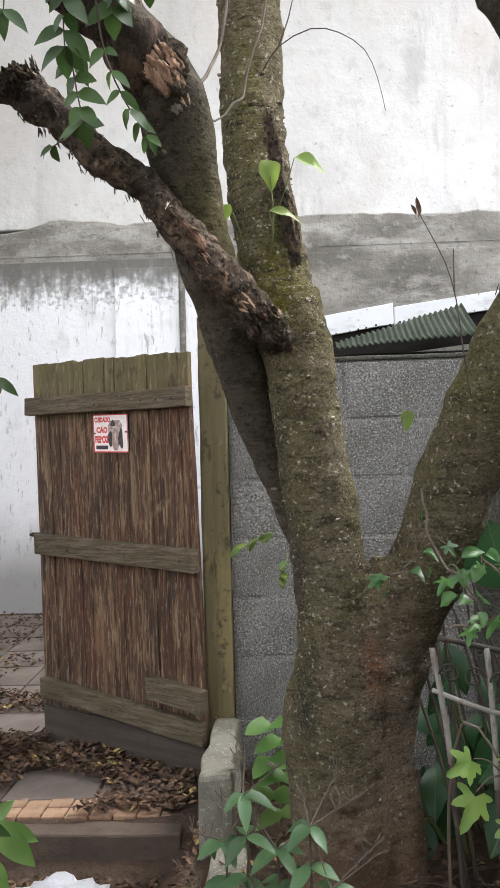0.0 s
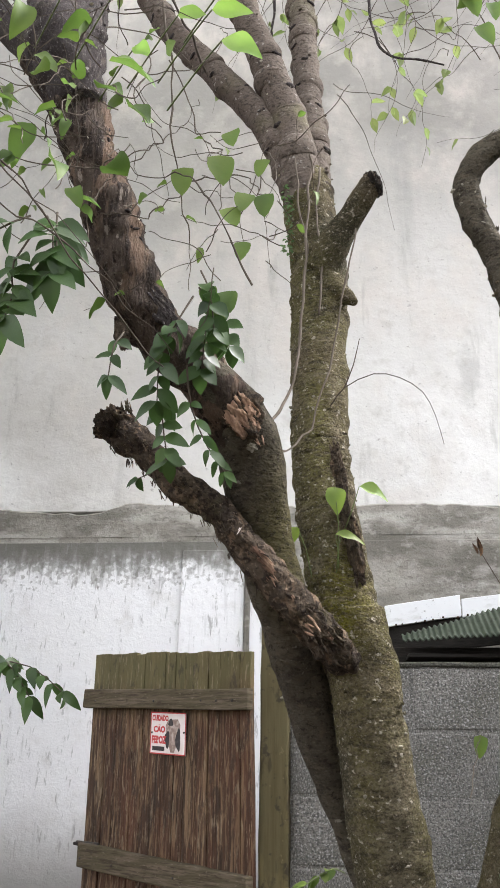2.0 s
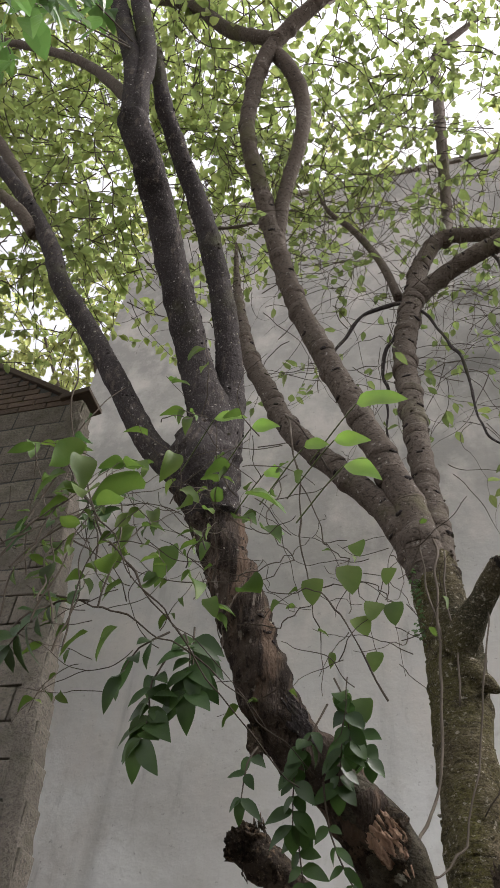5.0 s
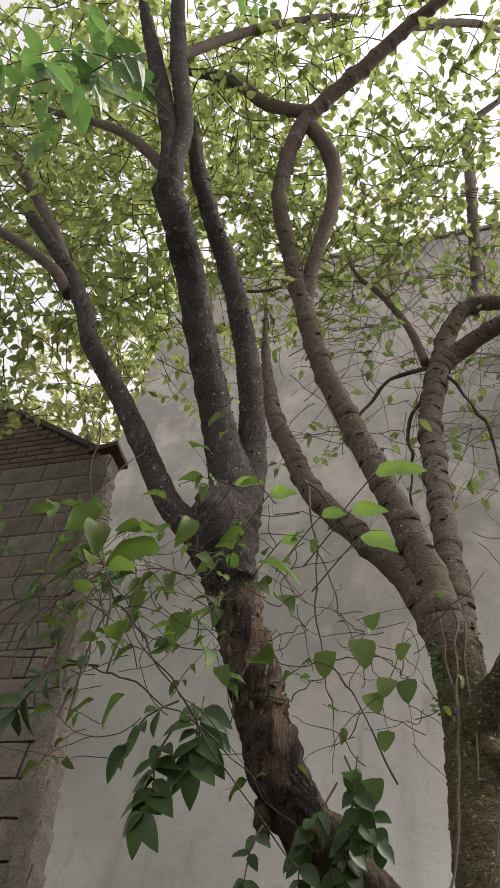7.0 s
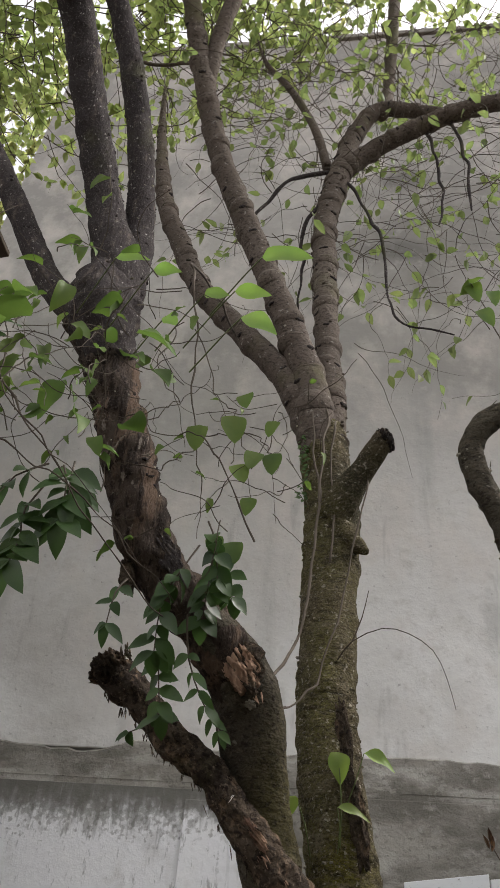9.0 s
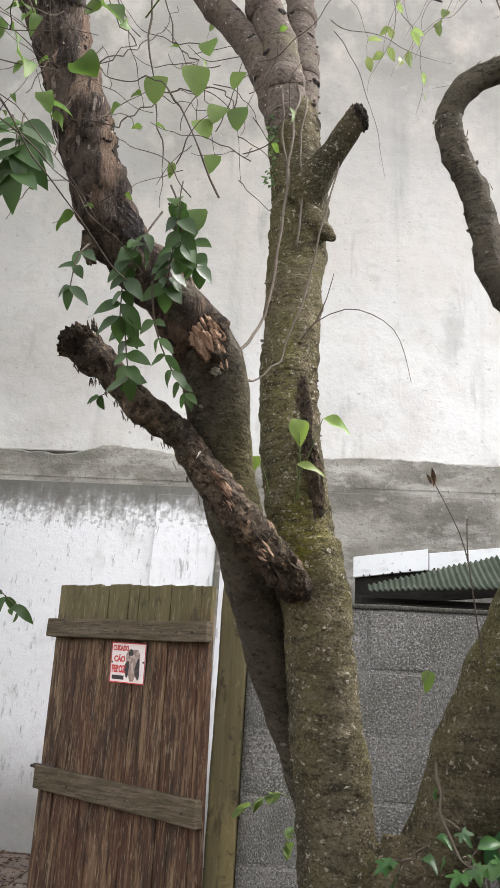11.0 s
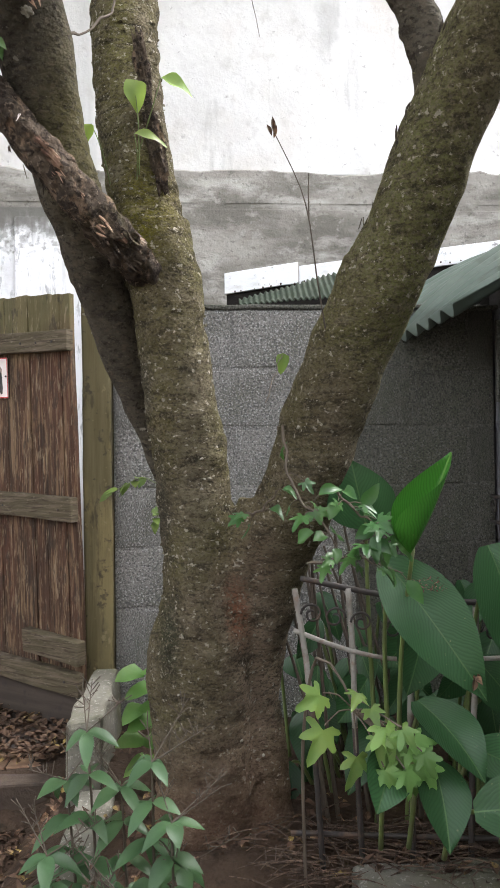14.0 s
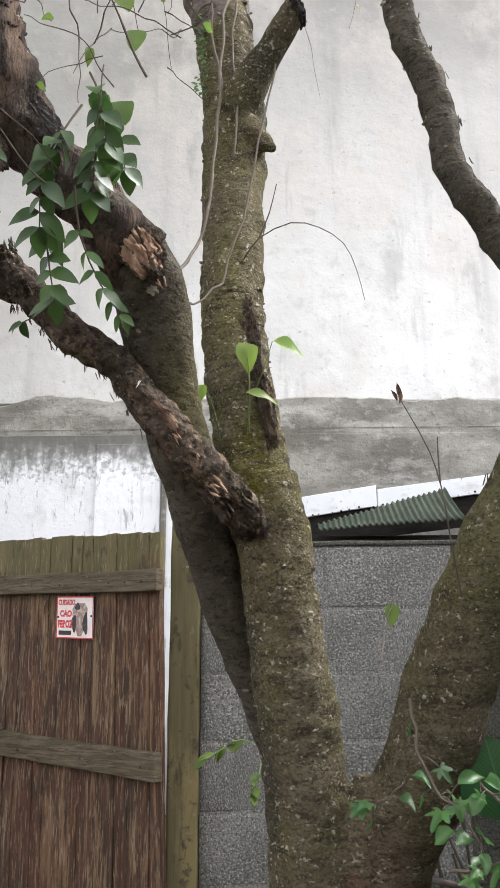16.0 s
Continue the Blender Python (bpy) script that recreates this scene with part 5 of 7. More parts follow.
def lobed(bm, base, way, up, size, lobes=5, depth=0.45, cup=0.15):
    """A hand-shaped leaf with pointed lobes that hangs from its base."""
    way = Vector(way).normalized()
    side = way.cross(Vector(up)).normalized()
    up = side.cross(way)
    hub = Vector(base) + way * size * 0.12
    mid = bm.verts.new(hub)
    rim = []
    for k in range(lobes):
        w = math.radians(-105 + 210 * k / (lobes - 1))
        reach = size * (0.9 - 0.42 * abs(w) / 1.9) * random.uniform(0.9, 1.1)
        half = math.radians(105 / (lobes - 1))
        for f, g in ((-1.0, 1 - depth), (-0.62, 0.76 - 0.3 * depth), (-0.32, 0.87), (0.0, 1.0), (0.32, 0.87), (0.62, 0.76 - 0.3 * depth)):
            a = w + f * half
            r = reach * g * random.uniform(0.96, 1.04)
            rim.append(bm.verts.new(hub + way * r * math.cos(a) + side * r * math.sin(a) - up * (cup * r * r / size * (1 + 0.5 * math.cos(4 * a)))))
    for a, b in zip(rim, rim[1:]):
        bm.faces.new((mid, a, b))


def rnd(a, b):
    return random.uniform(a, b)


def anyway():
    v = Vector((random.gauss(0, 1), random.gauss(0, 1), random.gauss(0, 1)))
    return v.normalized()


def along(rows, t):
    """Place and direction at a fraction of a poly-line."""
    k = min(int(t * (len(rows) - 1)), len(rows) - 2)
    f = t * (len(rows) - 1) - k
    a, b = Vector(rows[k][:3]), Vector(rows[k + 1][:3])
    return a.lerp(b, f), (b - a).normalized()


def stalk(bm, points, r0, r1, segs=5):
    rows = [(*p, r0 + (r1 - r0) * k / (len(points) - 1)) for k, p in enumerate(points)]
    tube(bm, rows, segs, 0.04)


def pinnate(lf, st, points, count, length, width, start=0.25, shape="ovate", droop=0.35, spreadout=1.0, r=0.0022):
    """A stalk with paired leaflets that hang off both sides."""
    stalk(st, points, r, r * 0.5)
    for k in range(count):
        t = start + (1 - start) * k / max(count - 1, 1)
        p, d = along(points, min(t, 0.999))
        side = d.cross(Vector((0, 0, 1)))
        if side.length < 0.2:
            side = d.cross(Vector((0.3, 1, 0)))
        side.normalize()
        for s in (-1, 1):
            w = (side * s * spreadout + d * rnd(0.1, 0.9) + Vector((0, rnd(-0.5, 0.3), rnd(-0.7, 0.1)))).normalized()
            leaf(lf, p, w, Vector((rnd(-0.4, 0.4), -1, rnd(0.1, 0.7))), length * rnd(0.6, 1.2), width * rnd(0.7, 1.15), shape, rnd(0.04, 0.14), droop * rnd(0.4, 1.3), 6, 0.03)
    p, d = along(points, 0.999)
    leaf(lf, p, d, Vector((0.1, -1, 0.4)), length, width, shape, 0.15, droop)


def plant(name, label, category, at):
    return thing(name, label, category, at=at)


# climber on the leaning stem: pinnate sprays, broad lime leaves and bare tangled stems
random.seed(11)
climber = plant("climbing_vine", "climbing vine with dark pinnate sprays on the leaning stem", "vine", (-0.3, 1.95, 1.7))
lf, st = bmesh.new(), bmesh.new()
for pts, n, ln, wd in (
        ([(-0.407, 1.63, 2.035), (-0.437, 1.6, 1.923), (-0.43, 1.6, 1.865), (-0.437, 1.6, 1.82)], 8, 0.068, 0.034),
        ([(-0.40, 1.66, 2.07), (-0.38, 1.62, 2.0), (-0.365, 1.60, 1.94)], 4, 0.065, 0.034),
        ([(-0.40, 1.62, 2.03), (-0.375, 1.6, 1.97), (-0.37, 1.6, 1.90)], 5, 0.07, 0.034),
        ([(-0.44, 1.64, 2.05), (-0.48, 1.61, 2.0), (-0.50, 1.60, 1.94)], 3, 0.07, 0.030),
        ([(-0.54, 1.5, 2.03), (-0.60, 1.5, 2.035), (-0.645, 1.5, 2.0), (-0.67, 1.5, 1.95)], 6, 0.075, 0.034),
        ([(-0.18, 1.84, 2.0), (-0.205, 1.82, 1.93), (-0.235, 1.83, 1.87), (-0.245, 1.87, 1.79)], 9, 0.054, 0.029),
        ([(-0.235, 1.90, 1.85), (-0.245, 1.92, 1.78), (-0.235, 1.95, 1.70)], 6, 0.048, 0.026),
        ([(-0.15, 1.84, 1.97), (-0.155, 1.85, 1.91), (-0.165, 1.88, 1.86)], 6, 0.055, 0.03),
        ([(-0.30, 1.80, 1.90), (-0.31, 1.78, 1.86), (-0.315, 1.78, 1.80)], 3, 0.045, 0.02),
        ([(-0.24, 1.98, 1.72), (-0.27, 2.0, 1.70), (-0.31, 2.02, 1.69)], 2, 0.04, 0.018),
        ([(-0.17, 1.84, 2.02), (-0.13, 1.86, 1.97), (-0.115, 1.90, 1.92)], 5, 0.05, 0.032),
        ([(-0.16, 1.80, 2.03), (-0.14, 1.80, 1.98), (-0.135, 1.83, 1.92)], 5, 0.052, 0.032),
        ([(-0.19, 1.86, 1.86), (-0.185, 1.90, 1.79), (-0.16, 1.95, 1.73), (-0.13, 1.99, 1.69)], 6, 0.045, 0.02)):
    pinnate(lf, st, pts, n, ln, wd, 0.3)
part("foliage", lf, LEAF_DARK, climber, "dark glossy pinnate leaflets", kind="stuff")
part("stem_growth", st, TWIG, climber, kind="stuff")


def wander(root, d, steps, step, curl):
    pts, d = [Vector(root)], Vector(d)
    for _ in range(steps):
        d = (d + anyway() * curl).normalized()
        pts.append(pts[-1] + d * step * rnd(0.6, 1.3))
    return pts


def hang(lf, p, size, shape="heart", droop=0.3):
    leaf(lf, p, Vector((rnd(-0.9, 0.9), rnd(-0.5, 0.1), rnd(-0.9, 0.1))), Vector((rnd(-0.6, 0.6), rnd(-0.9, 0.3), rnd(0.5, 1.0))), size, size * rnd(0.42, 0.68), shape, rnd(0.1, 0.4), droop * rnd(0.5, 1.6), 10, 0.07)


# bare tangled stems with scattered yellow-green leaves between the limbs
lf, st = bmesh.new(), bmesh.new()
for k in range(78):
    root = Vector((rnd(-0.74, -0.22), rnd(1.45, 1.85), rnd(2.0, 2.55)))
    pts = wander(root, (rnd(-1, 0.6), rnd(-0.8, 0.2), rnd(-0.5, 0.7)), random.randint(5, 13), 0.024, 0.33)
    tube(st, [(*p, 0.0013 - 0.0008 * i / len(pts)) for i, p in enumerate(pts)], 4, 9.0, cap=False)
    for _ in range(random.choice((0, 1, 1, 2, 2, 3))):
        hang(lf, along(pts, rnd(0.3, 0.99))[0], rnd(0.018, 0.058), "heart" if k % 3 else "ovate")
for k in range(26):
    root = Vector((rnd(-0.16, 0.0), rnd(1.7, 1.85), rnd(2.0, 2.35)))
    pts = wander(root, (rnd(-1, 1), rnd(-0.5, 0.3), rnd(-0.9, 0.6)), random.randint(5, 11), 0.022, 0.4)
    tube(st, [(*p, 0.0012 - 0.0007 * i / len(pts)) for i, p in enumerate(pts)], 4, 9.0, cap=False)
    if k % 3 == 0:
        hang(lf, along(pts, rnd(0.5, 0.99))[0], rnd(0.018, 0.035), "ovate")
part("foliage", lf, LEAF_SUN, climber, "thin yellow-green leaves", kind="stuff")
part("stem_growth", st, TWIG, climber, "tangled bare stems", kind="stuff")
# longer runners slung from limb to limb
st = bmesh.new()
for pts, r in (([(-0.66, 1.5, 2.42), (-0.603, 1.45, 2.283), (-0.518, 1.45, 2.131), (-0.446, 1.46, 2.046), (-0.36, 1.5, 1.95), (-0.29, 1.62, 1.86), (-0.22, 1.8, 1.82)], 0.0042),
               ([(-0.95, 1.5, 2.12), (-0.707, 1.5, 2.057), (-0.563, 1.5, 2.03), (-0.471, 1.52, 2.002), (-0.371, 1.58, 1.965), (-0.27, 1.7, 1.90), (-0.2, 1.85, 1.87)], 0.0032),
               ([(-0.60, 1.3, 2.5), (-0.587, 1.35, 2.311), (-0.49, 1.35, 2.118), (-0.418, 1.4, 2.0), (-0.334, 1.5, 1.93), (-0.25, 1.7, 1.88)], 0.003),
               ([(-0.05, 1.66, 1.90), (-0.108, 1.6, 2.026), (-0.159, 1.6, 2.092), (-0.231, 1.6, 2.087), (-0.289, 1.6, 2.139), (-0.274, 1.66, 2.214), (-0.3, 1.8, 2.25)], 0.0022),
               ([(-0.24, 1.62, 2.40), (-0.26, 1.6, 2.256), (-0.204, 1.6, 2.163), (-0.264, 1.6, 2.104), (-0.315, 1.64, 2.12)], 0.002),
               ([(-0.70, 1.62, 2.30), (-0.58, 1.6, 2.2), (-0.45, 1.62, 2.16), (-0.33, 1.7, 2.2), (-0.2, 1.75, 2.15)], 0.0025)):
    rows = []
    for k in range(4 * len(pts) - 3):
        p = along(pts, k / (4 * len(pts) - 4.001))[0] + anyway() * 0.007
        rows.append((*p, 0.62 * r * rnd(0.7, 1.2) * (1.15 - 0.8 * k / (4 * len(pts) - 4))))
    tube(st, rows, 6, 0.015, 0.3, 40)
part("stem_growth", st, TWIG, climber, "long woody runners", kind="stuff")
# larger leaves in the light on the near side
lf = bmesh.new()
for x, y, z, s in ((-0.417, 1.2, 2.057, 0.055), (-0.385, 1.2, 1.976, 0.055), (-0.459, 1.4, 2.243, 0.064), (-0.411, 1.4, 2.194, 0.091), (-0.394, 1.45, 2.322, 0.06), (-0.43, 1.3, 2.048, 0.056), (-0.358, 1.5, 2.224, 0.053),
                   (-0.466, 1.5, 2.183, 0.058), (-0.256, 1.5, 2.235, 0.076), (-0.27, 1.5, 2.175, 0.06), (-0.424, 1.6, 2.212, 0.076), (-0.385, 1.6, 2.134, 0.065), (-0.436, 1.4, 1.988, 0.064), (-0.452, 1.5, 1.957, 0.058), (-0.444, 1.4, 1.88, 0.05), (-0.237, 1.6, 2.077, 0.071), (-0.249, 1.6, 2.237, 0.06), (-0.45, 1.25, 2.14, 0.07), (-0.47, 1.25, 2.08, 0.06)):
    hang(lf, (x - 0.02, y, z + 0.012), s * 1.15, "ovate", 0.3)
part("foliage", lf, LEAF_SUN, climber, "broad yellow-green leaves in the light", kind="stuff")
# leafy runners that lean in beside the pier
lf, dk, st = bmesh.new(), bmesh.new(), bmesh.new()
for k in range(20):
    root = Vector((rnd(-0.76, -0.48), rnd(1.28, 1.5), rnd(1.9, 2.12)))
    pts = wander(root, (rnd(-0.35, 0.3), rnd(-0.2, 0.2), 1), random.randint(10, 18), 0.028, 0.22)
    tube(st, [(*p, 0.002 - 0.0013 * i / len(pts)) for i, p in enumerate(pts)], 5, 9.0, cap=False)
    for _ in range(random.randint(2, 5)):
        hang(lf if k % 3 else dk, along(pts, rnd(0.25, 0.99))[0], rnd(0.02, 0.062), "ovate", 0.25)
part("foliage", lf, LEAF_SUN, climber, "yellow-green leaves on upright runners", kind="stuff")
part("foliage", dk, LEAF_DARK, climber, "dark leaves on upright runners", kind="stuff")
part("stem_growth", st, TWIG, climber, "thin upright runners", kind="stuff")
lf, st = bmesh.new(), bmesh.new()
for (x, y, z), w, ln, wd in (((-0.075, 1.6, 2.59), (1, -0.2, -0.1), 0.115, 0.052), ((-0.125, 1.6, 2.478), (1, 0, -0.08), 0.08, 0.036), ((-0.10, 1.6, 2.40), (0.8, -0.2, -0.65), 0.095, 0.046), ((-0.19, 1.6, 2.47), (1, -0.1, 0.0), 0.055, 0.034),
                             ((-0.41, 1.6, 2.61), (1, -0.2, -0.2), 0.085, 0.03), ((-0.315, 1.6, 2.56), (0.9, -0.2, -0.25), 0.07, 0.034), ((-0.30, 1.7, 2.52), (0.5, -0.2, -0.6), 0.05, 0.036)):
    leaf(lf, (x, y, z), w, (0.1, -1, rnd(-0.45, -0.05)), ln, wd, "ovate", 0.18, 0.2, 9, 0.07)
    pts = [Vector((x, y, z)), Vector((x - 0.05, y + 0.06, z + 0.01)), Vector((x - 0.14, y + 0.16, z))]
    stalk(st, pts, 0.0015, 0.002, 4)
part("foliage", lf, LEAF_LIME, climber, "bright lime leaves lit from behind", kind="stuff")
part("stem_growth", st, GREEN_STEM, climber, kind="stuff")
lf, st = bmesh.new(), bmesh.new()
for x, y, z, s in ((-0.183, 1.7, 2.163, 0.062), (-0.117, 1.7, 2.187, 0.07), (-0.096, 1.7, 2.244, 0.05), (-0.098, 1.7, 2.063, 0.052), (-0.062, 1.7, 2.093, 0.052), (-0.03, 1.7, 2.09, 0.052), (-0.066, 1.7, 1.987, 0.042), (-0.03, 1.7, 2.171, 0.043), (-0.155, 1.85, 2.0, 0.05), (-0.118, 1.85, 1.985, 0.058), (-0.13, 1.85, 1.955, 0.05)):
    leaf(lf, (x, y, z + 0.03), (rnd(-0.5, 0.5), rnd(-0.4, 0), -1), (rnd(-0.3, 0.3), -1, 0.25), s, s * 0.74, "heart", 0.12, 0.15, 7, 0.03)
for pts in ([(-0.30, 2.44, 3.27), (-0.29, 2.1, 3.05), (-0.275, 1.74, 2.76), (-0.258, 1.72, 2.65), (-0.237, 1.75, 2.523), (-0.234, 1.80, 2.362), (-0.217, 1.85, 2.249), (-0.207, 1.90, 2.16), (-0.20, 1.9, 2.05)],):
    rows = [(*(along(pts, k / 28.001)[0] + anyway() * 0.006), (0.0038 - 0.0031 * k / 28) * rnd(0.8, 1.2)) for k in range(29)]
    tube(st, rows, 7, 0.02, 0.3, 30)
for pts in ([(-0.237, 1.75, 2.523), (-0.17, 1.74, 2.32), (-0.12, 1.72, 2.25), (-0.09, 1.72, 2.14), (-0.07, 1.72, 2.02)], [(-0.22, 1.8, 2.25), (-0.15, 1.76, 2.22), (-0.06, 1.72, 2.18), (-0.03, 1.72, 2.12), (-0.02, 1.76, 2.0)],
            [(-0.36, 1.7, 2.2), (-0.27, 1.7, 2.24), (-0.2, 1.72, 2.3), (-0.16, 1.7, 2.36)], [(-0.34, 1.72, 2.12), (-0.26, 1.73, 2.10), (-0.18, 1.72, 2.16), (-0.1, 1.74, 2.15)]):
    rows = [(*(along(pts, k / 20.001)[0] + anyway() * 0.006), 0.0018 - 0.0013 * k / 20) for k in range(21)]
    tube(st, rows, 4, 0.02)
part("foliage", lf, LEAF_SUN, climber, "hanging heart-shaped leaves", kind="stuff")
part("stem_growth", st, TWIG, climber, "hanging bare stem", kind="stuff")
# pale creepers pressed against the upright stem
creeper = plant("creeper", "pale woody creepers pressed against the upright stem", "vine", (0.0, 2.3, 1.85))
for pts, r in (([(0.02, 2.46, 2.98), (0.045, 2.44, 2.86), (0.03, 2.42, 2.75), (0.023, 2.40, 2.56), (0.015, 2.385, 2.335), (0.002, 2.36, 2.157), (-0.024, 2.33, 2.015), (-0.055, 2.26, 1.923), (-0.08, 2.18, 1.87), (-0.10, 2.10, 1.83)], 0.0038), ([(0.165, 2.39, 2.62), (0.158, 2.38, 2.525), (0.12, 2.37, 2.324), (0.08, 2.355, 2.104), (0.03, 2.33, 1.924), (-0.022, 2.27, 1.844), (-0.05, 2.2, 1.81), (-0.08, 2.14, 1.79)], 0.0028),
               ([(0.06, 2.45, 2.85), (0.05, 2.44, 2.66), (0.07, 2.42, 2.5), (0.055, 2.40, 2.3)], 0.003), ([(-0.01, 2.44, 2.9), (0.0, 2.42, 2.7), (0.03, 2.4, 2.5)], 0.003)):
    bm = bmesh.new()
    rows = [(*(along(pts, k / (3 * len(pts) - 3.001))[0] + anyway() * 0.004), r * rnd(0.8, 1.15)) for k in range(3 * len(pts) - 2)]
    tube(bm, rows, 8, 0.03, 0.15, 25)
    part("stem", bm, VINE, creeper, smooth=True)
lf = bmesh.new()
for k in range(80):
    z = rnd(2.55, 2.86)
    leaf(lf, (-0.03 + rnd(-0.015, 0.02), 2.49 + rnd(-0.04, 0.02), z), (rnd(-1, -0.2), rnd(-0.8, 0), rnd(-0.6, 0.4)), (0, -1, 0.5), rnd(0.012, 0.022), rnd(0.009, 0.015), "ovate", 0.1, 0.2, 4)
part("foliage", lf, LEAF_DARK, creeper, "tiny clinging leaves", kind="stuff")

# young shoots on the trunk and the dry stick
shoots = plant("trunk_shoots", "young leafy shoots sprouting from the mossy trunk", "shoot", (0.09, 2.28, 1.5))
lf, st = bmesh.new(), bmesh.new()
for p, w, ln, wd, root in (((0.085, 2.25, 1.745), (0.1, -0.2, -1), 0.055, 0.04, (0.09, 2.3, 1.57)), ((0.14, 2.22, 1.735), (1, -0.2, -0.35), 0.06, 0.028, (0.09, 2.3, 1.62)), ((0.085, 2.24, 1.632), (1, 0, -0.12), 0.06, 0.02, (0.085, 2.3, 1.56)), ((0.0, 2.24, 1.65), (-0.4, -0.2, -1), 0.045, 0.025, (0.03, 2.3, 1.55))):
    leaf(lf, p, w, (0, -1, 0.6), ln * 1.2, wd * 1.15, "ovate", 0.3, 0.35, 8, 0.10)
    stalk(st, [Vector(root), (Vector(root) + Vector(p)) / 2 + Vector((0.005, -0.02, 0)), Vector(p)], 0.0016, 0.001, 4)
part("foliage", lf, LEAF_PALE, shoots, kind="stuff")
part("stem_growth", st, GREEN_STEM, shoots, kind="stuff")
# shoots on the second trunk and above its crooked limb
random.seed(31)
side = plant("side_shoots", "thin leafy shoots on the second trunk's edge", "shoot", (0.7, 1.98, 1.58))
lf, st = bmesh.new(), bmesh.new()
for pts, r, leaves in (([(0.66, 1.97, 1.56), (0.715, 1.99, 1.592), (0.785, 2.0, 1.647), (0.849, 2.0, 1.688), (0.90, 2.0, 1.685)], 0.0028, 3), ([(0.70, 1.93, 1.62), (0.747, 1.98, 1.655), (0.775, 2.0, 1.72), (0.797, 2.0, 1.768), (0.837, 2.0, 1.823), (0.86, 2.0, 1.87)], 0.002, 2),
                       ([(0.52, 1.92, 2.43), (0.50, 1.91, 2.55), (0.46, 1.90, 2.70), (0.43, 1.90, 2.83), (0.42, 1.90, 2.87)], 0.002, 3), ([(0.775, 2.0, 1.72), (0.82, 2.0, 1.74), (0.87, 2.0, 1.73)], 0.0014, 2), ([(0.36, 2.44, 1.10), (0.40, 2.55, 1.20), (0.42, 2.60, 1.235)], 0.0014, 0)):
    rows = [(*(along(pts, k / 12.001)[0] + anyway() * 0.004), r * (1.1 - 0.05 * k)) for k in range(13)]
    tube(st, rows, 6, 0.02)
    for _ in range(leaves):
        hang(lf, along(pts, rnd(0.75, 0.99))[0], rnd(0.04, 0.06), "ovate", 0.25)
for x, y, z, s in ((0.425, 1.9, 2.84, 0.075), (0.475, 1.9, 2.81, 0.06), (0.44, 1.9, 2.74, 0.07), (0.42, 2.6, 1.235, 0.055)):
    leaf(lf, (x, y, z), (rnd(-0.3, 0.5), -0.2, -1), (rnd(-0.3, 0.3), -1, 0.3), s, s * 0.6, "heart", 0.2, 0.2, 7, 0.03)
part("foliage", lf, LEAF_SUN, side, kind="stuff")
part("stem_growth", st, TWIG, side, kind="stuff")
twig = plant("bare_twig", "thin bare arching twig on the upright stem", "twig", (0.1, 2.35, 2.0))
bm = bmesh.new()
stalk(bm, [(0.08, 2.36, 2.0), (0.116, 2.32, 2.031), (0.188, 2.30, 2.057), (0.25, 2.30, 2.045), (0.304, 2.30, 2.004), (0.33, 2.30, 1.94), (0.345, 2.30, 1.865)], 0.0016, 0.0007)
part("stem", bm, TWIG, twig)
bm = bmesh.new()
stalk(bm, [(0.116, 2.32, 2.031), (0.14, 2.31, 2.09), (0.157, 2.30, 2.158)], 0.002, 0.001)
part("stem", bm, TWIG, twig)
stick = plant("dry_shoot", "thin dry shoot with a withered leaf tip", "twig", (0.41, 1.95, 1.2))
bm = bmesh.new()
stalk(bm, [(0.425, 1.99, 1.20), (0.405, 1.95, 1.28), (0.392, 1.93, 1.36), (0.377, 1.93, 1.421), (0.35, 1.93, 1.48), (0.334, 1.93, 1.512)], 0.0015, 0.0008)
stalk(bm, [(0.39, 1.93, 1.37), (0.39, 1.93, 1.42), (0.391, 1.93, 1.445)], 0.0015, 0.001)
part("stem", bm, TWIG, stick)
bm = bmesh.new()
for k in range(4):
    leaf(bm, (0.333 + rnd(-0.003, 0.003), 1.93, 1.512 - 0.004 * k), (rnd(-0.4, 0.4), rnd(-0.3, 0.3), 0.9), (0, -1, 0), 0.026, 0.007, "lance", 0.8, 0.1)
part("withered_leaf", bm, LITTER, stick)

# ---- ivy-like climber over the fork of the second trunk ----
random.seed(5)
ivy = plant("trellis_ivy", "bright small-leaved climber at the fork beside the fence", "vine", (0.4, 2.2, 0.7))
lf, st = bmesh.new(), bmesh.new()
ivy_stems = (([(0.375, 2.2, 1.04), (0.378, 2.18, 0.96), (0.40, 2.16, 0.90), (0.435, 2.15, 0.86), (0.47, 2.15, 0.80)], 12), ([(0.31, 2.26, 0.86), (0.33, 2.22, 0.875), (0.36, 2.19, 0.915)], 5),
             ([(0.41, 2.15, 0.78), (0.45, 2.14, 0.778), (0.50, 2.14, 0.797), (0.535, 2.15, 0.775), (0.60, 2.15, 0.755)], 12), ([(0.47, 2.18, 0.92), (0.50, 2.16, 0.88), (0.54, 2.15, 0.85), (0.585, 2.15, 0.80)], 12), ([(0.50, 2.14, 0.80), (0.53, 2.13, 0.83), (0.56, 2.13, 0.855)], 9))
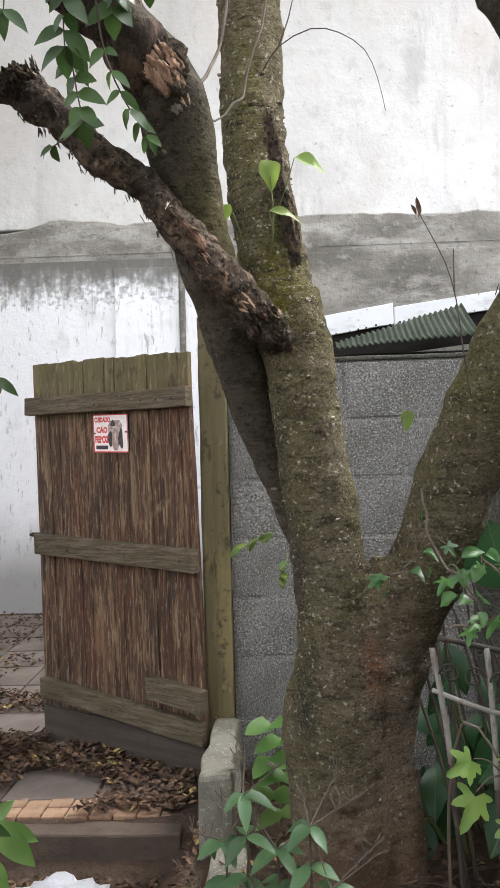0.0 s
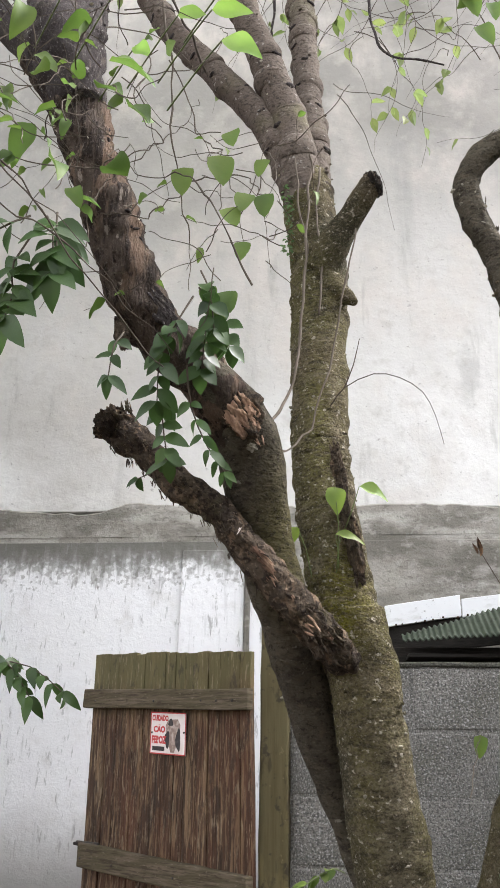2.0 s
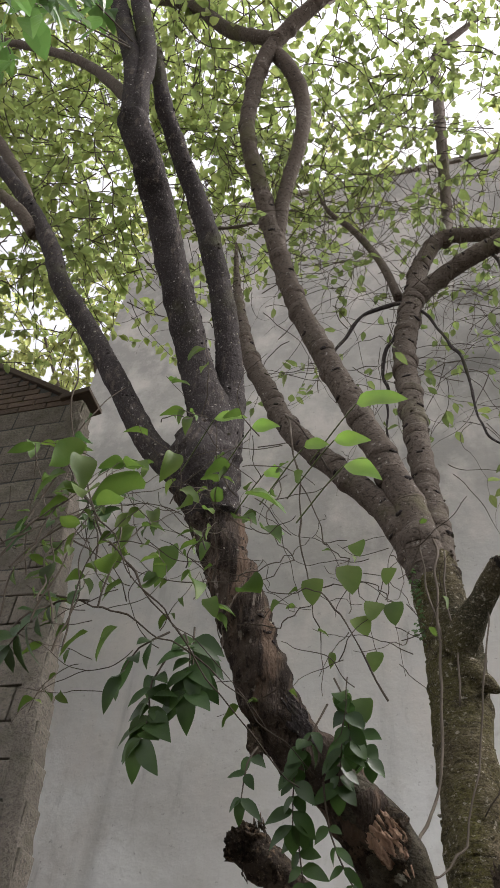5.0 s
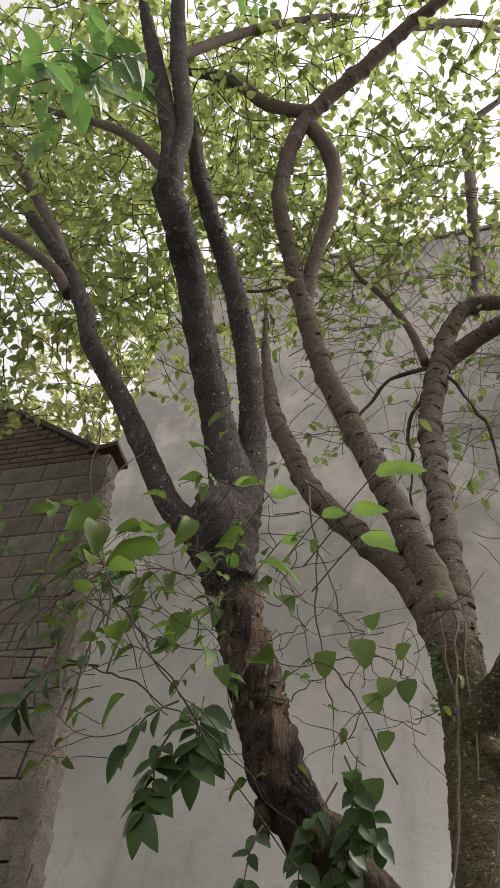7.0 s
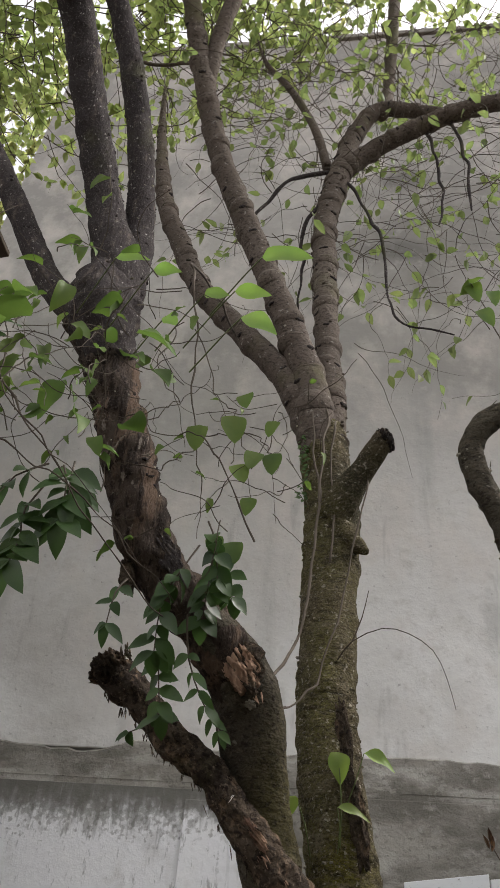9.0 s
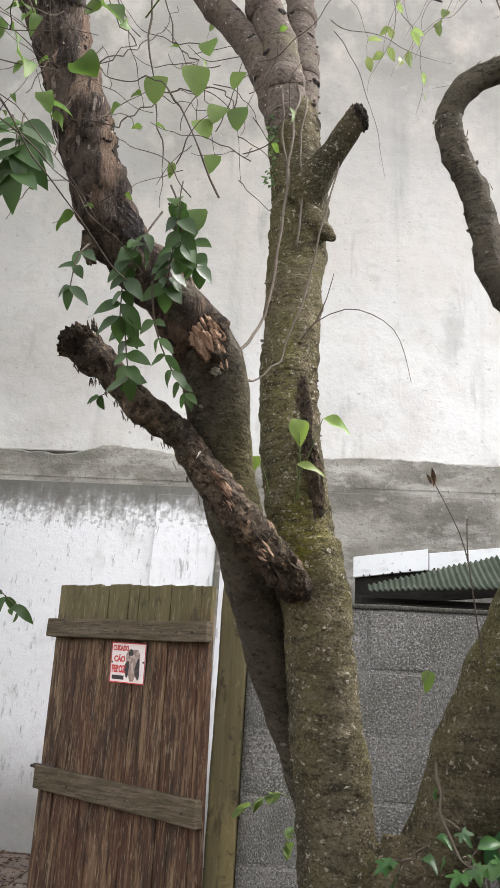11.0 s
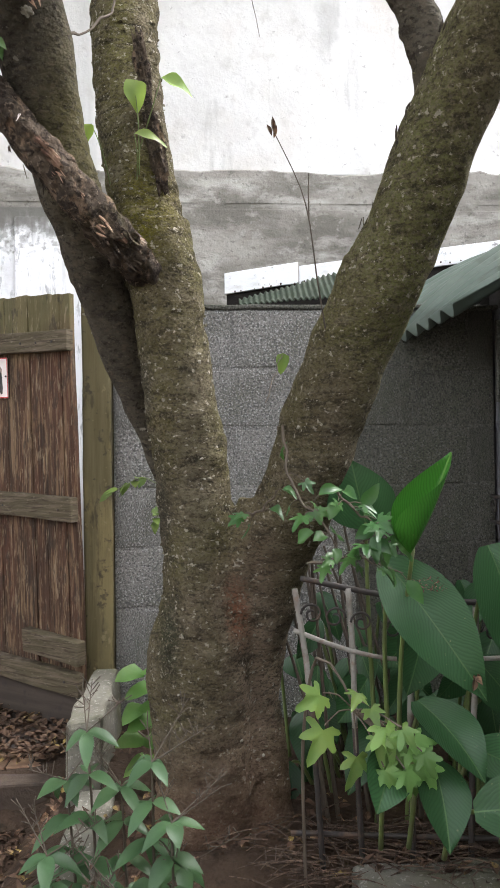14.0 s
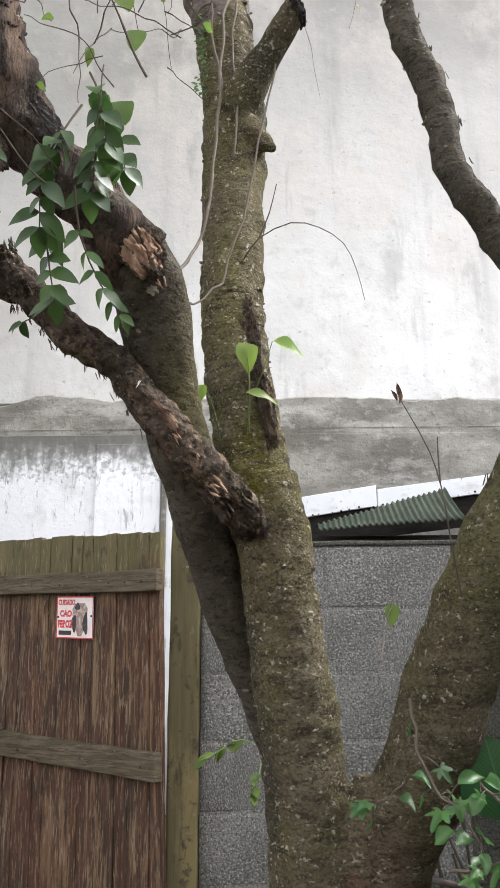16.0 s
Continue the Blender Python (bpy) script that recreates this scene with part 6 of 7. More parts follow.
for pts, count in ivy_stems:
    rows = [(*(along(pts, k / 12.001)[0] + anyway() * 0.004), 0.003 - 0.00012 * k) for k in range(13)]
    tube(st, rows, 6, 0.02)
    for k in range(count):
        p, d = along(pts, rnd(0.05, 0.99))
        w = (anyway() + Vector((0.2, -0.6, -0.1))).normalized()
        q = p + w * rnd(0.01, 0.035)
        stalk(st, [p, (p + q) / 2 + Vector((0, 0, 0.003)), q], 0.0011, 0.0009, 4)
        up = Vector((rnd(-0.7, 0.7), rnd(-1, -0.2), rnd(0.2, 1)))
        if k % 3 == 0:
            leaf(lf, q, w + Vector((0, 0, rnd(-0.9, 0.1))), up, rnd(0.034, 0.056), rnd(0.020, 0.032), "ovate", rnd(0.15, 0.5), rnd(0.1, 0.5), 7, 0.10)
        else:
            lobed(lf, q, w + Vector((0, 0, -0.4)), up, rnd(0.028, 0.042), 5, rnd(0.35, 0.5), 0.25)
part("foliage", lf, LEAF_IVY, ivy, "small glossy leaves", kind="stuff")
part("stem_growth", st, VINE, ivy, kind="stuff")

# ---- broad ribbed leaves behind and in front of the fence ----
def broad_leaf(parent, base, tip, width, mat, roll=0.0, droop=0.12, fold=0.16, root=None, cup=0.0, rolled=False):
    """One broad blade as an object of its own, midrib along its x axis."""
    base, tip = Vector(base), Vector(tip)
    length = (tip - base).length
    b = bmesh.new()
    n, m, rows = 18, 6, []
    for k in range(n + 1):
        t = k / n
        w = 0.58 * width * max(blade_width("lance" if rolled else "ovate", t), 0.02)
        rows.append([])
        for j in range(-m, m + 1):
            s = j / m
            z = -droop * length * (2 * t - 1) ** 2 + droop * length + fold * abs(s) * w + cup * w * s * s + 0.012 * length * math.sin(9 * t + 2 * s) * abs(s)
            y = s * w
            if rolled:
                turn = radians(4 if s > 0 else 60 + 120 * (1 - t) ** 0.8 * abs(s))
                y, z = s * w * math.cos(turn), z + abs(s) * w * math.sin(turn)
            rows[-1].append(b.verts.new((length * t, y, z)))
    for r, q in zip(rows, rows[1:]):
        for k in range(2 * m):
            b.faces.new((r[k], r[k + 1], q[k + 1], q[k]))
    me = mesh_of(b, "blade", True)
    me.materials.append(mat)
    x = (tip - base).normalized()
    face = Vector((0.12, -1, 0.35))
    y = face.cross(x).normalized()
    z = x.cross(y)
    m4 = Matrix((x, y, z)).transposed().to_4x4()
    m4.translation = base
    m4 = m4 @ Matrix.Rotation(radians(roll), 4, "X")
    ob = new("leaf_blade", me)
    ob.parent = parent
    ob.matrix_parent_inverse = Matrix.Translation(-Vector(parent.location))
    ob.matrix_basis = m4
    if root:
        s = bmesh.new()
        r = Vector(root)
        stalk(s, [r, r.lerp(base, 0.5) + Vector((0, 0.02, 0.03)), base + x * 0.01], 0.006, 0.0042, 7)
        part("leaf_stalk", s, GREEN_STEM, parent, smooth=True)
    return ob


lily = plant("broad_leaved_plant", "broad dark ribbed leaves of a lush garden plant by the fence", "plant", (0.68, 2.35, 0.07))
for base, tip, width, mat, roll, droop, root, cup in (
        ((0.565, 2.33, 0.826), (0.531, 2.32, 0.970), 0.125, BLADE, -20, 0.05, (0.60, 2.42, 0.3), 0.1),
        ((0.612, 2.15, 0.790), (0.687, 2.13, 0.985), 0.140, BLADE_NEW, -4, 0.02, (0.63, 2.34, 0.3), 0.2),
        ((0.585, 2.25, 0.765), (0.750, 2.13, 0.510), 0.128, BLADE, 8, 0.06, (0.62, 2.38, 0.3), 0.1),
        ((0.790, 2.22, 0.795), (0.850, 2.17, 0.529), 0.138, BLADE, 0, 0.07, (0.80, 2.4, 0.3), 0.1),
        ((0.900, 2.28, 0.76), (0.95, 2.08, 0.60), 0.13, BLADE, 10, 0.10, (0.88, 2.4, 0.3), 0.1),
        ((0.635, 2.2, 0.492), (0.716, 2.05, 0.386), 0.105, BLADE, -20, 0.08, (0.66, 2.34, 0.2), 0.1),
        ((0.745, 2.2, 0.395), (0.840, 2.1, 0.365), 0.085, BLADE, -10, 0.06, (0.74, 2.3, 0.15), 0.1),
        ((0.683, 2.02, 0.352), (0.870, 1.98, 0.372), 0.100, BLADE, -20, 0.05, (0.70, 2.25, 0.15), 0.1),
        ((0.556, 2.1, 0.432), (0.509, 2.02, 0.355), 0.080, BLADE, 0, 0.06, (0.58, 2.3, 0.15), 0.1),
        ((0.640, 2.12, 0.405), (0.632, 2.0, 0.290), 0.088, BLADE, 0, 0.08, (0.64, 2.3, 0.15), 0.1),
        ((0.70, 2.38, 0.60), (0.64, 2.30, 0.47), 0.10, BLADE, 0, 0.08, (0.70, 2.45, 0.2), 0.1),
        ((0.82, 2.38, 0.52), (0.90, 2.3, 0.40), 0.11, BLADE, 0, 0.08, (0.80, 2.45, 0.2), 0.1),
        ((0.90, 2.32, 0.46), (0.98, 2.18, 0.33), 0.11, BLADE, 0, 0.08, (0.88, 2.42, 0.2), 0.1),
        ((1.0, 2.4, 0.66), (1.08, 2.25, 0.5), 0.12, BLADE, 0, 0.08, (0.96, 2.45, 0.2), 0.1),
        ((0.95, 2.5, 0.75), (1.02, 2.42, 0.86), 0.10, BLADE, 0, 0.05, (0.92, 2.5, 0.2), 0.1),
        ((0.86, 2.14, 0.36), (0.98, 2.0, 0.25), 0.1, BLADE, 0, 0.08, (0.84, 2.3, 0.15), 0.1),
        ((0.74, 2.48, 0.40), (0.66, 2.42, 0.30), 0.10, BLADE, 0, 0.08, (0.76, 2.52, 0.15), 0.1),
        ((0.60, 2.5, 0.45), (0.52, 2.46, 0.36), 0.09, BLADE, 0, 0.08, (0.62, 2.52, 0.15), 0.1)):
    broad_leaf(lily, base, tip, width, mat, roll, droop, 0.16, root, cup, mat == BLADE_NEW)
random.seed(19)
for k in range(26):
    x, y, z = rnd(0.64, 1.2), rnd(2.46, 3.05), rnd(0.16, 0.62)
    broad_leaf(lily, (x, y, z), (x + rnd(-0.12, 0.12), y - rnd(0.03, 0.12), z - rnd(0.02, 0.15)), rnd(0.06, 0.10), BLADE, rnd(-30, 30), 0.08, 0.16, (x + rnd(-0.05, 0.05), y + 0.03, 0.08), 0.1)
for k in range(24):
    x, y, z = rnd(0.42, 0.66), rnd(2.6, 3.0), rnd(0.14, 0.6)
    broad_leaf(lily, (x, y, z), (x + rnd(-0.08, 0.08), y - rnd(0.03, 0.10), z - rnd(0.06, 0.15)), rnd(0.05, 0.08), BLADE, rnd(-30, 30), 0.08, 0.16, (x + rnd(0.03, 0.14), y + 0.03, 0.08), 0.1)
for k in range(16):
    x, y = rnd(0.48, 0.80), rnd(2.5, 2.9)
    bm = bmesh.new()
    stalk(bm, [(x, y, 0.06), (x - rnd(0, 0.06), y, 0.35), (x - rnd(0.04, 0.16), y + 0.02, rnd(0.6, 0.8))], 0.006, 0.003, 6)
    part("old_stalk", bm, TWIG, lily, "dark leaning old stalk")
bm = bmesh.new()
for k in range(60):
    p = Vector((0.655 + rnd(-0.03, 0.03), 2.17 + rnd(-0.02, 0.02), 0.728 + rnd(-0.012, 0.012)))
    leaf(bm, p, anyway(), (0, 0, 1), rnd(0.006, 0.014), 0.004, "lance", 0.2, 0.1, 3)
for k in range(6):
    leaf(bm, (0.72 + rnd(-0.006, 0.006), 2.105, 0.565 + rnd(-0.008, 0.008)), anyway(), (0, -1, 0.4), 0.022, 0.012, "ovate", 0.4, 0.2, 3)
part("withered_bits", bm, LITTER, lily, "withered petals caught on the leaves", kind="stuff")

# ---- pale lobed-leaf seedling ----
random.seed(8)
fig = plant("lobed_seedling", "pale yellow-green seedling with lobed leaves", "plant", (0.5, 2.2, 0.08))
lf, st = bmesh.new(), bmesh.new()
heart = Vector((0.49, 2.12, 0.505))
stalk(st, [(0.42, 2.3, 0.06), (0.41, 2.24, 0.4), (0.428, 2.16, 0.593), (0.472, 2.12, 0.555), heart], 0.004, 0.0022)
stalk(st, [heart, (0.53, 2.1, 0.47), (0.57, 2.09, 0.44)], 0.0025, 0.0018)
for tip, size in (((0.430, 2.10, 0.545), 0.055), ((0.432, 2.1, 0.485), 0.075), ((0.495, 2.1, 0.545), 0.045), ((0.515, 2.09, 0.520), 0.040), ((0.487, 2.08, 0.440), 0.055), ((0.535, 2.07, 0.495), 0.060), ((0.552, 2.07, 0.475), 0.060), ((0.590, 2.08, 0.470), 0.060), ((0.575, 2.06, 0.455), 0.055), ((0.605, 2.07, 0.425), 0.060), ((0.585, 2.06, 0.430), 0.050), ((0.545, 2.07, 0.450), 0.050), ((0.560, 2.05, 0.495), 0.045), ((0.520, 2.06, 0.480), 0.045), ((0.600, 2.05, 0.450), 0.045), ((0.565, 2.04, 0.425), 0.050), ((0.530, 2.05, 0.425), 0.045)):
    tip = Vector(tip)
    stalk(st, [heart, (heart + tip) / 2 + Vector((0, 0, 0.012)), tip], 0.0018, 0.0013, 5)
    lobed(lf, tip, (tip - heart).normalized() * 0.5 + Vector((rnd(-0.3, 0.3), -0.25, -0.5)), (rnd(-0.4, 0.4), -1, rnd(0.3, 0.9)), size * rnd(0.85, 1.2), 5, rnd(0.30, 0.45), rnd(0.2, 0.7))
part("foliage", lf, LEAF_FIG, fig, smooth=True, kind="stuff")
part("stem_growth", st, VINE, fig, kind="stuff")

# ---- grey-green herb beside the low kerb ----
random.seed(21)
herb = plant("leafy_herb", "grey-green leafy weeds with seed stalks beside the kerb", "plant", (0.05, 2.05, 0.0))
lf, st = bmesh.new(), bmesh.new()
for root, top, tiers in (((0.03, 2.05, -0.05), (0.008, 2.04, 0.51), 5), ((0.115, 2.02, -0.05), (0.122, 2.0, 0.47), 5), ((-0.04, 2.0, -0.05), (-0.05, 1.98, 0.33), 3), ((0.16, 2.05, -0.05), (0.17, 2.02, 0.28), 3), ((0.07, 1.97, -0.05), (0.07, 1.95, 0.28), 3), ((-0.01, 2.08, -0.05), (-0.03, 2.06, 0.42), 4), ((0.075, 2.06, -0.05), (0.065, 2.05, 0.41), 4), ((0.15, 2.0, -0.05), (0.155, 1.97, 0.38), 4), ((-0.08, 2.05, -0.05), (-0.1, 2.02, 0.25), 3), ((0.03, 1.98, -0.05), (0.02, 1.95, 0.24), 3), ((-0.32, 2.1, -0.1), (-0.36, 2.0, 0.2), 3), ((-0.42, 2.05, -0.1), (-0.45, 1.98, 0.16), 3)):
    root, top = Vector(root), Vector(top)
    stalk(st, [root, root.lerp(top, 0.5) + Vector((0.004, 0, 0)), top], 0.0042, 0.002, 6)
    for k in range(tiers + 2):
        t = 1 - 0.13 * k
        p = root.lerp(top, t)
        turn = k * 1.6 + rnd(0, 0.7)
        for s in range(4 if k == 0 else 3):
            w = turn + s * 2 * math.pi / (4 if k == 0 else 3)
            leaf(lf, p, (math.cos(w), math.sin(w) * 0.8 - 0.25, rnd(-0.55, 0.05)), (0, -0.3, 1), rnd(0.055, 0.085) * (0.85 if k == 0 else 1), rnd(0.022, 0.034), "ovate", 0.18, 0.35, 7, 0.03)
    for s in range(3):
        w = rnd(0, 6.28)
        q = top + Vector((math.cos(w) * 0.1, math.sin(w) * 0.06, rnd(0.03, 0.08)))
        stalk(st, [top, top.lerp(q, 0.5), q], 0.0012, 0.0008, 4)
        for _ in range(8):
            c = top.lerp(q, rnd(0.4, 1))
            e = c + Vector((rnd(-0.02, 0.02), rnd(-0.01, 0.01), rnd(0.004, 0.03)))
            stalk(st, [c, (c + e) / 2, e], 0.0006, 0.0011, 4)
part("foliage", lf, LEAF_HERB, herb, kind="stuff")
part("stem_growth", st, TWIG, herb, kind="stuff")

# sprigs by the gate post, green clump behind the trunk and a sprig hanging into the gateway
sprig = plant("wall_sprig", "small bright sprigs growing from the block wall", "shoot", (0.03, 2.75, 0.8))
lf, st = bmesh.new(), bmesh.new()
for pts in ([(0.09, 2.9, 0.9), (0.06, 2.75, 0.925), (0.02, 2.7, 0.91), (-0.03, 2.68, 0.88)], [(0.11, 2.85, 0.86), (0.10, 2.75, 0.83), (0.085, 2.7, 0.80)]):
    stalk(st, pts, 0.002, 0.001)
    for k in range(7):
        p, d = along(pts, 0.3 + 0.1 * k)
        leaf(lf, p, d + anyway() * 0.8, (0, -0.6, 1), rnd(0.03, 0.05), rnd(0.018, 0.026), "ovate", 0.15, 0.2)
part("foliage", lf, LEAF_SUN, sprig, kind="stuff")
part("stem_growth", st, GREEN_STEM, sprig, kind="stuff")
low = plant("low_shrub", "low shrub with a few glossy mid-green leaves by the step", "plant", (-0.56, 2.36, 0.0))
lf, st = bmesh.new(), bmesh.new()
for p, w, ln, wd in (((-0.545, 2.32, 0.352), (0.75, -0.15, -0.75), 0.135, 0.056), ((-0.53, 2.34, 0.335), (1, 0, -0.5), 0.085, 0.036), ((-0.55, 2.3, 0.28), (0.6, -0.2, -0.8), 0.08, 0.04), ((-0.56, 2.33, 0.34), (0.5, 0.1, 0.5), 0.07, 0.035), ((-0.56, 2.33, 0.33), (-0.8, -0.1, -0.3), 0.10, 0.05), ((-0.565, 2.34, 0.27), (-0.7, -0.2, -0.5), 0.09, 0.045)):
    leaf(lf, p, w, (0.1, -1, 0.5), ln, wd, "ovate", 0.25, 0.25, 10, 0.08)
    stalk(st, [(-0.56, 2.36, -0.06), (-0.565, 2.36, 0.15), Vector(p) + Vector((-0.01, 0.02, -0.02)), p], 0.003, 0.0012)
part("foliage", lf, LEAF_MID, low, kind="stuff")
part("stem_growth", st, GREEN_STEM, low, kind="stuff")
clump = plant("green_clump", "bright green leaves growing behind the trunk", "plant", (0.07, 2.85, 0.08))
lf = bmesh.new()
for z, x in ((0.40, 0.05), (0.36, 0.075), (0.31, 0.045), (0.27, 0.08), (0.22, 0.05), (0.17, 0.07)):
    for s in (-1, 1):
        leaf(lf, (x, 2.8, z), (s * rnd(0.5, 1), -0.6, rnd(-0.3, 0.3)), (0, -0.6, 1), rnd(0.07, 0.1), rnd(0.05, 0.065), "heart", 0.1, 0.25, 6)
part("foliage", lf, LEAF_MID, clump, kind="stuff")
bm = bmesh.new()
stalk(bm, [(0.07, 2.88, 0.05), (0.065, 2.84, 0.22), (0.06, 2.81, 0.4)], 0.004, 0.002)
part("stem", bm, GREEN_STEM, clump)
random.seed(14)
shrub = plant("yard_shrub", "dark-leaved shrub reaching into the gateway", "shrub", (-0.95, 2.25, 0.0))
lf, st = bmesh.new(), bmesh.new()
stalk(st, [(-1.0, 2.35, -0.05), (-0.98, 2.3, 0.6), (-0.92, 2.25, 1.1), (-0.86, 2.22, 1.25)], 0.014, 0.006, 8)
for pts, n in (([(-0.9, 2.25, 1.15), (-0.75, 2.22, 1.33), (-0.68, 2.2, 1.355), (-0.56, 2.2, 1.34), (-0.485, 2.2, 1.29)], 9), ([(-0.68, 2.2, 1.355), (-0.61, 2.19, 1.35), (-0.55, 2.19, 1.28)], 6), ([(-0.85, 2.22, 1.2), (-0.75, 2.15, 1.22), (-0.66, 2.12, 1.18)], 5), ([(-0.9, 2.25, 1.1), (-0.8, 2.15, 1.05), (-0.7, 2.1, 1.0)], 5), ([(-0.98, 2.3, 0.45), (-0.8, 2.2, 0.52), (-0.62, 2.15, 0.50), (-0.49, 2.13, 0.43)], 6)):
    pinnate(lf, st, pts, n, 0.056, 0.022, 0.35, "ovate", 0.4)
part("foliage", lf, LEAF_DARK, shrub, kind="stuff")
part("stem_growth", st, TWIG, shrub, kind="stuff")


# ---- thinner limbs of the tree ----
random.seed(3)
THIN = [
    [(-0.001, 2.78, 4.85, 0.022), (-0.191, 2.72, 4.66, 0.019), (-0.365, 2.68, 4.286, 0.013)],
    [(-0.01, 2.76, 4.70, 0.02), (-0.1, 2.75, 4.29, 0.017), (-0.103, 2.75, 4.07, 0.014), (-0.105, 2.74, 3.71, 0.009)],
    [(0.10, 2.77, 4.72, 0.018), (0.236, 2.72, 4.225, 0.0145), (0.258, 2.70, 3.868, 0.012), (0.296, 2.68, 3.593, 0.010), (0.49, 2.62, 3.411, 0.006)],
    [(0.50, 2.69, 5.04, 0.017), (0.538, 2.68, 4.626, 0.014), (0.51, 2.66, 4.167, 0.008)],
    [(0.61, 2.66, 5.04, 0.018), (0.671, 2.66, 4.634, 0.015), (0.64, 2.65, 4.241, 0.009)],
    [(-0.01, 2.79, 4.9, 0.026), (-0.086, 2.80, 5.312, 0.023), (-0.236, 2.78, 5.728, 0.021), (-0.396, 2.75, 6.017, 0.015)],
    [(-0.45, 1.60, 5.70, 0.04), (-0.772, 1.60, 6.202, 0.041), (-1.035, 1.55, 6.756, 0.041), (-1.385, 1.50, 7.17, 0.039), (-1.99, 1.45, 7.889, 0.03)],
    [(-0.50, 2.12, 4.43, 0.04), (-0.444, 2.00, 4.718, 0.035), (-0.361, 1.90, 5.018, 0.036), (-0.338, 1.82, 5.276, 0.04), (-0.379, 1.72, 5.482, 0.042), (-0.48, 1.64, 5.70, 0.042)],
    [(-0.80, 1.28, 4.05, 0.03), (-0.875, 1.30, 4.25, 0.027), (-1.142, 1.28, 4.746, 0.022), (-1.418, 1.26, 5.118, 0.021), (-1.9, 1.25, 5.7, 0.018)],
    [(-1.5, 1.68, 4.35, 0.032), (-1.757, 1.70, 4.9, 0.03), (-2.3, 1.66, 5.9, 0.03), (-3.0, 1.62, 7.2, 0.025)],
    [(-1.4, 1.69, 4.1, 0.03), (-1.55, 1.6, 4.3, 0.026), (-2.0, 1.5, 4.7, 0.022), (-2.6, 1.4, 5.0, 0.018)],
    [(-0.937, 2.20, 4.967, 0.016), (-0.764, 2.25, 4.975, 0.017), (-0.62, 2.2, 4.85, 0.018), (-0.50, 2.12, 4.4, 0.02)],
    [(1.141, 3.20, 11.0, 0.03), (0.622, 3.20, 10.1, 0.045), (0.515, 3.20, 8.768, 0.05), (0.371, 3.20, 6.539, 0.04), (0.29, 2.82, 5.45, 0.035)],
    [(0.12, 1.40, 6.29, 0.03), (0.5, 1.6, 7.0, 0.026), (0.8, 1.9, 8.0, 0.02)],
    [(-0.14, 1.5, 6.03, 0.03), (-0.3, 1.7, 6.9, 0.026), (-0.3, 2.0, 8.0, 0.02)],
    [(-0.98, 1.1, 5.34, 0.03), (-0.7, 1.2, 6.2, 0.026), (-0.3, 1.4, 7.2, 0.02)]]
for n, rows in enumerate(THIN):
    bm = bmesh.new()
    if rows[0][3] < 0.024:
        fine = spline(rows, 0.09)
        rows = [(*(Vector(p[:3]) + anyway() * 0.012), p[3] * rnd(0.42, 0.62)) for p in fine]
    elif n not in (7, 12):
        end = Vector(rows[-1][:3]) * 1.5 - Vector(rows[-2][:3]) * 0.5
        rows = rows + [(*(end + anyway() * 0.1), rows[-1][3] * 0.3)]
    tube(bm, rows, 12, 0.025, 0.16, 18.0, 0.002, 70 + n * 1.7)
    part("branch", bm, BARK_LEFT if n < 5 else BARK_UP, tree, "thin dark branch" if n < 5 else "thin grey branch", True)

# raw splintered wood: the broken face on the leaning stem, the torn top of the dead stub, pale sawn end
random.seed(6)


def splinters(centre, way, size, count, mat, label, spread=0.6):
    """A bed of torn, overlapping slivers."""
    b = bmesh.new()
    way = Vector(way).normalized()
    for k in range(count):
        d = (way + anyway() * 0.35).normalized()
        off = anyway() * size * spread
        off -= Vector((0, 0.7 * off.y, 0))
        p = Vector(centre) + off
        ln, r = size * rnd(0.25, 0.6), size * rnd(0.04, 0.11)
        tube(b, [(*(p - d * ln), r * 0.7), (*p, r), (*(p + d * ln * 0.7), r * 0.55), (*(p + d * ln), r * 0.15)], 5, 0.01, 0.3, 60, 0, k)
    return part("broken_wood", b, mat, tree, label)




def torn_patch(centre, way, long, wide, deep, mat, label, seed):
    """A ridged bed of torn wood, its grain along way, on the near side of a stem."""
    b = bmesh.new()
    bmesh.ops.create_icosphere(b, subdivisions=5, radius=1)
    way = Vector(way).normalized()
    side = way.cross(Vector((0, -1, 0))).normalized()
    out = side.cross(way)
    for v in b.verts:
        q = v.co.copy()
        grain = Vector((q.x * 1.1 + seed, q.y * 4.5, q.z * 2))
        rag = 1 + 0.45 * noise.noise(Vector((q.x * 2.2, q.y * 2.2, seed))) + 0.12 * noise.noise(Vector((q.x * 9, q.y * 9, seed + 3)))
        up = q.z * deep * (1 + 0.6 * noise.fractal(grain * 1.4, 0.7, 2.1, 4)) + deep * 0.5 * abs(noise.noise(grain * 2.6))
        v.co = Vector(centre) + way * (q.x * long * rag) + side * (q.y * wide * rag) + out * up
    return part("broken_wood", b, mat, tree, label, True)


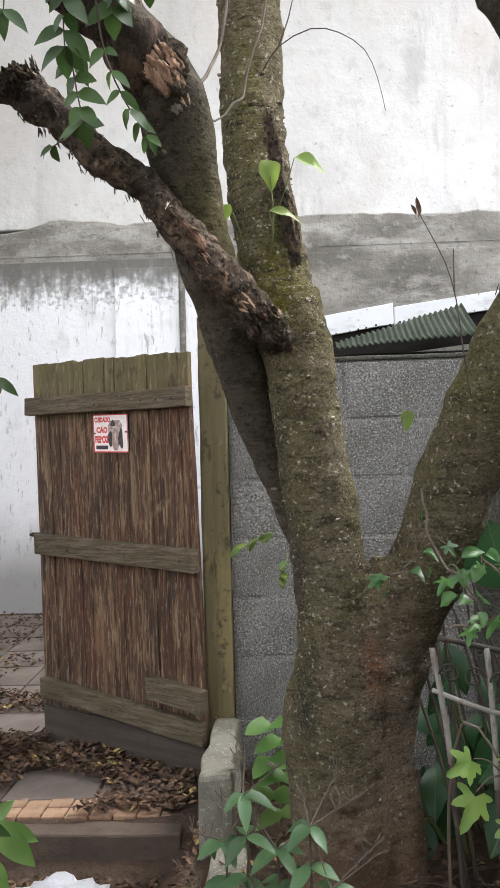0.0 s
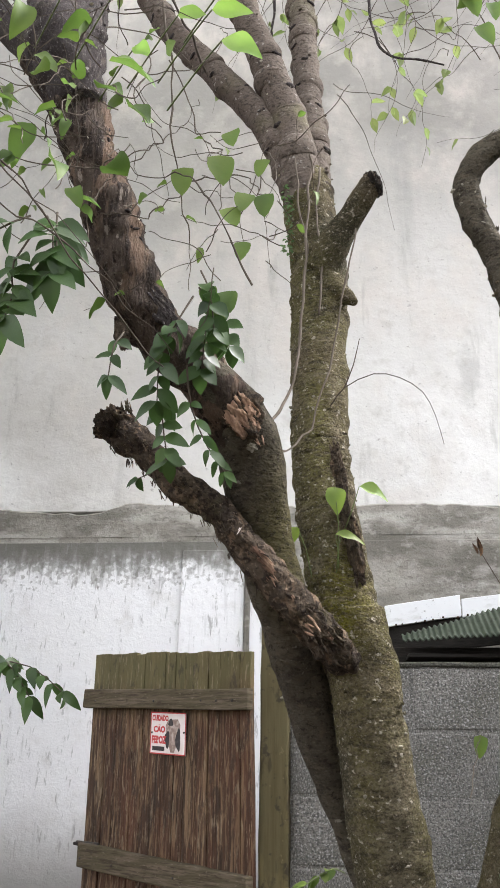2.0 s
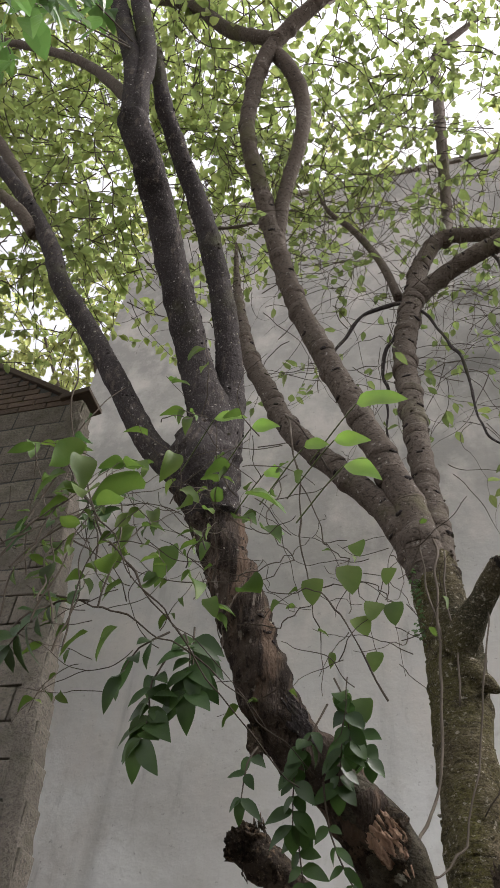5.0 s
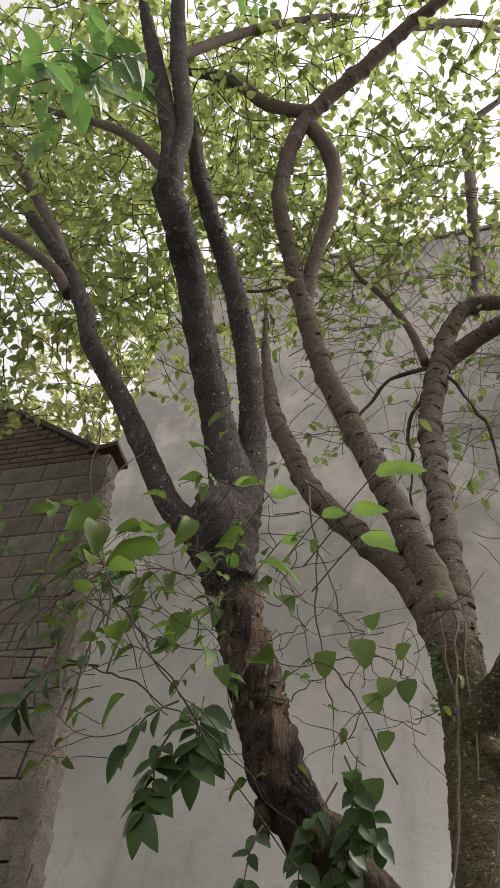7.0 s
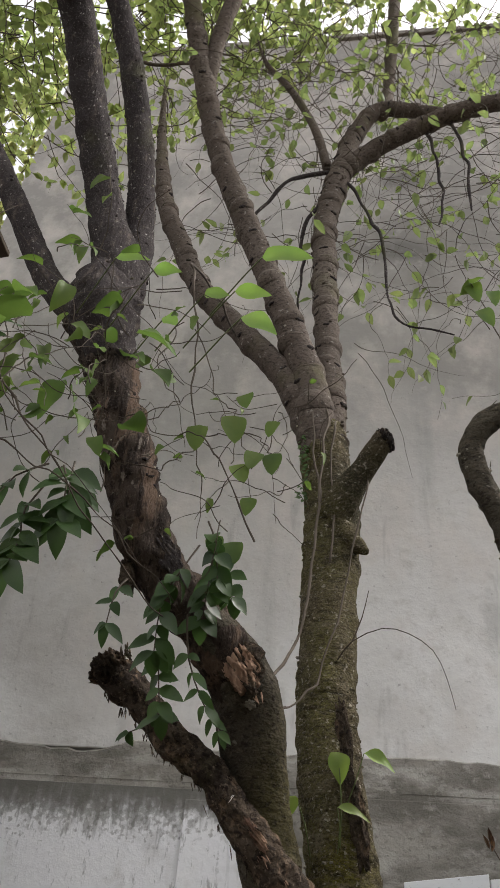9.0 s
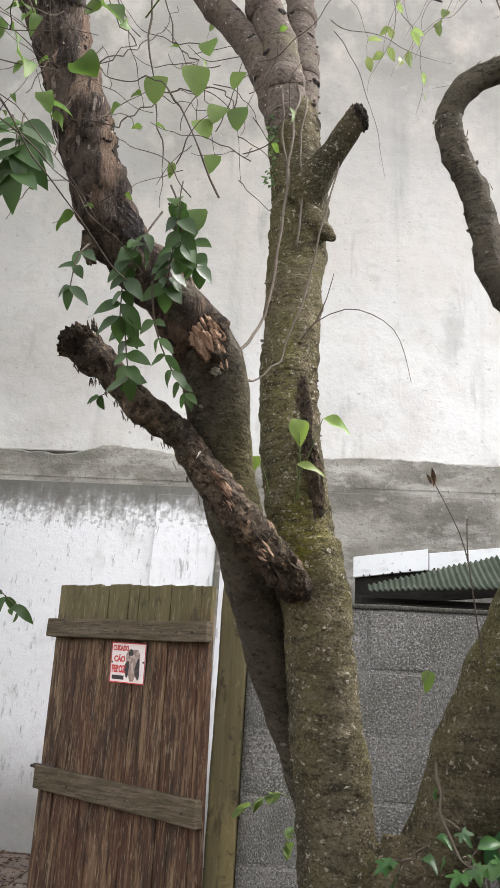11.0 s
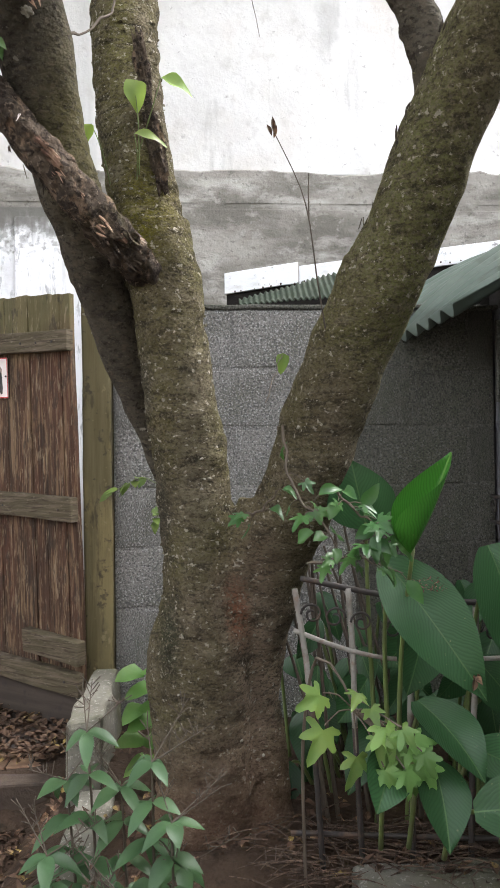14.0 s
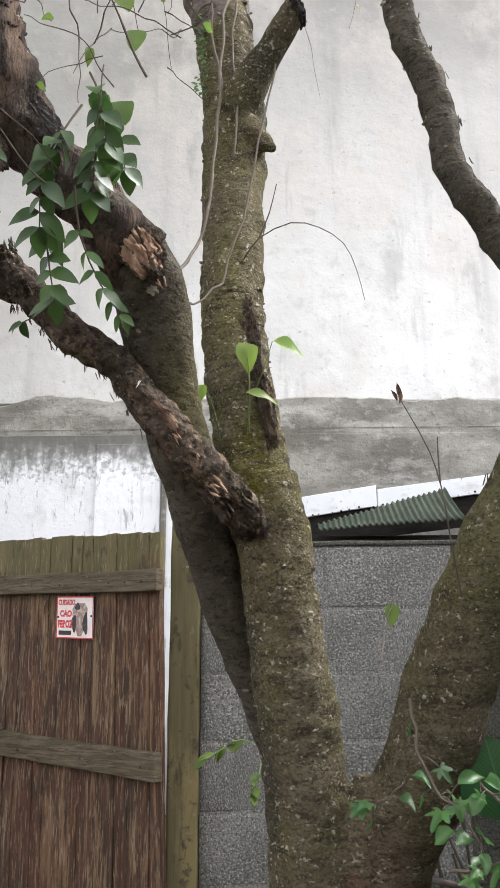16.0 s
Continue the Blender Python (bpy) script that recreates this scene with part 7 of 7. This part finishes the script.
def fleck(name, rows, count, mat, label, seed, low=0.004, high=0.010, half=None):
    """Crusty flakes of bark and lichen that stand on a stem."""
    random.seed(seed)
    b, path = bmesh.new(), spline(rows, 0.02)
    for k in range(count):
        p = path[random.randrange(1, len(path) - 1)]
        w = rnd(0, 2 * math.pi)
        d = Vector((math.cos(w), math.sin(w), 0))
        if d.y > 0.35:
            continue
        at = Vector(p[:3]) + d * p[3] * rnd(0.95, 1.0)
        if noise.noise(at * 7 + Vector((seed, 0, 0))) < -0.05:
            continue
        s = rnd(low, high)
        turn = Matrix.Rotation(rnd(0, 3), 4, "Z") @ Matrix.Rotation(rnd(-0.5, 0.5), 4, "X")
        bmesh.ops.create_icosphere(b, subdivisions=1, radius=1, matrix=Matrix.Translation(at) @ turn @ Matrix.Diagonal((s * rnd(0.7, 1.4), s * rnd(0.7, 1.2), s * rnd(0.4, 0.9), 1)))
    for v in b.verts:
        v.co += 0.0025 * noise.noise_vector(v.co * 160)
    return part(name, b, mat, tree, label, kind="stuff")


def scars(rows, gap, seed):
    """Dark raised crescents left by fallen twigs, at steps along a limb."""
    random.seed(seed)
    b, path, run = bmesh.new(), spline(rows, 0.01), 0.0
    for p, q in zip(path[8:], path[9:]):
        run += float(np.linalg.norm((q - p)[:3]))
        if run < gap * rnd(0.85, 1.2):
            continue
        run = 0.0
        way = Vector((q - p)[:3]).normalized()
        for w in random.choice(((-2.4,), (-0.8,), (-1.6,), (-2.6, -0.6))):
            d = Vector((math.cos(w), math.sin(w), 0))
            d = (d - way * d.dot(way)).normalized()
            side = way.cross(d)
            m = Matrix((side, way, d)).transposed().to_4x4()
            m.translation = Vector(p[:3]) + d * float(p[3]) * 0.96
            s_ = float(p[3])
            bmesh.ops.create_icosphere(b, subdivisions=2, radius=1, matrix=m @ Matrix.Diagonal((s_ * rnd(0.25, 0.42), s_ * rnd(0.08, 0.15), s_ * 0.12, 1)))
    for v in b.verts:
        v.co += 0.004 * noise.noise_vector(v.co * 70)
    part("leaf_scar", b, BARK_LEFT, tree, "dark leaf scars on the limb", True, kind="stuff")


for n, rows in enumerate((ARM_A, ARM_B[:9], ARM_C, ARM_C1, ARM_C2)):
    scars(rows, 0.115, 600 + n)
torn_patch((-0.108, 2.010, 1.832), (0.60, -0.08, -0.80), 0.066, 0.036, 0.022, DEADWOOD, "raw orange broken wood face", 1.0)
torn_patch((-0.116, 2.010, 1.846), (0.62, -0.1, -0.78), 0.085, 0.046, 0.016, BARK_DEAD, "torn dark bark round the wood face", 2.0)
torn_patch((-0.085, 2.045, 1.765), (0.8, 0, -0.6), 0.014, 0.010, 0.005, LICHEN, "small white fungus patch", 29.0)
splinters((-0.066, 2.02, 1.772), (0.5, -0.1, -0.8), 0.022, 6, DEADWOOD, "torn slivers of the wood face", 0.5)
torn_patch((-0.070, 2.122, 1.552), (0.66, -0.05, -0.75), 0.048, 0.012, 0.012, DEADWOOD, "bare pinkish wood along the stub", 4.0)
torn_patch((0.028, 2.158, 1.432), (0.72, -0.1, -0.66), 0.050, 0.022, 0.009, BARK_DEAD, "torn bark at the dead stub's foot", 7.0)
splinters((0.045, 2.16, 1.405), (0.75, -0.1, -0.65), 0.034, 16, BARK_DEAD, "torn bark shreds", 0.8)
torn_patch((0.066, 2.225, 1.392), (0.7, -0.1, -0.7), 0.055, 0.036, 0.030, BARK_DEAD, "crumbling foot of the dead stub", 51.0)
torn_patch((0.050, 2.178, 1.415), (0.75, -0.1, -0.65), 0.030, 0.010, 0.012, DEADWOOD, "pale torn wood at the stub's foot", 53.0)
splinters((0.070, 2.20, 1.370), (0.6, -0.1, -0.8), 0.030, 12, BARK_DEAD, "torn bark shreds", 0.8)
splinters((0.040, 2.145, 1.415), (0.7, -0.1, -0.7), 0.026, 5, DEADWOOD, "pale torn slivers", 0.7)
for k in range(26):
    p, d = along(CROOK, 0.05 + 0.75 * k / 25)
    edge = Vector((-d.z, 0, d.x)) * (0.023 if k % 2 else -0.023)
    splinters(p + edge + Vector((0, -0.008, 0)), d + edge * 8, 0.018, 5, BARK_STEM, "ragged bark along the crooked limb", 0.7)
for k in range(16):
    p, d = along(RIGHT_TRUNK[7:13], k / 15.01)
    edge = Vector((-d.z, 0, d.x)).normalized() * (0.071 - 0.012 * k / 15)
    splinters(p + edge + Vector((0, -0.012, 0)), d + edge * 3, 0.021, 6, BARK_STEM, "flaking bark along the trunk's edge", 0.7)
splinters((-0.110, 2.10, 1.60), (-0.25, 0.1, -1), 0.014, 3, SIGN_WHITE, "pale splinter", 0.3)
torn_patch((0.098, 2.318, 1.80), (0.16, 0, -1), 0.085, 0.015, 0.009, BARK_DEAD, "dark rotten strip on the stem", 11.0)
torn_patch((0.126, 2.312, 1.63), (0.18, 0, -1), 0.10, 0.019, 0.010, BARK_DEAD, "dark rotten strip on the stem", 15.0)
torn_patch((0.214, 2.325, 2.664), (0.75, -0.1, 0.45), 0.022, 0.034, 0.034, BARK_LEFT, "dark rotten sawn end", 40.0)
torn_patch((-0.340, 1.915, 1.975), (0.15, 0, -1), 0.050, 0.016, 0.008, BARK_DEAD, "loose hanging flap of bark", 19.0)
torn_patch((-0.27, 1.905, 2.03), (0.6, -0.1, -0.8), 0.09, 0.024, 0.009, DEADWOOD, "greyish bare strip on the leaning stem", 23.0).data.materials[0] = BARK_LEFT
torn_patch((-0.396, 2.092, 1.842), (-0.55, 0.0, 0.6), 0.036, 0.040, 0.034, BARK_DEAD, "rotten ragged end of the stub", 33.0)
torn_patch((-0.655, 1.655, 3.40), (0.30, 0.42, -0.86), 0.14, 0.016, 0.008, DEADWOOD, "pale bare strip where bark has fallen", 44.0)
for k, (x, y, z) in enumerate(((-0.39, 2.1, 1.845), (-0.41, 2.1, 1.83), (-0.385, 2.09, 1.865))):
    splinters((x, y, z), (-0.8, 0.0, 0.55), 0.022, 9, BARK_DEAD, "ragged dead end of the stub", 0.45)
splinters((-0.372, 2.10, 1.885), (-0.35, 0.0, 1), 0.030, 12, BARK_DEAD, "spiky upper edge of the stub's end", 0.35)
splinters((-0.425, 2.10, 1.825), (-0.9, 0.0, 0.1), 0.024, 10, BARK_DEAD, "spiky lower edge of the stub's end", 0.4)
for k in range(18):
    t = 0.10 + 0.86 * k / 17
    p, d = along(STUB, t)
    splinters(p + Vector((-0.022, -0.006, -0.026)), (0.25, -0.1, -1), rnd(0.014, 0.024), 9, BARK_DEAD, "flaking bark under the stub", 0.6)
    splinters(p + Vector((0.012, -0.02, 0.018)), (0.7, -0.2, -0.6), 0.018, 7, BARK_DEAD, "flaking bark on the stub", 0.7)
    splinters(p + Vector((0.0, -0.034, -0.004)), (0.7, 0.0, -0.7), rnd(0.016, 0.026), 8, DEADWOOD if k in (5, 6) else BARK_DEAD, "lifting plates of bark on the stub", 0.8)
for n, (rows, count) in enumerate(((TRUNK, 520), (RIGHT_STEM, 420), (RIGHT_TRUNK, 420), (CROOK, 260), (BULGE, 60), (LEFT_STEM, 160))):
    fleck("lichen_crust", rows, count, LICHEN, "pale crusty lichen flecks", 200 + n, 0.002, 0.0055)
    fleck("bark_crust", rows, count, BARK, "small raised flakes of bark", 300 + n, 0.003, 0.006)
fleck("bark_wart", RIGHT_TRUNK[6:12], 70, BARK, "knobbly warts on the trunk", 351, 0.007, 0.015)
fleck("bark_wart", TRUNK[3:10], 60, BARK, "knobbly warts on the trunk", 352, 0.006, 0.012)
for n, (rows, mat) in enumerate(((LEFT_UP, BARK_LEFT), (LEFT_1, BARK_LEFT), (LEFT_2, BARK_LEFT), (LEFT_3, BARK_LEFT), (ARM_A, BARK_UP), (ARM_B, BARK_UP), (ARM_C, BARK_UP))):
    fleck("bark_crust", rows, 260, mat, "small raised flakes of bark", 400 + n, 0.003, 0.008)
    fleck("lichen_crust", rows, 150, LICHEN, "pale crusty lichen flecks", 500 + n, 0.002, 0.005)

# ---- crown: twigs with many small leaves ----
random.seed(42)


def grow(lf, st, root, way, steps, step, curl, sag, leaves, size, r0, shape="ovate"):
    pts, d = [Vector(root)], Vector(way).normalized()
    for _ in range(steps):
        d = (d + anyway() * curl + Vector((0, 0, -sag))).normalized()
        pts.append(pts[-1] + d * step * rnd(0.7, 1.3))
    if st is not None:
        tube(st, [(*p, r0 * (1 - 0.75 * k / steps)) for k, p in enumerate(pts)], 4, 9.0, cap=False)
    for _ in range(leaves):
        p, e = along(pts, rnd(0.15, 0.999))
        w = (e * 0.4 + anyway() * 0.9 + Vector((0, 0, -0.35))).normalized()
        leaf(lf, p, w, Vector((rnd(-0.5, 0.5), rnd(-0.5, 0.5), 1)), size * rnd(0.7, 1.25), size * rnd(0.45, 0.65), shape, 0.12, 0.25, 4)
    return pts


def sow(count, sampler, leaves, size, steps=4, step=0.16, curl=0.45, sag=0.06, r0=0.005):
    lf, st = bmesh.new(), bmesh.new()
    for _ in range(count):
        p = sampler()
        grow(lf, st, p, anyway() + Vector((0, 0, 0.2)), steps, step, curl, sag, random.randint(*leaves), size, r0)
    return lf, st


def blob(c, r):
    def pick():
        v = anyway() * rnd(0, 1) ** 0.4
        p = Vector((c[0] + v.x * r[0], c[1] + v.y * r[1], c[2] + v.z * r[2]))
        return p if noise.noise(p * 0.9) > -0.28 else pick()
    return pick


for c, r, n in (((-1.9, 2.2, 7.0), (1.9, 1.6, 1.5), 600), ((-0.3, 2.2, 7.6), (1.5, 1.6, 1.2), 310), ((-2.9, 2.0, 5.6), (1.3, 1.2, 0.9), 130), ((1.1, 2.8, 7.8), (1.2, 1.4, 1.3), 70)):
    lf, st = sow(n, blob(c, r), (7, 15), 0.080, 5, 0.15, 0.5, 0.06, 0.0045)
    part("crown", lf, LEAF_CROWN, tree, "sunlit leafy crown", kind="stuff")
    part("twig_tangle", st, TWIG, tree, kind="stuff")
# fine bare tangle under the right-hand limbs
lf, st = bmesh.new(), bmesh.new()
for _ in range(430):
    p = Vector((rnd(-0.5, 1.5), rnd(2.3, 3.3), rnd(3.9, 6.3)))
    if p.x < 0.1 and p.z < 4.6:
        continue
    grow(lf, st, p, Vector((rnd(-1, 1), rnd(-0.6, 0.6), rnd(-0.8, 0.6))), 11, 0.065, 0.36, 0.05, random.choice((0, 0, 1, 2, 3, 5)), 0.066, 0.0021)
for _ in range(90):
    p = Vector((rnd(-0.9, 0.0), rnd(2.0, 3.0), rnd(4.2, 6.2)))
    grow(lf, st, p, Vector((rnd(-1, 1), rnd(-0.6, 0.6), rnd(-0.5, 0.8))), 11, 0.065, 0.36, 0.05, random.choice((0, 1, 2, 4)), 0.066, 0.0024)
part("crown", lf, LEAF_TWIG, tree, "sparse leaves on the bare twigs", kind="stuff")
part("twig_tangle", st, TWIG, tree, "tangle of bare twigs", kind="stuff")
# nearer overhanging leaves
lf, st = bmesh.new(), bmesh.new()
for pts, n in (([(-1.7, 1.0, 5.6), (-1.45, 1.05, 5.4), (-1.2, 1.1, 5.2), (-1.05, 1.12, 4.95)], 6), ([(-1.6, 1.0, 4.9), (-1.45, 1.05, 4.7), (-1.32, 1.1, 4.4), (-1.3, 1.1, 4.2)], 6), ([(-1.0, 1.1, 7.2), (-0.85, 1.15, 7.0), (-0.7, 1.2, 6.8)], 5), ([(1.0, 1.4, 5.0), (0.9, 1.5, 4.85), (0.8, 1.55, 4.6)], 4)):
    pinnate(lf, st, pts, n, 0.13, 0.065, 0.2, "ovate", 0.3, 1.0, 0.004)
part("crown", lf, LEAF_MID, tree, "near overhanging leaves", kind="stuff")
part("twig_tangle", st, TWIG, tree, kind="stuff")

lf, st = bmesh.new(), bmesh.new()
for pts, n in (([(-0.82, 1.24, 4.5), (-0.96, 1.0, 4.3), (-0.86, 0.85, 3.8), (-0.70, 0.8, 3.35)], 6), ([(-0.96, 1.0, 4.3), (-1.05, 0.86, 4.15), (-0.98, 0.8, 3.75)], 4), ([(-0.86, 0.85, 3.8), (-0.74, 0.82, 3.75), (-0.62, 0.8, 3.55)], 4)):
    pinnate(lf, st, pts, n, 0.085, 0.042, 0.4, "ovate", 0.3, 1.0, 0.003)
part("crown", lf, LEAF_DARK, tree, "dark leaves hanging near overhead", kind="stuff")
part("twig_tangle", st, TWIG, tree, kind="stuff")
random.seed(52)
lf, st = bmesh.new(), bmesh.new()
for pts, n in (([(-0.82, 1.24, 4.5), (-0.95, 1.0, 4.2), (-0.90, 0.85, 3.75), (-0.80, 0.84, 3.45)], 7), ([(-0.82, 1.24, 4.5), (-1.0, 0.95, 4.5), (-1.25, 0.86, 4.6), (-1.5, 0.85, 4.55)], 8), ([(-0.95, 1.0, 4.2), (-1.05, 0.88, 4.05), (-1.15, 0.85, 3.9)], 5), ([(-1.0, 0.95, 4.5), (-1.15, 0.88, 4.9), (-1.3, 0.85, 5.2)], 6)):
    pinnate(lf, st, pts, n, 0.12, 0.066, 0.25, "ovate", 0.3, 1.0, 0.004)
part("crown", lf, LEAF_MID, tree, "broad leaves hanging close overhead", kind="stuff")
part("twig_tangle", st, TWIG, tree, kind="stuff")
lf, st = sow(230, blob((-2.7, 2.2, 8.9), (1.4, 1.2, 1.4)), (7, 15), 0.080, 5, 0.15, 0.5, 0.06, 0.0045)
part("crown", lf, LEAF_CROWN, tree, "high leafy crown", kind="stuff")
part("twig_tangle", st, TWIG, tree, kind="stuff")

# ---- trees beyond the walls ----
def far_tree(x, y, z, spreadout, count, size, label):
    far = thing("tree", label, "tree", "trees beyond the wall", at=(x, y, 0.1))
    b = bmesh.new()
    tube(b, [(x, y, 0.0, 0.28), (x + 0.2, y, z * 0.45, 0.22), (x, y - 0.1, z * 0.8, 0.14), (x - 0.3, y, z + 1, 0.06)], 12, 0.4, 0.1, 3)
    for k in range(7):
        w = k * 0.9
        q = (x + math.cos(w) * spreadout * 0.7, y + math.sin(w) * spreadout * 0.6, z + rnd(-1, 1.5))
        tube(b, [(x, y, z * rnd(0.55, 0.8), 0.1), ((x + q[0]) / 2, (y + q[1]) / 2, z * 0.85, 0.06), (*q, 0.02)], 7, 0.3, 0.1, 3)
    part("trunk", b, BARK_UP, far, smooth=True)
    lf_, st_ = sow(count, blob((x, y, z), (spreadout, spreadout * 0.8, spreadout * 0.75)), (14, 24), size, 4, 0.3, 0.45, 0.05, 0.012)
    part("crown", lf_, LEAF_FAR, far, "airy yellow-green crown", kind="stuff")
    part("twig_tangle", st_, TWIG, far, kind="stuff")


far_tree(-5.5, 9.5, 14.5, 4.2, 520, 0.17, "tall tree with airy crown behind the plastered wall")
far_tree(0.5, 9.0, 16.5, 3.6, 150, 0.17, "tall tree rising over the wall coping")
far_tree(-9.0, 8.5, 9.5, 3.4, 230, 0.17, "tree beyond the neighbour's gable")

# ---- dry leaves on the ground ----
random.seed(77)
bm = bmesh.new()


def drop_leaves(count, x0, x1, y0, y1, lift, dense):
    for _ in range(count):
        x, y = rnd(x0, x1), rnd(y0, y1)
        if noise.noise(Vector((x * 2.3, y * 2.3, 9))) < dense:
            continue
        z = (0.11 + 0.12 * max(0, (y - 3.3) / 2.6) if y > 2.95 and x < -0.2 else ground_z(x, y) + 0.012) + rnd(0, lift)
        w = rnd(0, 6.28)
        leaf(bm, (x, y, z), (math.cos(w), math.sin(w), rnd(-0.15, 0.35)), (rnd(-0.5, 0.5), rnd(-0.5, 0.5), 1), rnd(0.014, 0.038), rnd(0.008, 0.021), "ovate", rnd(0, 0.5), rnd(-0.4, 0.5), 4)


drop_leaves(6800, -1.25, -0.2, 2.95, 3.9, 0.02, -0.05)
drop_leaves(3400, -2.4, -0.9, 3.4, 5.8, 0.015, -0.05)
drop_leaves(2800, -1.6, -0.8, 3.4, 4.4, 0.02, -0.2)
drop_leaves(1700, -1.0, -0.14, 2.2, 2.86, 0.012, -0.35)
drop_leaves(900, -0.1, 1.15, 2.2, 3.25, 0.012, -0.2)
for _ in range(26):
    w = rnd(0, 6.28)
    x, y = -0.445 + rnd(-0.08, 0.07), 2.53 + rnd(-0.07, 0.07)
    leaf(bm, (x, y, 0.088 - 4.0 * ((x + 0.445) ** 2 + (y - 2.55) ** 2) + rnd(0, 0.008)), (math.cos(w), math.sin(w), rnd(-0.1, 0.2)), (rnd(-0.4, 0.4), rnd(-0.4, 0.4), 1), rnd(0.025, 0.045), rnd(0.014, 0.024), "ovate", 0.2, 0.2, 4)
put("leaf_litter", mesh_of(bm, "leaf_litter"), LITTER, "brown and yellow dry leaves strewn on the ground", "leaf litter", kind="stuff")
bm = bmesh.new()
for _ in range(320):
    x, y = rnd(0.33, 0.95), rnd(2.22, 2.5)
    w = rnd(0, 6.28)
    a = Vector((x, y, ground_z(x, y) + rnd(0.008, 0.03)))
    e = a + Vector((math.cos(w), math.sin(w) * 0.6, rnd(-0.1, 0.15))) * rnd(0.05, 0.16)
    tube(bm, [(*a, 0.0018), (*((a + e) / 2 + Vector((0, 0, 0.006))), 0.0016), (*e, 0.0009)], 4, 0.05)
put("fallen_twigs", mesh_of(bm, "fallen_twigs"), OLD_POST, "dry fallen twigs on the soil under the fence", "twigs", kind="stuff")

# ---- paving behind the gate: each slab and tile a piece ----
paving = put("paving", mesh_of(box(bmesh.new(), (-3.2, 2.93, 0.0), (-0.16, 3.3, 0.07), 0.004), "paving"), MORTAR, "old yard paving of grey slabs and orange tiles", "paving", kind="structure")
slabs = []
for k in range(4):
    b = bmesh.new()
    box(b, (-0.145, -0.145, -0.018), (0.145, 0.145, 0.012), 0.004, 0.004, 2, None, k + 11)
    slabs.append(mesh_of(b, "paving_slab"))
    slabs[-1].materials.append(SLAB)
    b = bmesh.new()
    box(b, (-0.034, -0.034, -0.018), (0.034, 0.034, 0.012), 0.003, 0.002, 2, None, k + 31)
    slabs.append(mesh_of(b, "clay_tile"))
    slabs[-1].materials.append(CLAY)
for i in range(10):
    for j in range(10):
        x, y = -0.36 - 0.3 * i, 3.22 + 0.3 * j
        if y > 5.75:
            continue
        z = 0.085 + 0.14 * max(0, (y - 3.3) / 2.6)
        ob = new("paving_slab", slabs[2 * ((i * 3 + j) % 4)])
        ob.parent = paving
        ob.matrix_basis = pose(x, y, z, 3.0 if y > 3.3 else 0, rnd(-0.6, 0.6), rnd(-0.8, 0.8))
for i in range(24):
    for j in range(1 if i % 5 == 3 else 2):
        x, y = -0.25 - 0.0715 * i, 2.985 + 0.0715 * j
        ob = new("clay_tile", slabs[2 * ((i + j) % 4) + 1])
        ob.parent = paving
        ob.matrix_basis = pose(x, y, 0.084 + rnd(-0.002, 0.002), 0, 0, rnd(-2, 2))
